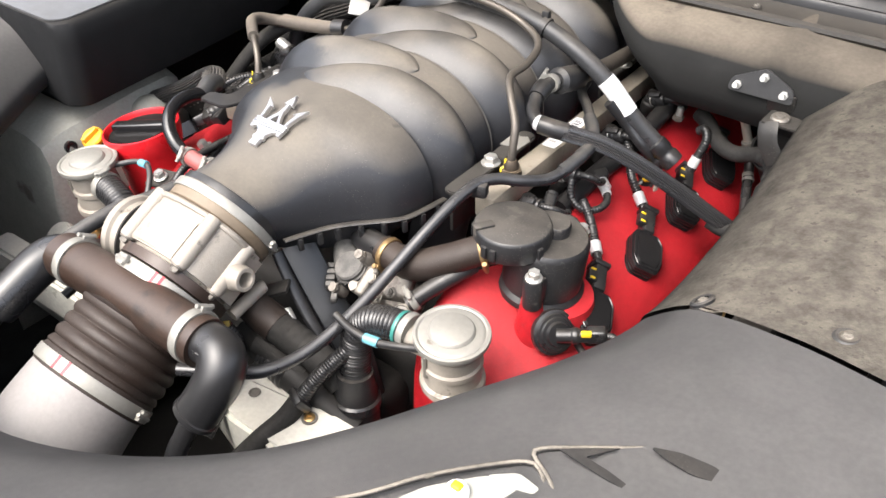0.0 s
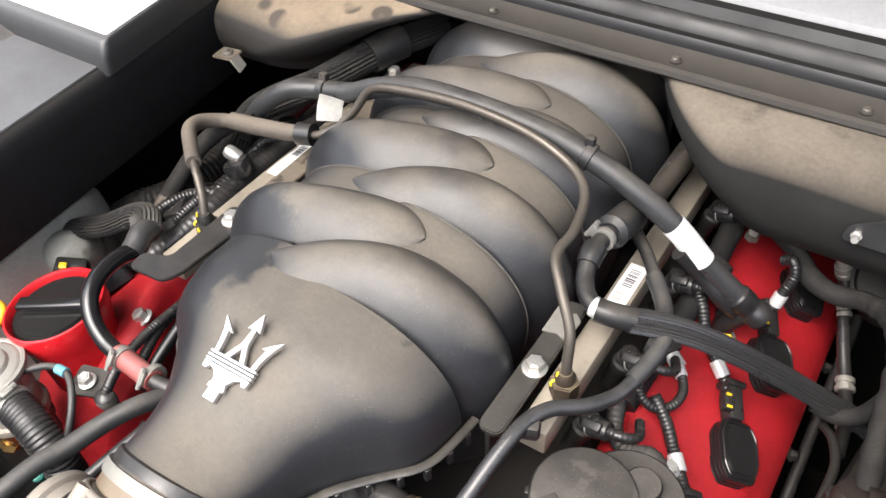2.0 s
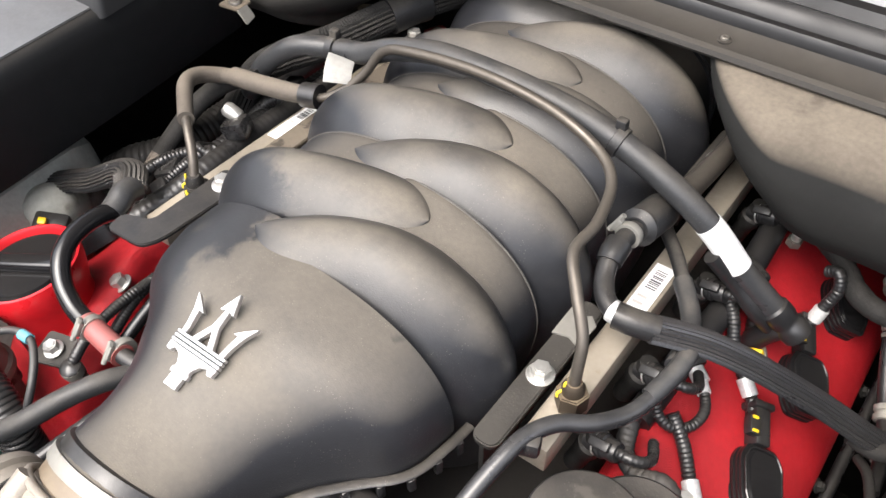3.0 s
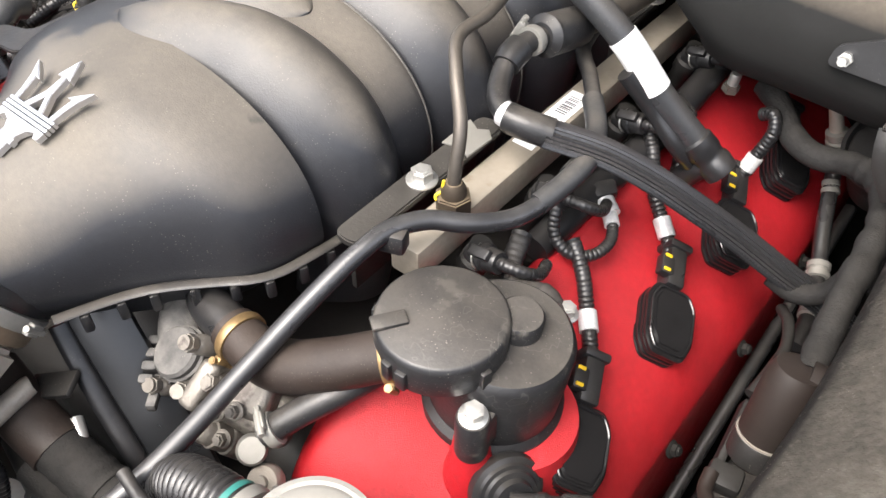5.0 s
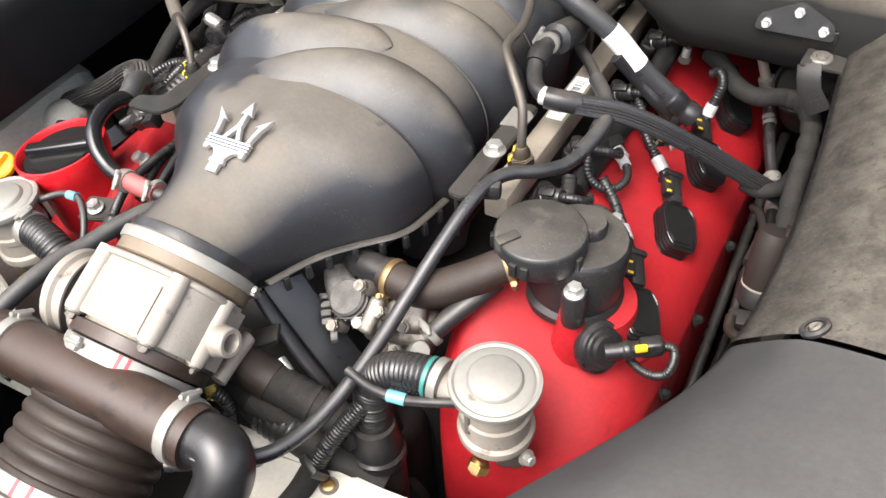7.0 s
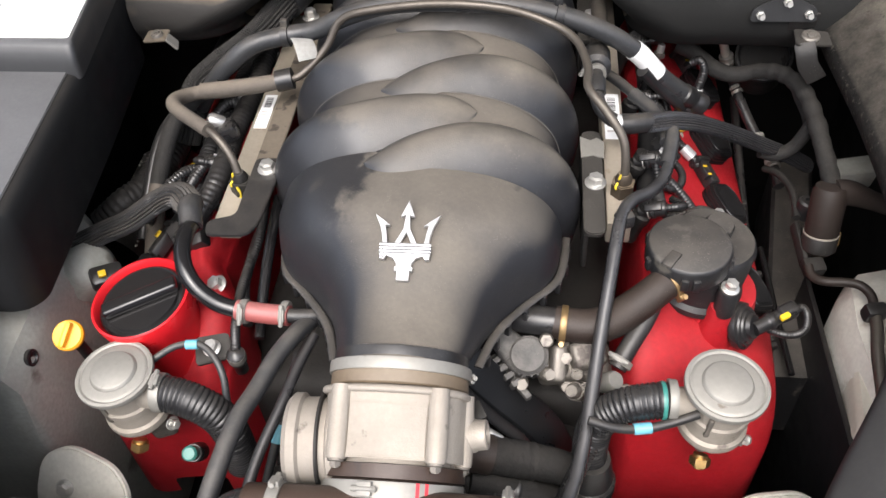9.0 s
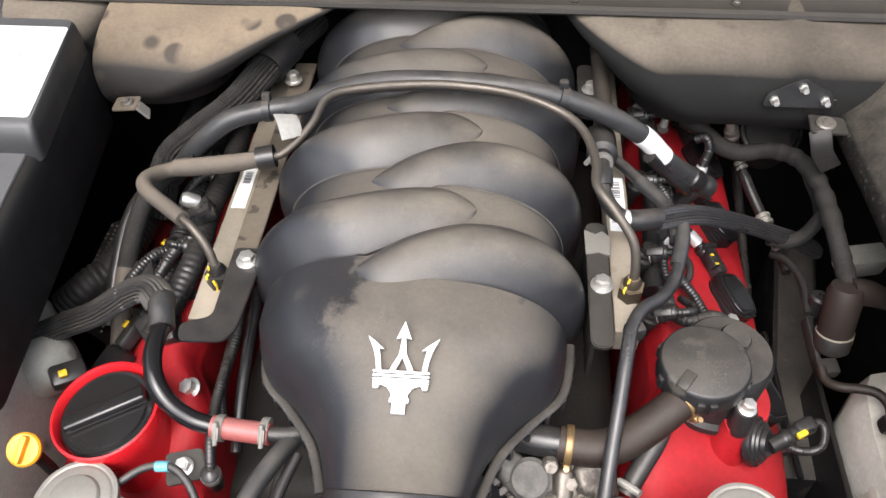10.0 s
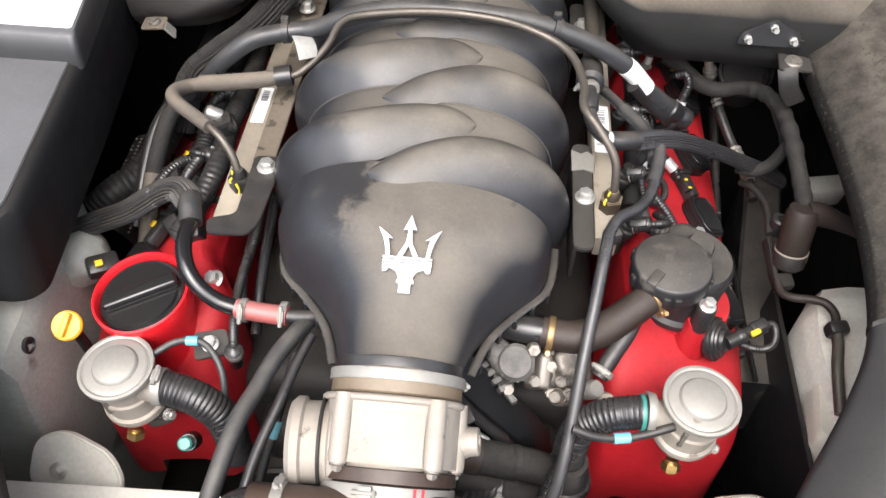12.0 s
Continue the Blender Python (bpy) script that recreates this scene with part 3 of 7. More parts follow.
# ---- cam covers ----
def cover_section(k=1.0):
    return [(0.192, 0.52), (0.195, 0.69), (0.200, 0.72), (0.207, 0.734), (0.217, 0.738), (0.235, 0.728), (0.27, 0.705), (0.298, 0.685), (0.313, 0.669), (0.321, 0.654), (0.323, 0.632), (0.323, 0.50)]


def cam_cover(mirror):
    sec = spline([(x, 0, z) for x, z in cover_section()], 0.006)
    bm = bmesh.new()
    loops = []
    for a in np.linspace(88, 0, 16):
        k = math.cos(radians(a)) ** 0.55
        y = -0.085 - 0.105 * math.sin(radians(a))
        loops.append([(mirror * (0.25 + (x - 0.25) * (0.25 + 0.75 * k)), y + 0.02 * (1 - k), 0.50 + (z - 0.50) * k) for x, _, z in sec])
    for y in np.linspace(-0.075, 0.38, 36):
        loops.append([(mirror * x, y, z) for x, _, z in sec])
    for loop in loops:
        for i, (x, y, z) in enumerate(loop):
            w = min(1.0, max(0.0, (-0.05 - y) / 0.05))
            loop[i] = (x - mirror * 0.032 * w * (0.336 - abs(x)) / 0.144, y, z)
    rings(bm, loops, closed=False)
    return bm


cover_r = thing("cam_cover", (0.25, 0.1, 0.6), "red crackle-painted cam cover with black ignition coils", "cam cover", group="cam covers")
part("casting", cam_cover(1), M_RED, cover_r)
cover_l = thing("cam_cover", (-0.25, 0.1, 0.6), "red crackle-painted cam cover with the oil filler", "cam cover", group="cam covers")
part("casting", cam_cover(-1), M_RED, cover_l)
NORMAL_R = Vector((0.53, 0, 0.85))
for y in (-0.055, 0.035, 0.14, 0.25):
    bolt(cover_r, (0.3245, y, 0.638), (0.9, 0, 0.45), 0.0045, 0.005, M_DARK)

# ---- intake manifold ----
HULL = [(-0.206, 0.047, 0.793, 0.836), (-0.19, 0.052, 0.786, 0.834), (-0.172, 0.058, 0.778, 0.834), (-0.155, 0.065, 0.775, 0.8405), (-0.14, 0.075, 0.774, 0.8470), (-0.128, 0.084, 0.773, 0.851),
        (-0.118, 0.094, 0.773, 0.8535), (-0.105, 0.107, 0.773, 0.8565), (-0.09, 0.1145, 0.773, 0.858), (-0.075, 0.1175, 0.773, 0.858), (-0.060, 0.1195, 0.773, 0.857)]
ARCH_Z, ARCH_TOP, ARCH_P = 0.773, 0.857, 2.3
ARCH_WIDTH = {1: 0.1165, -1: 0.1255}
LIP = {1: -0.057, -1: -0.036}
PITCH = 0.099


def power(v, p):
    return math.copysign(abs(v) ** p, v)


def hull_loops(seg=72):
    """The front plenum, from its round mouth to the lip behind which the first runners rise; the lip stands further back on one flank."""
    line = spline([(a, y, zc) for y, a, zc, top in HULL], 0.006)
    ys = line[:, 1]
    tops = np.interp(ys, [h[0] for h in HULL], [h[3] for h in HULL])
    tops[2:-2] = np.convolve(tops, np.ones(5) / 5, "valid")
    loops = []

    def loop_at(a, y, zc, top, reach=0.0, shrink=0.0):
        neck = min(1.0, max(0.0, (y + 0.206) / 0.08))
        p = 2.0 + 0.35 * neck
        lean = min(1.0, max(0.0, (-0.125 - y) / 0.08)) ** 1.5
        wide = 0.009 * min(1.0, max(0.0, (y + 0.12) / 0.06))
        low = zc - 0.047 * (1 - neck) - 0.055 * neck
        loop = []
        ring = [(power(math.cos(t), 2 / p), power(math.sin(t), 2 / p)) for t in np.linspace(0, math.pi, seg)]
        for c, s in ring:
            loop.append((c * (a - shrink), zc + (top - shrink - zc) * s))
        loop += [(-a * 0.97 + shrink, zc - 0.01), (-a * 0.75, (zc + low) / 2 - 0.012), (0, low), (a * 0.75, (zc + low) / 2 - 0.012), (a * 0.97 - shrink, zc - 0.01)]
        out = []
        for x, z in loop:
            left = min(1.0, max(0.0, (0.012 - x) / 0.05))
            left = left * left * (3 - 2 * left)
            x -= wide * left * min(1.0, abs(x) / 0.08) * (x < 0)
            back = reach * (0.003 + 0.021 * left)
            out.append((x, y + back - 0.493 * (z - 0.793) * lean, z))
        return out

    for (a, y, zc), top in zip(line, tops):
        loops.append(loop_at(a, y, zc, top))
    a, y, zc, top = HULL[-1][1], HULL[-1][0], HULL[-1][2], HULL[-1][3]
    for k in (0.2, 0.4, 0.6, 0.8, 0.95, 1.0):
        loops.append(loop_at(a, y, zc, top, k))
    for k, shrink in ((1.06, 0.0012), (1.07, 0.006), (1.07, 0.016)):
        loops.append(loop_at(a, y, zc, top, k, shrink))
    return loops


manifold = thing("intake_manifold", (0, 0.05, 0.70), "dusty black plastic intake manifold with curved runners", "intake manifold")
bm = bmesh.new()
vs = rings(bm, hull_loops())
bm.faces.new(vs[-1])
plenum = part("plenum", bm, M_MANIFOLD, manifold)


def arch_line(side):
    """The arched section of one flank, from the ridge down: distance, across, height and normal."""
    a = ARCH_WIDTH[side]
    pts = [(a * power(math.cos(t), 2 / ARCH_P), ARCH_Z + (ARCH_TOP - ARCH_Z) * power(math.sin(t), 2 / ARCH_P)) for t in np.linspace(math.pi / 2, 0, 400)]
    pts += [(a - 0.0015, ARCH_Z - 0.015), (a - 0.005, ARCH_Z - 0.035), (a - 0.011, ARCH_Z - 0.06), (a - 0.018, ARCH_Z - 0.09)]
    pts = np.array(pts)
    run = np.concatenate([[0], np.cumsum(np.linalg.norm(np.diff(pts, axis=0), axis=1))])
    even = np.arange(0, run[-1], 0.003)
    x, z = np.interp(even, run, pts[:, 0]), np.interp(even, run, pts[:, 1])
    dx, dz = np.gradient(x), np.gradient(z)
    size = np.hypot(dx, dz)
    return even, x, z, -dz / size, dx / size


ARCH = {1: arch_line(1), -1: arch_line(-1)}
ARCH_END = min(ARCH[1][0][-1], ARCH[-1][0][-1])


def on_arch(side, s, off, y):
    """A point of the arch, s metres from the ridge towards one flank, off metres out of its surface."""
    if s < 0:
        side, s = -side, -s
    even, x, z, nx, nz = ARCH[side]
    px, pz = np.interp(s, even, x), np.interp(s, even, z)
    ux, uz = np.interp(s, even, nx), np.interp(s, even, nz)
    return (side * (px + off * ux), y, pz + off * uz)


def eased(table, s):
    """A table's value, softened over a few millimetres."""
    xs, ys = [t[0] for t in table], [t[1] for t in table]
    return float(np.mean([np.interp(s + d, xs, ys) for d in np.linspace(-0.009, 0.009, 7)]))


# front edge, rear edge and rise of a runner by the distance from the ridge, from its tongue's tip to its foot
TONGUE = {1: (-0.045, [(-0.045, -0.004), (-0.030, -0.009), (-0.011, -0.008), (0.011, -0.004), (0.035, 0.0), (0.10, 0.001), (0.3, 0.006)],
              [(-0.045, 0.022), (-0.030, 0.029), (-0.015, 0.039), (0.0, 0.049), (0.03, 0.063), (0.06, 0.070), (0.10, 0.074), (0.3, 0.080)],
              [(-0.048, 0.001), (-0.035, 0.006), (-0.015, 0.0105), (0.01, 0.014), (0.04, 0.0175), (0.08, 0.0195), (0.3, 0.0195)]),
          -1: (-0.043, [(-0.043, 0.036), (-0.027, 0.033), (-0.01, 0.028), (0.01, 0.021), (0.035, 0.011), (0.06, 0.003), (0.10, 0.0), (0.3, 0.0)],
               [(-0.043, 0.074), (-0.025, 0.077), (-0.01, 0.079), (0.01, 0.079), (0.035, 0.076), (0.06, 0.073), (0.10, 0.073), (0.3, 0.077)],
               [(-0.046, 0.001), (-0.031, 0.0055), (-0.012, 0.0105), (0.01, 0.014), (0.04, 0.0175), (0.08, 0.021), (0.3, 0.021)])}


def runner(side, number):
    """One runner: a tongue on the plenum's ridge that swells to a round tube and curls down the flank."""
    tip, front, rear, rise = TONGUE[side]
    y0 = LIP[side] + PITCH * number
    bm = bmesh.new()
    loops = []
    for s in np.concatenate([tip + 0.02 * np.linspace(0, 1, 14) ** 2, np.arange(tip + 0.023, ARCH_END - 0.002, 0.003)]):
        u = min(1.0, (s - tip) / 0.034)
        round_tip = max(0.0, 1 - (1 - u) ** 2.2) ** 0.55
        f, r, h = eased(front, s), eased(rear, s), eased(rise, s)
        middle = f + (0.5 if side < 0 else 0.36) * (r - f)
        f, r = middle + (f - middle) * round_tip, middle + (r - middle) * round_tip
        sunk = -0.002 * u - 0.004 * min(1.0, max(0.0, (s + 0.01) / 0.04)) - 0.004 * min(1.0, max(0.0, (s - 0.03) / 0.05))
        crest = 0.54
        loop = [on_arch(side, s, -0.022, y0 + f)]
        for v in np.linspace(0, 1, 40):
            k = math.sin(math.pi / 2 * v / crest) ** 0.95 if v < crest else math.cos(math.pi / 2 * (v - crest) / (1 - crest)) ** 0.85
            loop.append(on_arch(side, s, sunk + (h - sunk) * k, y0 + f + (r - f) * v))
        loop.append(on_arch(side, s, -0.022, y0 + r))
        loops.append(loop)
    vs = rings(bm, loops)
    bm.faces.new(vs[0][::-1])
    bm.faces.new(vs[-1])
    return bm


def saddle(side, number):
    """The plain arch behind a runner, which ends in a thin moulded lip."""
    lip = LIP[side] + PITCH * number
    bm = bmesh.new()
    loops = []
    for s in np.arange(-0.012, ARCH_END - 0.002, 0.004):
        fade = min(1.0, max(0.0, s / 0.04))
        dip = 0.012 * (1 - min(1.0, (s + 0.012) / 0.024)) ** 1.5
        loop = [on_arch(side, s, -0.03, lip - 0.062)]
        for v in np.linspace(0, 1, 14):
            loop.append(on_arch(side, s, 0.002 - dip - 0.0055 * fade * (1 - v) ** 1.5 - 0.004 * (1 - fade) * (1 - v) ** 2, lip - 0.062 * (1 - v)))
        loop += [on_arch(side, s, 0.0012 - dip, lip + 0.0012), on_arch(side, s, -0.0015 - dip, lip + 0.002), on_arch(side, s, -0.03, lip + 0.002)]
        loops.append(loop)
    vs = rings(bm, loops)
    bm.faces.new(vs[0][::-1])
    bm.faces.new(vs[-1])
    return bm


def lip_bead(side, number):
    """The worn parting line along a lip."""
    lip = LIP[side] + PITCH * number
    start = 0.034 if side > 0 else 0.05
    if number:
        start = 0.018
    return tube([on_arch(side, s, 0.0016 if number else 0.0006, lip + (0.0006 if number else 0.0)) for s in np.linspace(start, ARCH_END - 0.06, 26)], 0.0009, seg=8)


bm = bmesh.new()
rings(bm, [[on_arch(side, s, -0.009, y) for side, reach in ((1, np.arange(0.21, 0, -0.01)), (-1, np.arange(0, 0.211, 0.01))) for s in reach] for y in (-0.05, 0.1, 0.25, 0.355)], closed=False)
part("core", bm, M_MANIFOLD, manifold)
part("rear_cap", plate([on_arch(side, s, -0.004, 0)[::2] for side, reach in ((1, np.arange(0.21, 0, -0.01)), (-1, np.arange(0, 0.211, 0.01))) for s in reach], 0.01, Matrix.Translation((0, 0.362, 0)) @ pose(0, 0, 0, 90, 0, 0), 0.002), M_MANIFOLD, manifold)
for side in (1, -1):
    for number in range(4):
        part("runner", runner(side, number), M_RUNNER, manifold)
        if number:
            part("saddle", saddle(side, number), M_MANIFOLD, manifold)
            part("moulded_lip", lip_bead(side, number), M_LIP, manifold, "pale worn parting line")

# ---- throttle body and intake duct ----
AX = Vector((0, -0.897, -0.442))
UP = Vector((0, -0.442, 0.897))
MOUTH = Vector((0, -0.2, 0.793))


def duct_at(s, n=0.0, x=0.0):
    return MOUTH + AX * s + UP * n + Vector((x, 0, 0))


part("mouth_lip", lathe([(0.045, -0.004), (0.0492, -0.003), (0.0498, 0.0), (0.0498, 0.005), (0.046, 0.006), (0.040, 0.006)], frame_along(duct_at(0.0), AX)), M_BLACK, manifold)
body = thing("throttle_body", duct_at(0.05), "cast aluminium throttle body with a steel band clamp", "throttle body")
bm = lathe([(0.049, 0.006), (0.049, 0.02), (0.046, 0.022), (0.046, 0.03), (0.0482, 0.034), (0.0482, 0.07), (0.046, 0.074), (0.044, 0.10), (0.038, 0.10)], frame_along(duct_at(0.0), AX))
housing = part("housing", bm, M_ALU, body)
SADDLE = [(-0.051, -0.02), (-0.051, 0.012), (-0.046, 0.03), (-0.036, 0.0415), (-0.02, 0.0475), (0.0, 0.0495), (0.02, 0.0475), (0.036, 0.0415), (0.046, 0.03), (0.051, 0.012), (0.051, -0.02)]
bm = plate(SADDLE, 0.049, Matrix.Translation(duct_at(0.074)) @ Matrix((Vector((1, 0, 0)), UP, -AX)).transposed().to_4x4(), 0.003)
part("casting_top", bm, M_ALU, body)
PANEL = [(-0.0265, 0.040), (-0.0265, 0.0468), (-0.014, 0.0502), (0.0, 0.0512), (0.014, 0.0502), (0.0265, 0.0468), (0.0265, 0.040)]
bm = plate(PANEL, 0.036, Matrix.Translation(duct_at(0.0725)) @ Matrix((Vector((1, 0, 0)), UP, -AX)).transposed().to_4x4(), 0.0012)
part("raised_panel", bm, M_ALU, body)
for x, n in ((-0.034, 0.0425), (0.034, 0.0425), (0.049, 0.006), (-0.049, 0.006)):
    bm = tube([(*duct_at(0.0255, n, x), 0.0068), (*duct_at(0.045, n, x), 0.0074), (*duct_at(0.072, n, x), 0.0074), (*duct_at(0.0755, n, x), 0.006)], 0.007, seg=18)
    part("bolt_column", bm, M_ALU, body)
    bolt(body, duct_at(0.0755, n, x), AX, 0.0042, 0.004, M_ALU_DULL)
part("edge_rib", tube([duct_at(0.0275, 0.0, -0.0515), duct_at(0.0275, 0.028, -0.0475), duct_at(0.0275, 0.046, -0.026), duct_at(0.0275, 0.051, 0.0), duct_at(0.0275, 0.046, 0.026), duct_at(0.0275, 0.028, 0.0475), duct_at(0.0275, 0.0, 0.0515)], 0.0028, seg=10), M_ALU, body)
bm = lathe([(0.030, 0.0), (0.034, 0.002), (0.034, 0.008), (0.031, 0.010), (0.031, 0.028), (0.034, 0.030), (0.034, 0.036), (0.030, 0.040), (0.012, 0.040), (0.010, 0.042), (0.0, 0.042)], frame_along((-0.036, -0.258, 0.772), (-1, -0.05, 0.02)))
part("actuator", bm, M_ALU, body, "round aluminium throttle actuator")
bm = lathe([(0.0125, 0.0), (0.0125, 0.012), (0.0112, 0.014), (0.0108, 0.021), (0.0100, 0.0218), (0.0072, 0.0218), (0.0064, 0.020), (0.0062, 0.008), (0.0, 0.008)], frame_along((0.045, -0.2475, 0.769), (1, 0.02, 0.17)), 28)
part("spindle_boss", bm, M_ALU, body)
bm = tube([(0.0458, -0.2545, 0.7268, 0.0062), (0.0455, -0.243, 0.729, 0.0062), (0.0452, -0.228, 0.7315, 0.0060), (0.045, -0.2160, 0.7335, 0.0060), (0.045, -0.2145, 0.7337, 0.0052)], 0.006, seg=18)
part("vacuum_nipple", bm, M_ALU, body, "plain aluminium vacuum nipple")
part("rubber_sleeve", lathe([(0.046, 0.006), (0.0502, 0.0065), (0.0506, 0.013), (0.0508, 0.0225), (0.0495, 0.024), (0.046, 0.0242)], frame_along(duct_at(0.0), AX), 56), M_TAN, body, "tan-brown rubber sleeve")
part("gasket", lathe([(0.045, 0.0765), (0.0515, 0.0775), (0.0515, 0.0865), (0.0500, 0.0872)], frame_along(duct_at(0.0), AX), 56), M_BROWN, body)
part("cover_seam", lathe([(0.0335, 0.0), (0.0352, 0.0004), (0.0352, 0.0022), (0.0335, 0.0026)], frame_along((-0.050, -0.2587, 0.7723), (-1, -0.05, 0.02)), 48), M_DARK, body)
clamp_ring(body, duct_at(0.0098), AX, 0.0510, 0.0085, M_ZINC, (0.8, 0, -0.3), label="broad steel band clamp")
clamp_ring(body, duct_at(0.094), AX, 0.0495, 0.011, M_ZINC, (-0.2, 0, 1), label="steel band clamp with red paint marks")

duct = thing("intake_duct", duct_at(0.2), "brown rubber intake bellows with a cross pipe", "intake duct")
prof = [(0.0455, 0.086), (0.0482, 0.088), (0.0482, 0.103), (0.046, 0.106), (0.0455, 0.126), (0.0485, 0.130)]
for s in np.linspace(0.132, 0.178, 64):
    prof.append((0.0498 + 0.0030 * abs(math.cos(math.pi * (s - 0.132) / 0.0115)) ** 0.7, s))
prof += [(0.0515, 0.1795), (0.0525, 0.1815), (0.0525, 0.196), (0.050, 0.198)]
bellows = part("bellows", lathe(prof, frame_along(duct_at(0.0), AX), 72), M_BROWN_DARK, duct, "dark rubber bellows with rounded ridges")
clamp_ring(duct, duct_at(0.1885), AX, 0.0530, 0.011, M_ZINC, (0.9, 0, -0.2), label="steel band clamp with red paint marks")
bm = tube([(*duct_at(0.19), 0.051), (*duct_at(0.21), 0.0525), (*duct_at(0.25, -0.004), 0.055), (*duct_at(0.31, -0.016), 0.058), (*duct_at(0.40, -0.04), 0.06)], 0.05, seg=40, cap=False)
part("snorkel", bm, M_GREY_PLASTIC, duct, "grey plastic snorkel")
PIPE_Y, PIPE_Z = -0.316, 0.770
bm = tube([(-0.095, PIPE_Y, PIPE_Z - 0.002), (-0.05, PIPE_Y, PIPE_Z), (0.0, PIPE_Y, PIPE_Z + 0.001), (0.06, PIPE_Y, PIPE_Z), (0.096, PIPE_Y, PIPE_Z - 0.001)], 0.0212, seg=32)
part("cross_pipe", bm, M_BROWN, duct)
for x in (-0.074, 0.083):
    clamp_ring(duct, (x, PIPE_Y, PIPE_Z), (1, 0, 0), 0.0213, 0.0085, M_ZINC, (0, 0.6, 0.8))
bm = tube([(0.088, PIPE_Y, PIPE_Z, 0.0172), (0.101, PIPE_Y + 0.001, PIPE_Z, 0.0180), (0.112, PIPE_Y, PIPE_Z - 0.001, 0.0190), (0.1195, PIPE_Y - 0.005, PIPE_Z - 0.006, 0.0193), (0.1215, PIPE_Y - 0.013, PIPE_Z - 0.015, 0.0188), (0.1175, PIPE_Y - 0.024, PIPE_Z - 0.029, 0.0182), (0.1125, PIPE_Y - 0.034, PIPE_Z - 0.042, 0.0180), (0.1118, PIPE_Y - 0.0354, PIPE_Z - 0.0437, 0.0172), (0.1113, PIPE_Y - 0.0362, PIPE_Z - 0.0447, 0.0150)], 0.019, step=0.003, seg=32)
part("elbow", bm, M_ELBOW, duct, "shiny black plastic elbow")
part("elbow_rim", lathe([(0.0178, -0.003), (0.0192, -0.002), (0.0192, 0.002), (0.0178, 0.003)], frame_along((0.1128, PIPE_Y - 0.0334, PIPE_Z - 0.0412), (-0.38, -0.6, -0.72)), 32), M_ELBOW, duct)
part("elbow_seam", tube([(0.106, PIPE_Y - 0.0165, PIPE_Z + 0.0075), (0.116, PIPE_Y - 0.016, PIPE_Z + 0.006), (0.1285, PIPE_Y - 0.019, PIPE_Z - 0.004), (0.1285, PIPE_Y - 0.027, PIPE_Z - 0.018), (0.1235, PIPE_Y - 0.038, PIPE_Z - 0.031)], 0.0009, seg=8), M_BLACK, duct)
part("stub_hose", tube([(0.1120, PIPE_Y - 0.035, PIPE_Z - 0.043), (0.108, PIPE_Y - 0.045, PIPE_Z - 0.058), (0.103, PIPE_Y - 0.056, PIPE_Z - 0.08), (0.098, PIPE_Y - 0.066, PIPE_Z - 0.12)], 0.0085, seg=18), M_BLACK, duct)
bm = tube([(-0.078, PIPE_Y, PIPE_Z - 0.001, 0.0172), (-0.091, PIPE_Y, PIPE_Z - 0.001, 0.0182), (-0.103, PIPE_Y - 0.005, PIPE_Z - 0.003, 0.0190), (-0.111, PIPE_Y - 0.017, PIPE_Z - 0.009, 0.0190), (-0.114, PIPE_Y - 0.036, PIPE_Z - 0.018, 0.0185), (-0.117, PIPE_Y - 0.062, PIPE_Z - 0.031, 0.0185), (-0.1175, PIPE_Y - 0.0635, PIPE_Z - 0.032, 0.0165)], 0.02, step=0.003, seg=32)
part("elbow", bm, M_ELBOW, duct, "shiny black plastic elbow")
part("stub_hose", tube([(-0.117, PIPE_Y - 0.060, PIPE_Z - 0.030), (-0.119, PIPE_Y - 0.085, PIPE_Z - 0.045), (-0.12, PIPE_Y - 0.12, PIPE_Z - 0.08)], 0.0118, seg=18), M_BLACK, duct)
for s, r, x in ((0.094, 0.0513, 0.45), (0.094, 0.0513, 0.58), (0.1885, 0.0548, 0.1), (0.1885, 0.0548, 0.3)):
    m = frame_along(duct_at(s), AX)
    lo = bmesh.new()
    a0 = math.pi / 2 - x
    rings(lo, [[duct_at(s + d, r * math.cos(x + e), r * math.sin(x + e)) for e in np.linspace(0, 0.05, 4)] for d in (-0.0055, 0.0055)], closed=False)
    part("paint_mark", lo, M_REDMARK, duct)


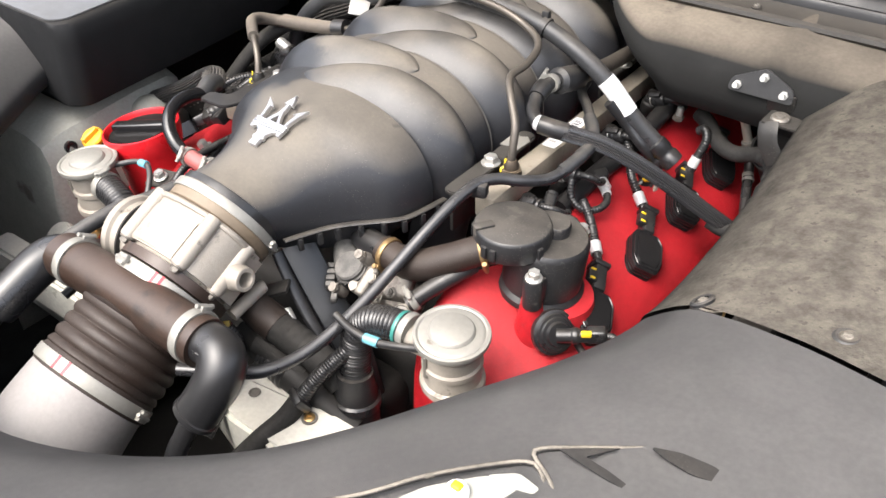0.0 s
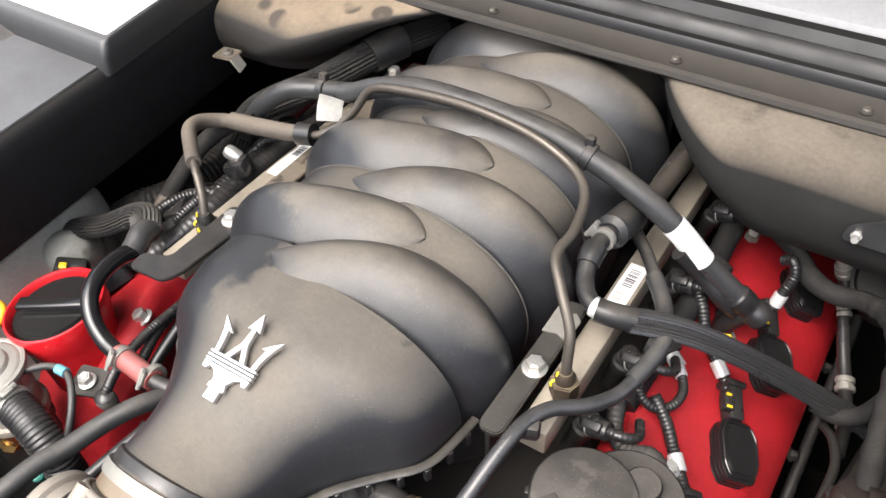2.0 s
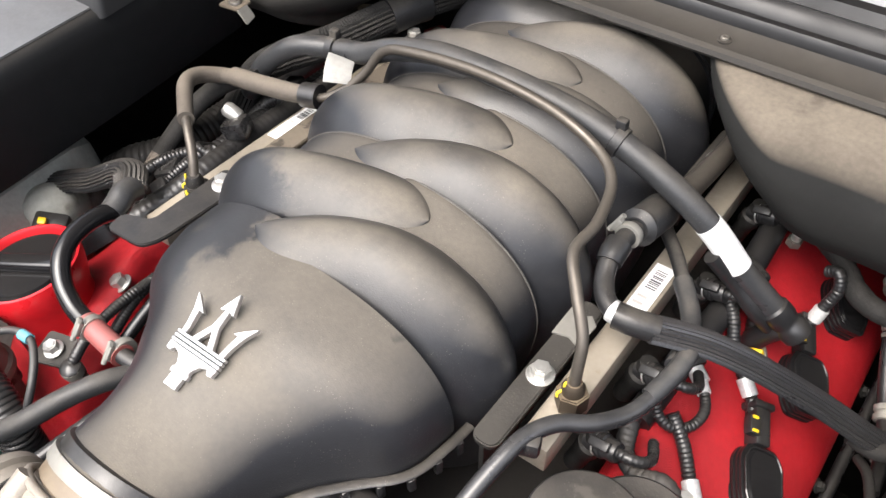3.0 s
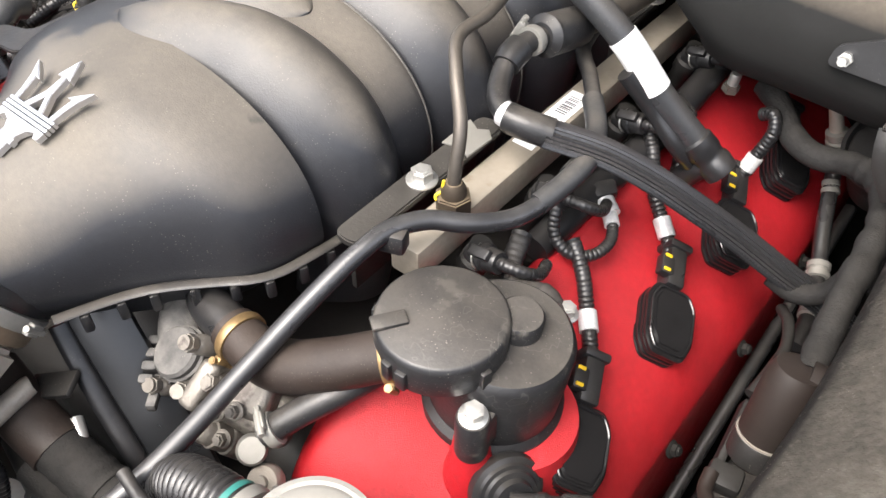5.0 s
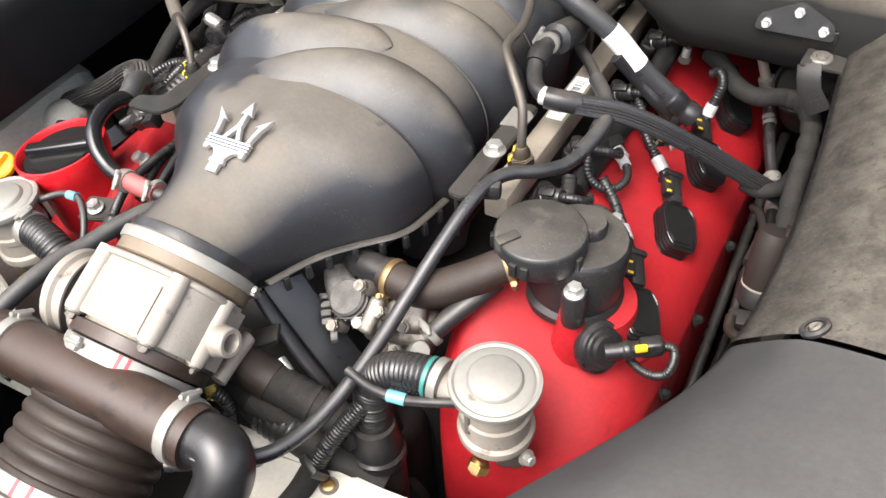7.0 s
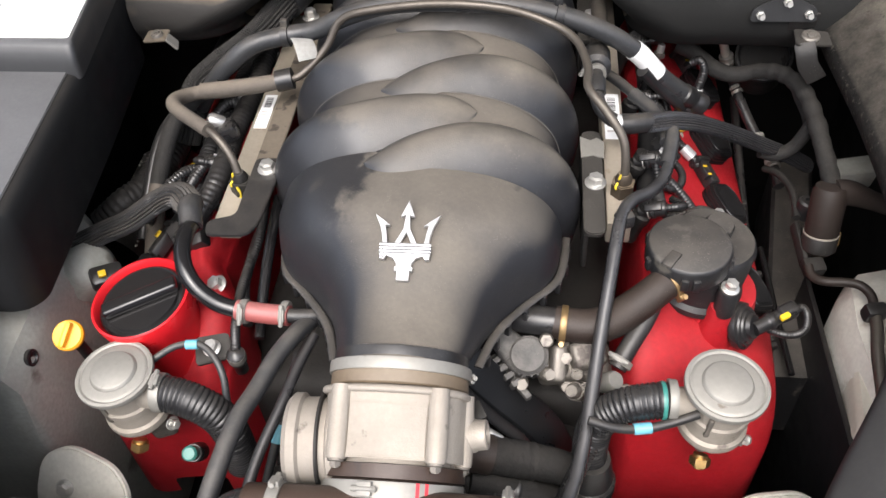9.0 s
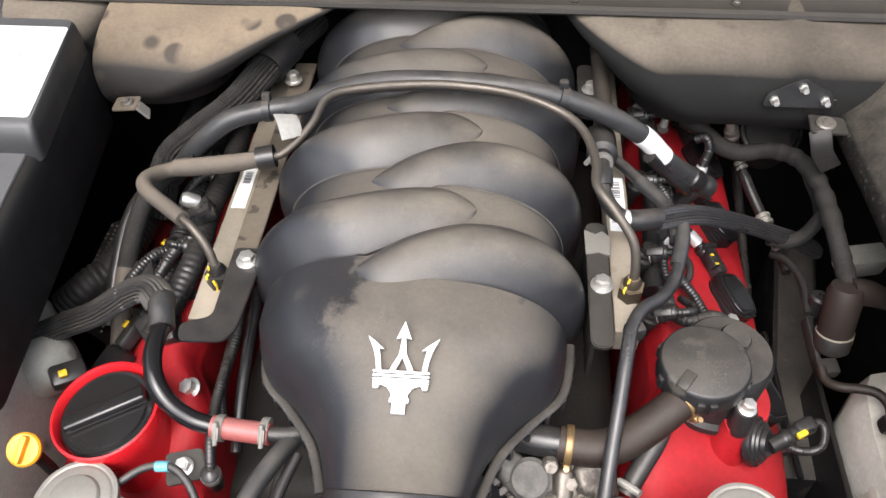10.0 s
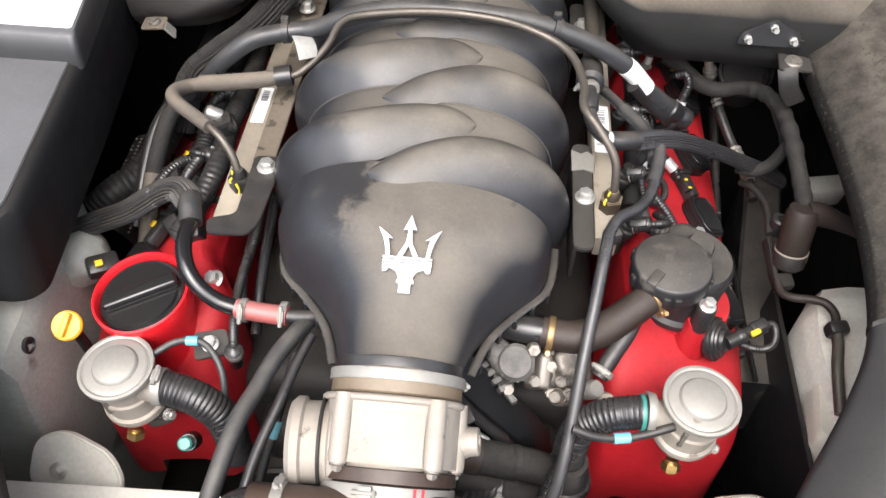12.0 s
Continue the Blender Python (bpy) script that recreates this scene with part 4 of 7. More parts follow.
# ---- secondary air valves ----
def air_valve(at, toward, label):
    x, y, z = at
    v = thing("air_valve", (x, y, z - 0.09), label, "valve", group="secondary air valves")
    m = Matrix.Translation(at) @ pose(0, 0, 0, 3, -2 * toward, 0)
    bm = lathe([(0.024, -0.008), (0.0295, -0.0065), (0.0312, -0.004), (0.0316, -0.002), (0.0312, 0.0005), (0.0288, 0.001), (0.0272, 0.0), (0.0262, 0.0008), (0.0245, 0.0014), (0.0192, 0.0018), (0.0178, 0.0046), (0.0168, 0.0052), (0.0, 0.0054)], m, 56)
    part("cap", bm, M_ZINC, v, "plated steel dome cap")
    bm = lathe([(0.0245, -0.060), (0.0272, -0.058), (0.0278, -0.0545), (0.0272, -0.051), (0.0245, -0.049), (0.0238, -0.036), (0.0255, -0.034), (0.0255, -0.029), (0.0238, -0.027), (0.0235, -0.009), (0.026, -0.008)], m, 48)
    part("neck", bm, M_ALU, v)
    bm = block((0.036, 0.034, 0.022), m @ pose(0.002, 0.002, -0.068, 0, 0, 20), 0.006, 3)
    block((0.022, 0.026, 0.03), m @ pose(0.010, 0.004, -0.08, 0, 0, 20), 0.005, 3, bm)
    block((0.004, 0.004, 0.024), m @ pose(-0.010, -0.022, -0.028), 0.001, 2, bm)
    part("body", bm, M_ALU_DULL, v)
    bolt(v, m @ Vector((0.026, -0.006, -0.070)), (0.8, -0.4, 0.3), 0.0045, 0.006)
    bm = lathe([(0.0125, 0.0), (0.0125, 0.018), (0.0135, 0.02), (0.0135, 0.026), (0.0, 0.026)], m @ frame_along((0.016 * toward, -0.004, -0.022), (toward, -0.1, -0.02)), 24)
    part("outlet", bm, M_ALU, v)
    bm = lathe([(0.006, 0), (0.006, 0.01), (0.0045, 0.012), (0.0, 0.012)], m @ frame_along((-0.004, -0.016, -0.082), (-0.1, -0.6, -0.6)), 16)
    hexagon(0.0085, 0.007, m @ frame_along((-0.004, -0.018, -0.084), (-0.1, -0.6, -0.6)), bm)
    part("nut", bm, M_BRASS, v, "brass pipe nut")
    return v


air_valve((0.242, -0.191, 0.768), -1, "plated steel and aluminium secondary air valve beside the cam cover")
air_valve((-0.237, -0.201, 0.758), 1, "plated steel and aluminium secondary air valve below the oil filler")


def ribbed_hose(points, r, label, ripple=0.0017, pitch=0.0036, mat=None):
    t = thing("corrugated_hose", points[-1][:3], label, "hose", group="corrugated hoses")
    part("sleeve", tube(points, r, seg=22, ripple=ripple, pitch=pitch), mat or M_BLACK, t)
    return t


h = ribbed_hose([(0.205, -0.197, 0.753), (0.185, -0.199, 0.752), (0.165, -0.201, 0.745), (0.150, -0.203, 0.727), (0.146, -0.206, 0.70), (0.147, -0.21, 0.66)], 0.0138, "black corrugated air hose clamped to the air valve")
clamp_ring(h, (0.203, -0.197, 0.753), (1, 0, 0), 0.0142, 0.0065, M_ZINC, (0, 0.8, -0.5))
part("marker", lathe([(0.0148, -0.0016), (0.0152, 0.0), (0.0148, 0.0016)], frame_along((0.196, -0.198, 0.753), (1, 0.05, 0))), M_TEAL, h, "teal ring")
part("lower_hose", tube([(0.147, -0.21, 0.682, 0.0165), (0.1475, -0.211, 0.665, 0.019), (0.148, -0.213, 0.63, 0.021), (0.15, -0.22, 0.56, 0.021)], 0.0185, seg=24), M_RUBBER, h)
part("lower_collar", lathe([(0.0205, -0.006), (0.0225, -0.004), (0.0225, 0.004), (0.0205, 0.006)], frame_along((0.1478, -0.212, 0.648), (0.02, -0.1, -1)), 24), M_BLACK, h)
h = ribbed_hose([(-0.203, -0.207, 0.742), (-0.185, -0.209, 0.740), (-0.168, -0.212, 0.734), (-0.155, -0.214, 0.720), (-0.150, -0.215, 0.695), (-0.150, -0.216, 0.65)], 0.0145, "black corrugated air hose clamped to the air valve")
clamp_ring(h, (-0.201, -0.207, 0.742), (1, 0, 0), 0.0145, 0.008, M_ZINC)

# small vacuum lines at the valves
t = thing("vacuum_line", (0.2, -0.21, 0.75), "thin black vacuum line with a light blue clip", "vacuum line", group="vacuum lines")
part("line", tube([(0.222, -0.208, 0.752), (0.20, -0.215, 0.748), (0.18, -0.219, 0.745), (0.16, -0.221, 0.748), (0.14, -0.218, 0.752)], 0.0035, seg=12), M_RUBBER, t)
part("clip", tube([(0.187, -0.218, 0.746), (0.174, -0.220, 0.746)], 0.0045, seg=12), M_BLUE, t, "light blue clip")
t = thing("vacuum_line", (-0.2, -0.2, 0.75), "thin grey vacuum line with a blue clip", "vacuum line", group="vacuum lines")
part("line", tube([(-0.215, -0.185, 0.752), (-0.196, -0.172, 0.757), (-0.176, -0.17, 0.759), (-0.162, -0.178, 0.755), (-0.153, -0.19, 0.745), (-0.150, -0.202, 0.73), (-0.150, -0.208, 0.71)], 0.003, seg=12), M_RUBBER_GREY, t)
part("clip", tube([(-0.186, -0.1705, 0.7585), (-0.176, -0.17, 0.759)], 0.0042, seg=12), M_BLUE, t, "blue clip")

# ---- oil filler, dipstick ----
OIL = Vector((-0.237, -0.130, 0.766))
m = Matrix.Translation(OIL) @ pose(0, 0, 0, 4, -6, 0)
bm = lathe([(0.036, -0.075), (0.036, -0.035), (0.039, -0.025), (0.042, -0.012), (0.0432, -0.003), (0.0428, 0.002), (0.041, 0.0025), (0.0395, 0.0), (0.039, -0.012), (0.0, -0.012)], m, 64)
part("filler_neck", bm, M_RED_SMOOTH, cover_l, "red painted oil filler neck")
cap = thing("oil_filler_cap", m @ Vector((0, 0, -0.012)), "black plastic oil filler cap with a raised grip", "oil cap")
bm = lathe([(0.0375, -0.011), (0.0378, -0.004), (0.036, -0.0025), (0.0335, -0.003), (0.0, -0.0025)], m, 56)
part("disc", bm, M_GLOSS, cap)
bm = block((0.066, 0.014, 0.010), m @ pose(0, 0, 0.0015, 0, 0, 27), 0.003, 3)
part("grip", bm, M_GLOSS, cap)
for s in (-1, 1):
    arc = [(0.032 * math.cos(a), 0.032 * math.sin(a)) for a in np.linspace(radians(27 + (18 if s > 0 else 198)), radians(27 + (162 if s > 0 else 342)), 18)]
    part("recess", plate(arc, 0.0016, m @ Matrix.Translation((0, 0, -0.0025)), 0.0006), M_GLOSS, cap)
dip = thing("dipstick", (-0.301, -0.155, 0.70), "orange-yellow oil dipstick with a round finger cap", "dipstick")
m = frame_along((-0.301, -0.155, 0.742), (0.1, -0.5, 0.85))
part("cap", lathe([(0.010, -0.004), (0.0132, -0.002), (0.0135, 0.002), (0.012, 0.004), (0.0, 0.0045)], m, 28), M_ORANGE, dip)
part("grip", block((0.022, 0.005, 0.009), m @ pose(0, 0, 0.006, 0, 0, 70), 0.0015), M_ORANGE, dip)
part("tube", tube([(-0.301, -0.153, 0.740), (-0.303, -0.145, 0.70), (-0.31, -0.13, 0.60)], 0.005, seg=12), M_DARK, dip)

# ---- oil separator on the cam cover ----
sep = thing("oil_separator", (0.235, -0.066, 0.70), "dusty black plastic oil separator with a round lid", "oil separator")
m = Matrix.Translation((0.222, -0.076, 0.800))
bm = lathe([(0.029, -0.024), (0.0335, -0.022), (0.0345, -0.020), (0.0345, -0.004), (0.0335, -0.001), (0.032, 0.0), (0.0, 0.001)], m, 56)
lid = part("lid", bm, M_BLACK_DUSTY, sep)
part("lid_bar", block((0.018, 0.009, 0.003), m @ pose(-0.017, -0.020, 0.0008, 0, 0, 55), 0.0008), M_BLACK_DUSTY, lid)
for a in (-100, -85, -15, 60, 150, 200):
    part("catch", block((0.004, 0.006, 0.012), m @ pose(0.035 * math.cos(radians(a)), 0.035 * math.sin(radians(a)), -0.014, 0, 0, a), 0.001), M_BLACK, lid)
m = Matrix.Translation((0.247, -0.054, 0.785)) @ pose(0, 0, 0, 0, 6, 0)
bm = lathe([(0.040, -0.062), (0.040, -0.056), (0.0365, -0.052), (0.0365, -0.006), (0.035, -0.002), (0.033, 0.0), (0.0, 0.0008)], m, 56)
part("canister", bm, M_BLACK_DUSTY, sep)
part("valve_dome", lathe([(0.0125, -0.002), (0.0125, 0.009), (0.011, 0.011), (0.0, 0.0115)], m @ Matrix.Translation((0.002, 0.006, 0)), 32), M_BLACK_DUSTY, sep)
part("mount_ear", lathe([(0.0085, -0.022), (0.009, -0.02), (0.009, 0.007), (0.0082, 0.0085), (0.0, 0.0085)], Matrix.Translation((0.257, -0.095, 0.758)), 24), M_BLACK_DUSTY, sep)
part("ear_web", block((0.016, 0.018, 0.026), pose(0.2565, -0.086, 0.752, 0, 0, 8), 0.003, 2), M_BLACK_DUSTY, sep)
bolt(sep, (0.257, -0.095, 0.767), (0.1, -0.1, 1), 0.0054, 0.007)
bolt(sep, (0.257, -0.013, 0.768), (0.1, 0, 1), 0.005, 0.006)
m = frame_along((0.247, -0.056, 0.60), (0.08, 0.0, 1))
part("separator_boss", lathe([(0.052, 0.0), (0.048, 0.07), (0.0435, 0.09), (0.040, 0.107), (0.0375, 0.120), (0.036, 0.126), (0.0, 0.126)], m, 48), M_RED, cover_r)
part("bolt_boss", lathe([(0.022, 0.0), (0.017, 0.03), (0.0115, 0.052), (0.009, 0.070), (0.0, 0.070)], frame_along((0.255, -0.090, 0.672), (0.0, -0.04, 1)), 24), M_RED, cover_r)

breather = thing("breather_hose", (0.16, -0.12, 0.75), "brown-black rubber breather hose with gold clamps", "hose", group="breather hoses")
part("hose", tube([(0.114, -0.126, 0.752, 0.0138), (0.130, -0.128, 0.751, 0.0142), (0.146, -0.128, 0.751, 0.0148), (0.163, -0.124, 0.756, 0.0148), (0.185, -0.112, 0.766, 0.0142), (0.203, -0.100, 0.775, 0.0136), (0.216, -0.092, 0.778, 0.0134)], 0.0134, seg=28), M_BROWN_DARK, breather)
clamp_ring(breather, (0.122, -0.1272, 0.7515), (1, -0.1, -0.02), 0.0141, 0.0055, M_GOLD, (0.1, -0.8, -0.5))
clamp_ring(breather, (0.206, -0.098, 0.776), (0.75, 0.6, 0.2), 0.0137, 0.006, M_GOLD, (0.3, -0.8, -0.5))
part("spigot", tube([(0.074, -0.117, 0.749, 0.009), (0.085, -0.120, 0.749, 0.0122), (0.10, -0.124, 0.751, 0.0126), (0.118, -0.127, 0.753, 0.0118)], 0.0118, seg=22), M_BLACK, breather)

# cam sensor on the cover's nose
sens = thing("cam_sensor", (0.283, -0.088, 0.70), "black cam sensor with a yellow locked plug", "sensor")
d = Vector((0.78, -0.42, 0.46)).normalized()
p = Vector((0.280, -0.092, 0.714))
part("base", lathe([(0.0150, -0.022), (0.0170, -0.007), (0.0205, -0.006), (0.0213, -0.004), (0.0205, 0.0), (0.0180, 0.0012), (0.0172, 0.0030), (0.0152, 0.0034), (0.0143, 0.0052), (0.0115, 0.0058), (0.0105, 0.009), (0.0, 0.0095)], frame_along(p, d), 48), M_BLACK, sens)
turn = Vector((0.86, 0.48, 0.12)).normalized()
q = p + d * 0.012
bm = tube([(*(q - turn * 0.004), 0.0064), (*(q + turn * 0.008), 0.0064), (*(q + turn * 0.010), 0.0074), (*(q + turn * 0.014), 0.0074), (*(q + turn * 0.016), 0.0062), (*(q + turn * 0.024), 0.0062)], 0.0064, seg=20, step=0.001)
block((0.0125, 0.014, 0.018), frame_along(q + turn * 0.030 + Vector((0, 0, 0.001)), turn), 0.0035, 3, bm)
part("plug", bm, M_BLACK, sens)
part("dot", lathe([(0.0026, 0.0), (0.0026, 0.0008), (0.0, 0.0008)], frame_along(p + d * 0.0105 - turn * 0.006, d), 12), M_WHITE, sens, "white paint dot")
part("lock", block((0.0045, 0.005, 0.009), frame_along(q + turn * 0.023 + Vector((0.001, -0.006, 0.0068)), turn), 0.001), M_YELLOW, sens, "yellow lock tab")
e = q + turn * 0.040
part("cable", tube([e - turn * 0.006, e + Vector((0.005, 0.001, -0.001)), e + Vector((0.009, -0.005, -0.006)), e + Vector((0.007, -0.013, -0.014)), e + Vector((-0.002, -0.016, -0.018)), e + Vector((-0.014, -0.013, -0.020)), e + Vector((-0.026, -0.004, -0.022))], 0.0034, seg=12, ripple=0.0004, pitch=0.0022), M_BLACK, sens)


# ---- ignition coils ----
T1, T2 = Vector((0, 1, 0)), Vector((0.85, 0, -0.53))
LONG = (T1 * -0.88 + T2 * 0.475).normalized()
WIDE = NORMAL_R.cross(LONG).normalized()
COIL = Matrix((WIDE, LONG, NORMAL_R.normalized())).transposed().to_4x4()


def coil(at, tag=True):
    """A pencil coil's head with its plug; at: the plug's middle."""
    c = thing("ignition_coil", at, "black plastic ignition coil with a yellow-tabbed plug", "ignition coil", group="ignition coils")
    M = Matrix.Translation(at) @ COIL
    head = rounded([(-0.0125, 0.017), (0.0125, 0.017), (0.0185, 0.027), (0.0185, 0.052), (0.012, 0.066), (-0.0115, 0.066), (-0.017, 0.056), (-0.0185, 0.027)], 0.004, 4)
    core = part("head", plate([(x * 0.9, 0.041 + (y - 0.041) * 0.9) for x, y in head], 0.016, M @ Matrix.Translation((0, 0, -0.008)), 0.002), M_GLOSS, c)
    for k in range(4):
        g = (1.0, 0.985, 0.97, 1.0)[k]
        part("ledge", plate([(x * g, 0.041 + (y - 0.041) * g) for x, y in head], 0.0028, M @ Matrix.Translation((0, 0, -0.0075 + 0.0041 * k)), 0.0008), M_GLOSS, core)
    part("lid", plate([(x * 0.80, 0.041 + (y - 0.041) * 0.82) for x, y in head], 0.0032, M @ Matrix.Translation((0, 0, 0.0075)), 0.0016), M_GLOSS, core)
    edge = [M @ Vector((x * 0.86, 0.041 + (y - 0.041) * 0.87, 0.0088)) for x, y in head]
    part("rim", tube([tuple(q) for q in edge] + [tuple(edge[0])], 0.0011, seg=8), M_GLOSS, core)
    part("coil_boss", lathe([(0.036, -0.020), (0.034, -0.0145), (0.030, -0.0125), (0.0275, -0.0135), (0.0, -0.0140)], M @ Matrix.Translation((0.0, 0.040, 0)), 40), M_RED, cover_r, "raised red ring round a coil")
    part("seal", lathe([(0.026, -0.0135), (0.026, -0.010), (0.022, -0.007), (0.0, -0.007)], M @ Matrix.Translation((0.0, 0.040, 0)), 32), M_RUBBER, c)
    part("plug", block((0.013, 0.034, 0.014), M @ pose(0, -0.001, 0.002), 0.002, 2), M_BLACK, c)
    part("collar", block((0.018, 0.006, 0.018), M @ pose(0, -0.014, 0.002), 0.002, 2), M_BLACK, c)
    latch = part("latch", block((0.0095, 0.0135, 0.008), M @ pose(-0.009, 0.004, 0.007), 0.0012), M_BLACK, c)
    for y in (-0.0015, 0.0085):
        part("tab", block((0.0052, 0.0022, 0.003), M @ pose(-0.010, y, 0.0106), 0.0006), M_YELLOW, latch, "yellow tab")
    return c, M


def ribbed_cable(name, pts, label, r=0.0046, tagged_at=None):
    t = thing(name, pts[0], label, "cable", group="coil cables")
    part("conduit", tube(pts, r, seg=12, ripple=0.0008, pitch=0.0032), M_BLACK, t)
    if tagged_at is not None:
        a, b = Vector(pts[tagged_at]), Vector(pts[tagged_at + 1])
        part("tag", tube([a.lerp(b, 0.1), a.lerp(b, 0.9)], r + 0.0014, seg=14), M_SILVER_TAG, t, "silver printed tape tag")
    return t


for at in ((0.274, -0.007, 0.715), (0.269, 0.106, 0.712), (0.267, 0.203, 0.715), (0.266, 0.30, 0.715)):
    coil(at)
ribbed_cable("coil_cable", [(0.222, 0.052, 0.752), (0.232, 0.046, 0.744), (0.240, 0.040, 0.737), (0.250, 0.030, 0.7265), (0.260, 0.018, 0.722), (0.268, 0.008, 0.718)], "black corrugated coil cable with a silver tag", tagged_at=3)
ribbed_cable("coil_cable", [(0.205, 0.165, 0.775), (0.222, 0.15, 0.758), (0.232, 0.138, 0.742), (0.246, 0.128, 0.730), (0.258, 0.119, 0.722), (0.263, 0.113, 0.716)], "black corrugated coil cable with a silver tag", tagged_at=3)
ribbed_cable("coil_cable", [(0.262, 0.235, 0.76), (0.270, 0.232, 0.765), (0.275, 0.226, 0.755), (0.271, 0.22, 0.738), (0.268, 0.214, 0.725), (0.267, 0.208, 0.717)], "black corrugated coil cable with a silver tag", tagged_at=3)
ribbed_cable("coil_cable", [(0.207, 0.055, 0.775), (0.212, 0.045, 0.758), (0.224, 0.044, 0.748), (0.235, 0.055, 0.744), (0.238, 0.070, 0.744), (0.233, 0.083, 0.745), (0.222, 0.095, 0.748)], "black looped corrugated cable with a silver tag", r=0.0036, tagged_at=5)


# ---- fuel rails and their brackets ----
def fuel_rail(x, y0, y1, z, label):
    r = thing("fuel_rail", (x, (y0 + y1) / 2, z - 0.02), label, "fuel rail", group="fuel rails")
    part("bar", block((0.021, y1 - y0, 0.024), pose(x, (y0 + y1) / 2, z - 0.012), 0.002, 2), M_RAIL, r)
    return r


rail_r = fuel_rail(0.168, -0.043, 0.33, 0.786, "dusty square aluminium fuel rail with a printed label")
rail_l = fuel_rail(-0.184, -0.045, 0.30, 0.777, "dusty square aluminium fuel rail with a printed label")


def barcode(parent, x, y, z, w, l, turn=0.0):
    tag = part("label", block((w, l, 0.0006), pose(x, y, z + 0.0003, 0, 0, turn), 0.0), M_LABEL, parent, "white barcode label")
    rng = random.Random(7)
    k = 0.12
    while k < 0.42:
        t = rng.choice((0.012, 0.02, 0.028))
        part("bar_code", block((w * 0.55, l * t * 0.8, 0.0003), pose(x, y + l * k, z + 0.0008), 0.0), M_INK, tag)
        k += t + rng.choice((0.012, 0.02))
    for k in (-0.02, -0.12, -0.22, -0.34):
        part("print_line", block((w * 0.5, l * 0.04, 0.0003), pose(x - w * 0.1, y + l * k, z + 0.0008), 0.0), M_INK_PALE, tag)


barcode(rail_r, 0.168, 0.105, 0.786, 0.015, 0.07)
barcode(rail_l, -0.184, 0.115, 0.777, 0.013, 0.055)


def union(parent, at, z0, mat, marks=3):
    """The hexagon union that joins a fuel pipe to its rail."""
    m = frame_along((at[0], at[1], z0), (0, 0, 1), 15)
    bm = hexagon(0.0108, 0.015, m)
    lathe([(0.0075, 0.013), (0.0075, 0.019), (0.005, 0.024), (0.0, 0.024)], m, 20, bm)
    u = part("pipe_union", bm, mat, parent, "hexagon pipe union")
    rng = random.Random(3)
    for a, low, top in ((0.6, 0.012, 0.026), (1.3, -0.004, 0.014), (2.2, 0.014, 0.024))[:marks]:
        pts = [m @ Vector(((0.0100 if z < 0.0155 else 0.0058) * math.cos(a + 0.12 * math.sin(z * 260)), (0.0100 if z < 0.0155 else 0.0058) * math.sin(a + 0.12 * math.sin(z * 260)), z)) for z in np.linspace(low, top, 6)]
        part("paint_mark", tube([(*q, rng.uniform(0.0007, 0.0014)) for q in pts], 0.0012, seg=8), M_PAINTMARK, u, "yellow paint dribble")
    return u


union(rail_r, (0.172, -0.004), 0.785, M_RUSTY_UNION, 1)
union(rail_l, (-0.177, -0.004), 0.776, M_BRACKET, 2)
for x, y0, y1, z, mat in ((0.146, -0.066, 0.07, 0.796, M_BRACKET), (0.146, 0.22, 0.31, 0.796, M_BRACKET)):
    b = thing("rail_bracket", (x, y0, z), "dusty dark steel fuel rail bracket with a plated bolt", "bracket", group="rail brackets")
    w = 0.0092
    part("strap", plate(rounded([(x - w, y0), (x + w, y0), (x + w, y1), (x - w, y1)], 0.012, 7), 0.004, pose(0, 0, z - 0.004), 0.001), mat, b)
    part("web", block((0.004, y1 - y0 - 0.02, 0.05), pose(x - w + 0.003, (y0 + y1) / 2, z - 0.028), 0.001), mat, b)
    bolt(b, (0.148 if y0 < 0 else 0.15, -0.003 if y0 < 0 else 0.265, z), (0, 0, 1), 0.0068, 0.007)
part("foil_patch", plate([(0.136, 0.030), (0.147, 0.033), (0.1565, 0.029), (0.1575, 0.052), (0.151, 0.058), (0.145, 0.054), (0.1355, 0.059)], 0.0012, pose(0, 0, 0.7965), 0.0003), M_ZINC, b, "torn patch of silver foil tape")
b = thing("rail_bracket", (-0.15, 0.0, 0.796), "black angled steel bracket bolted beside the fuel rail", "bracket", group="rail brackets")
strap = rounded([(-0.166, 0.02), (-0.166, -0.056), (-0.19, -0.064), (-0.187, -0.082), (-0.150, -0.080), (-0.143, -0.066), (-0.138, 0.02)], 0.007, 6)
part("strap", plate(strap, 0.003, pose(0, 0, 0.794), 0.0008), M_BLACK, b)
bolt(b, (-0.151, 0.004, 0.797), (0, 0, 1), 0.0068, 0.007)
b = thing("rail_bracket", (-0.16, 0.2, 0.796), "dusty dark steel fuel rail bracket with a plated bolt", "bracket", group="rail brackets")
part("strap", plate(rounded([(-0.171, 0.022), (-0.171, 0.31), (-0.148, 0.31), (-0.150, 0.022)], 0.003), 0.003, pose(0, 0, 0.7835), 0.0008), M_STRAP, b)
bolt(b, (-0.164, 0.265, 0.795), (0, 0, 1), 0.0068, 0.009)

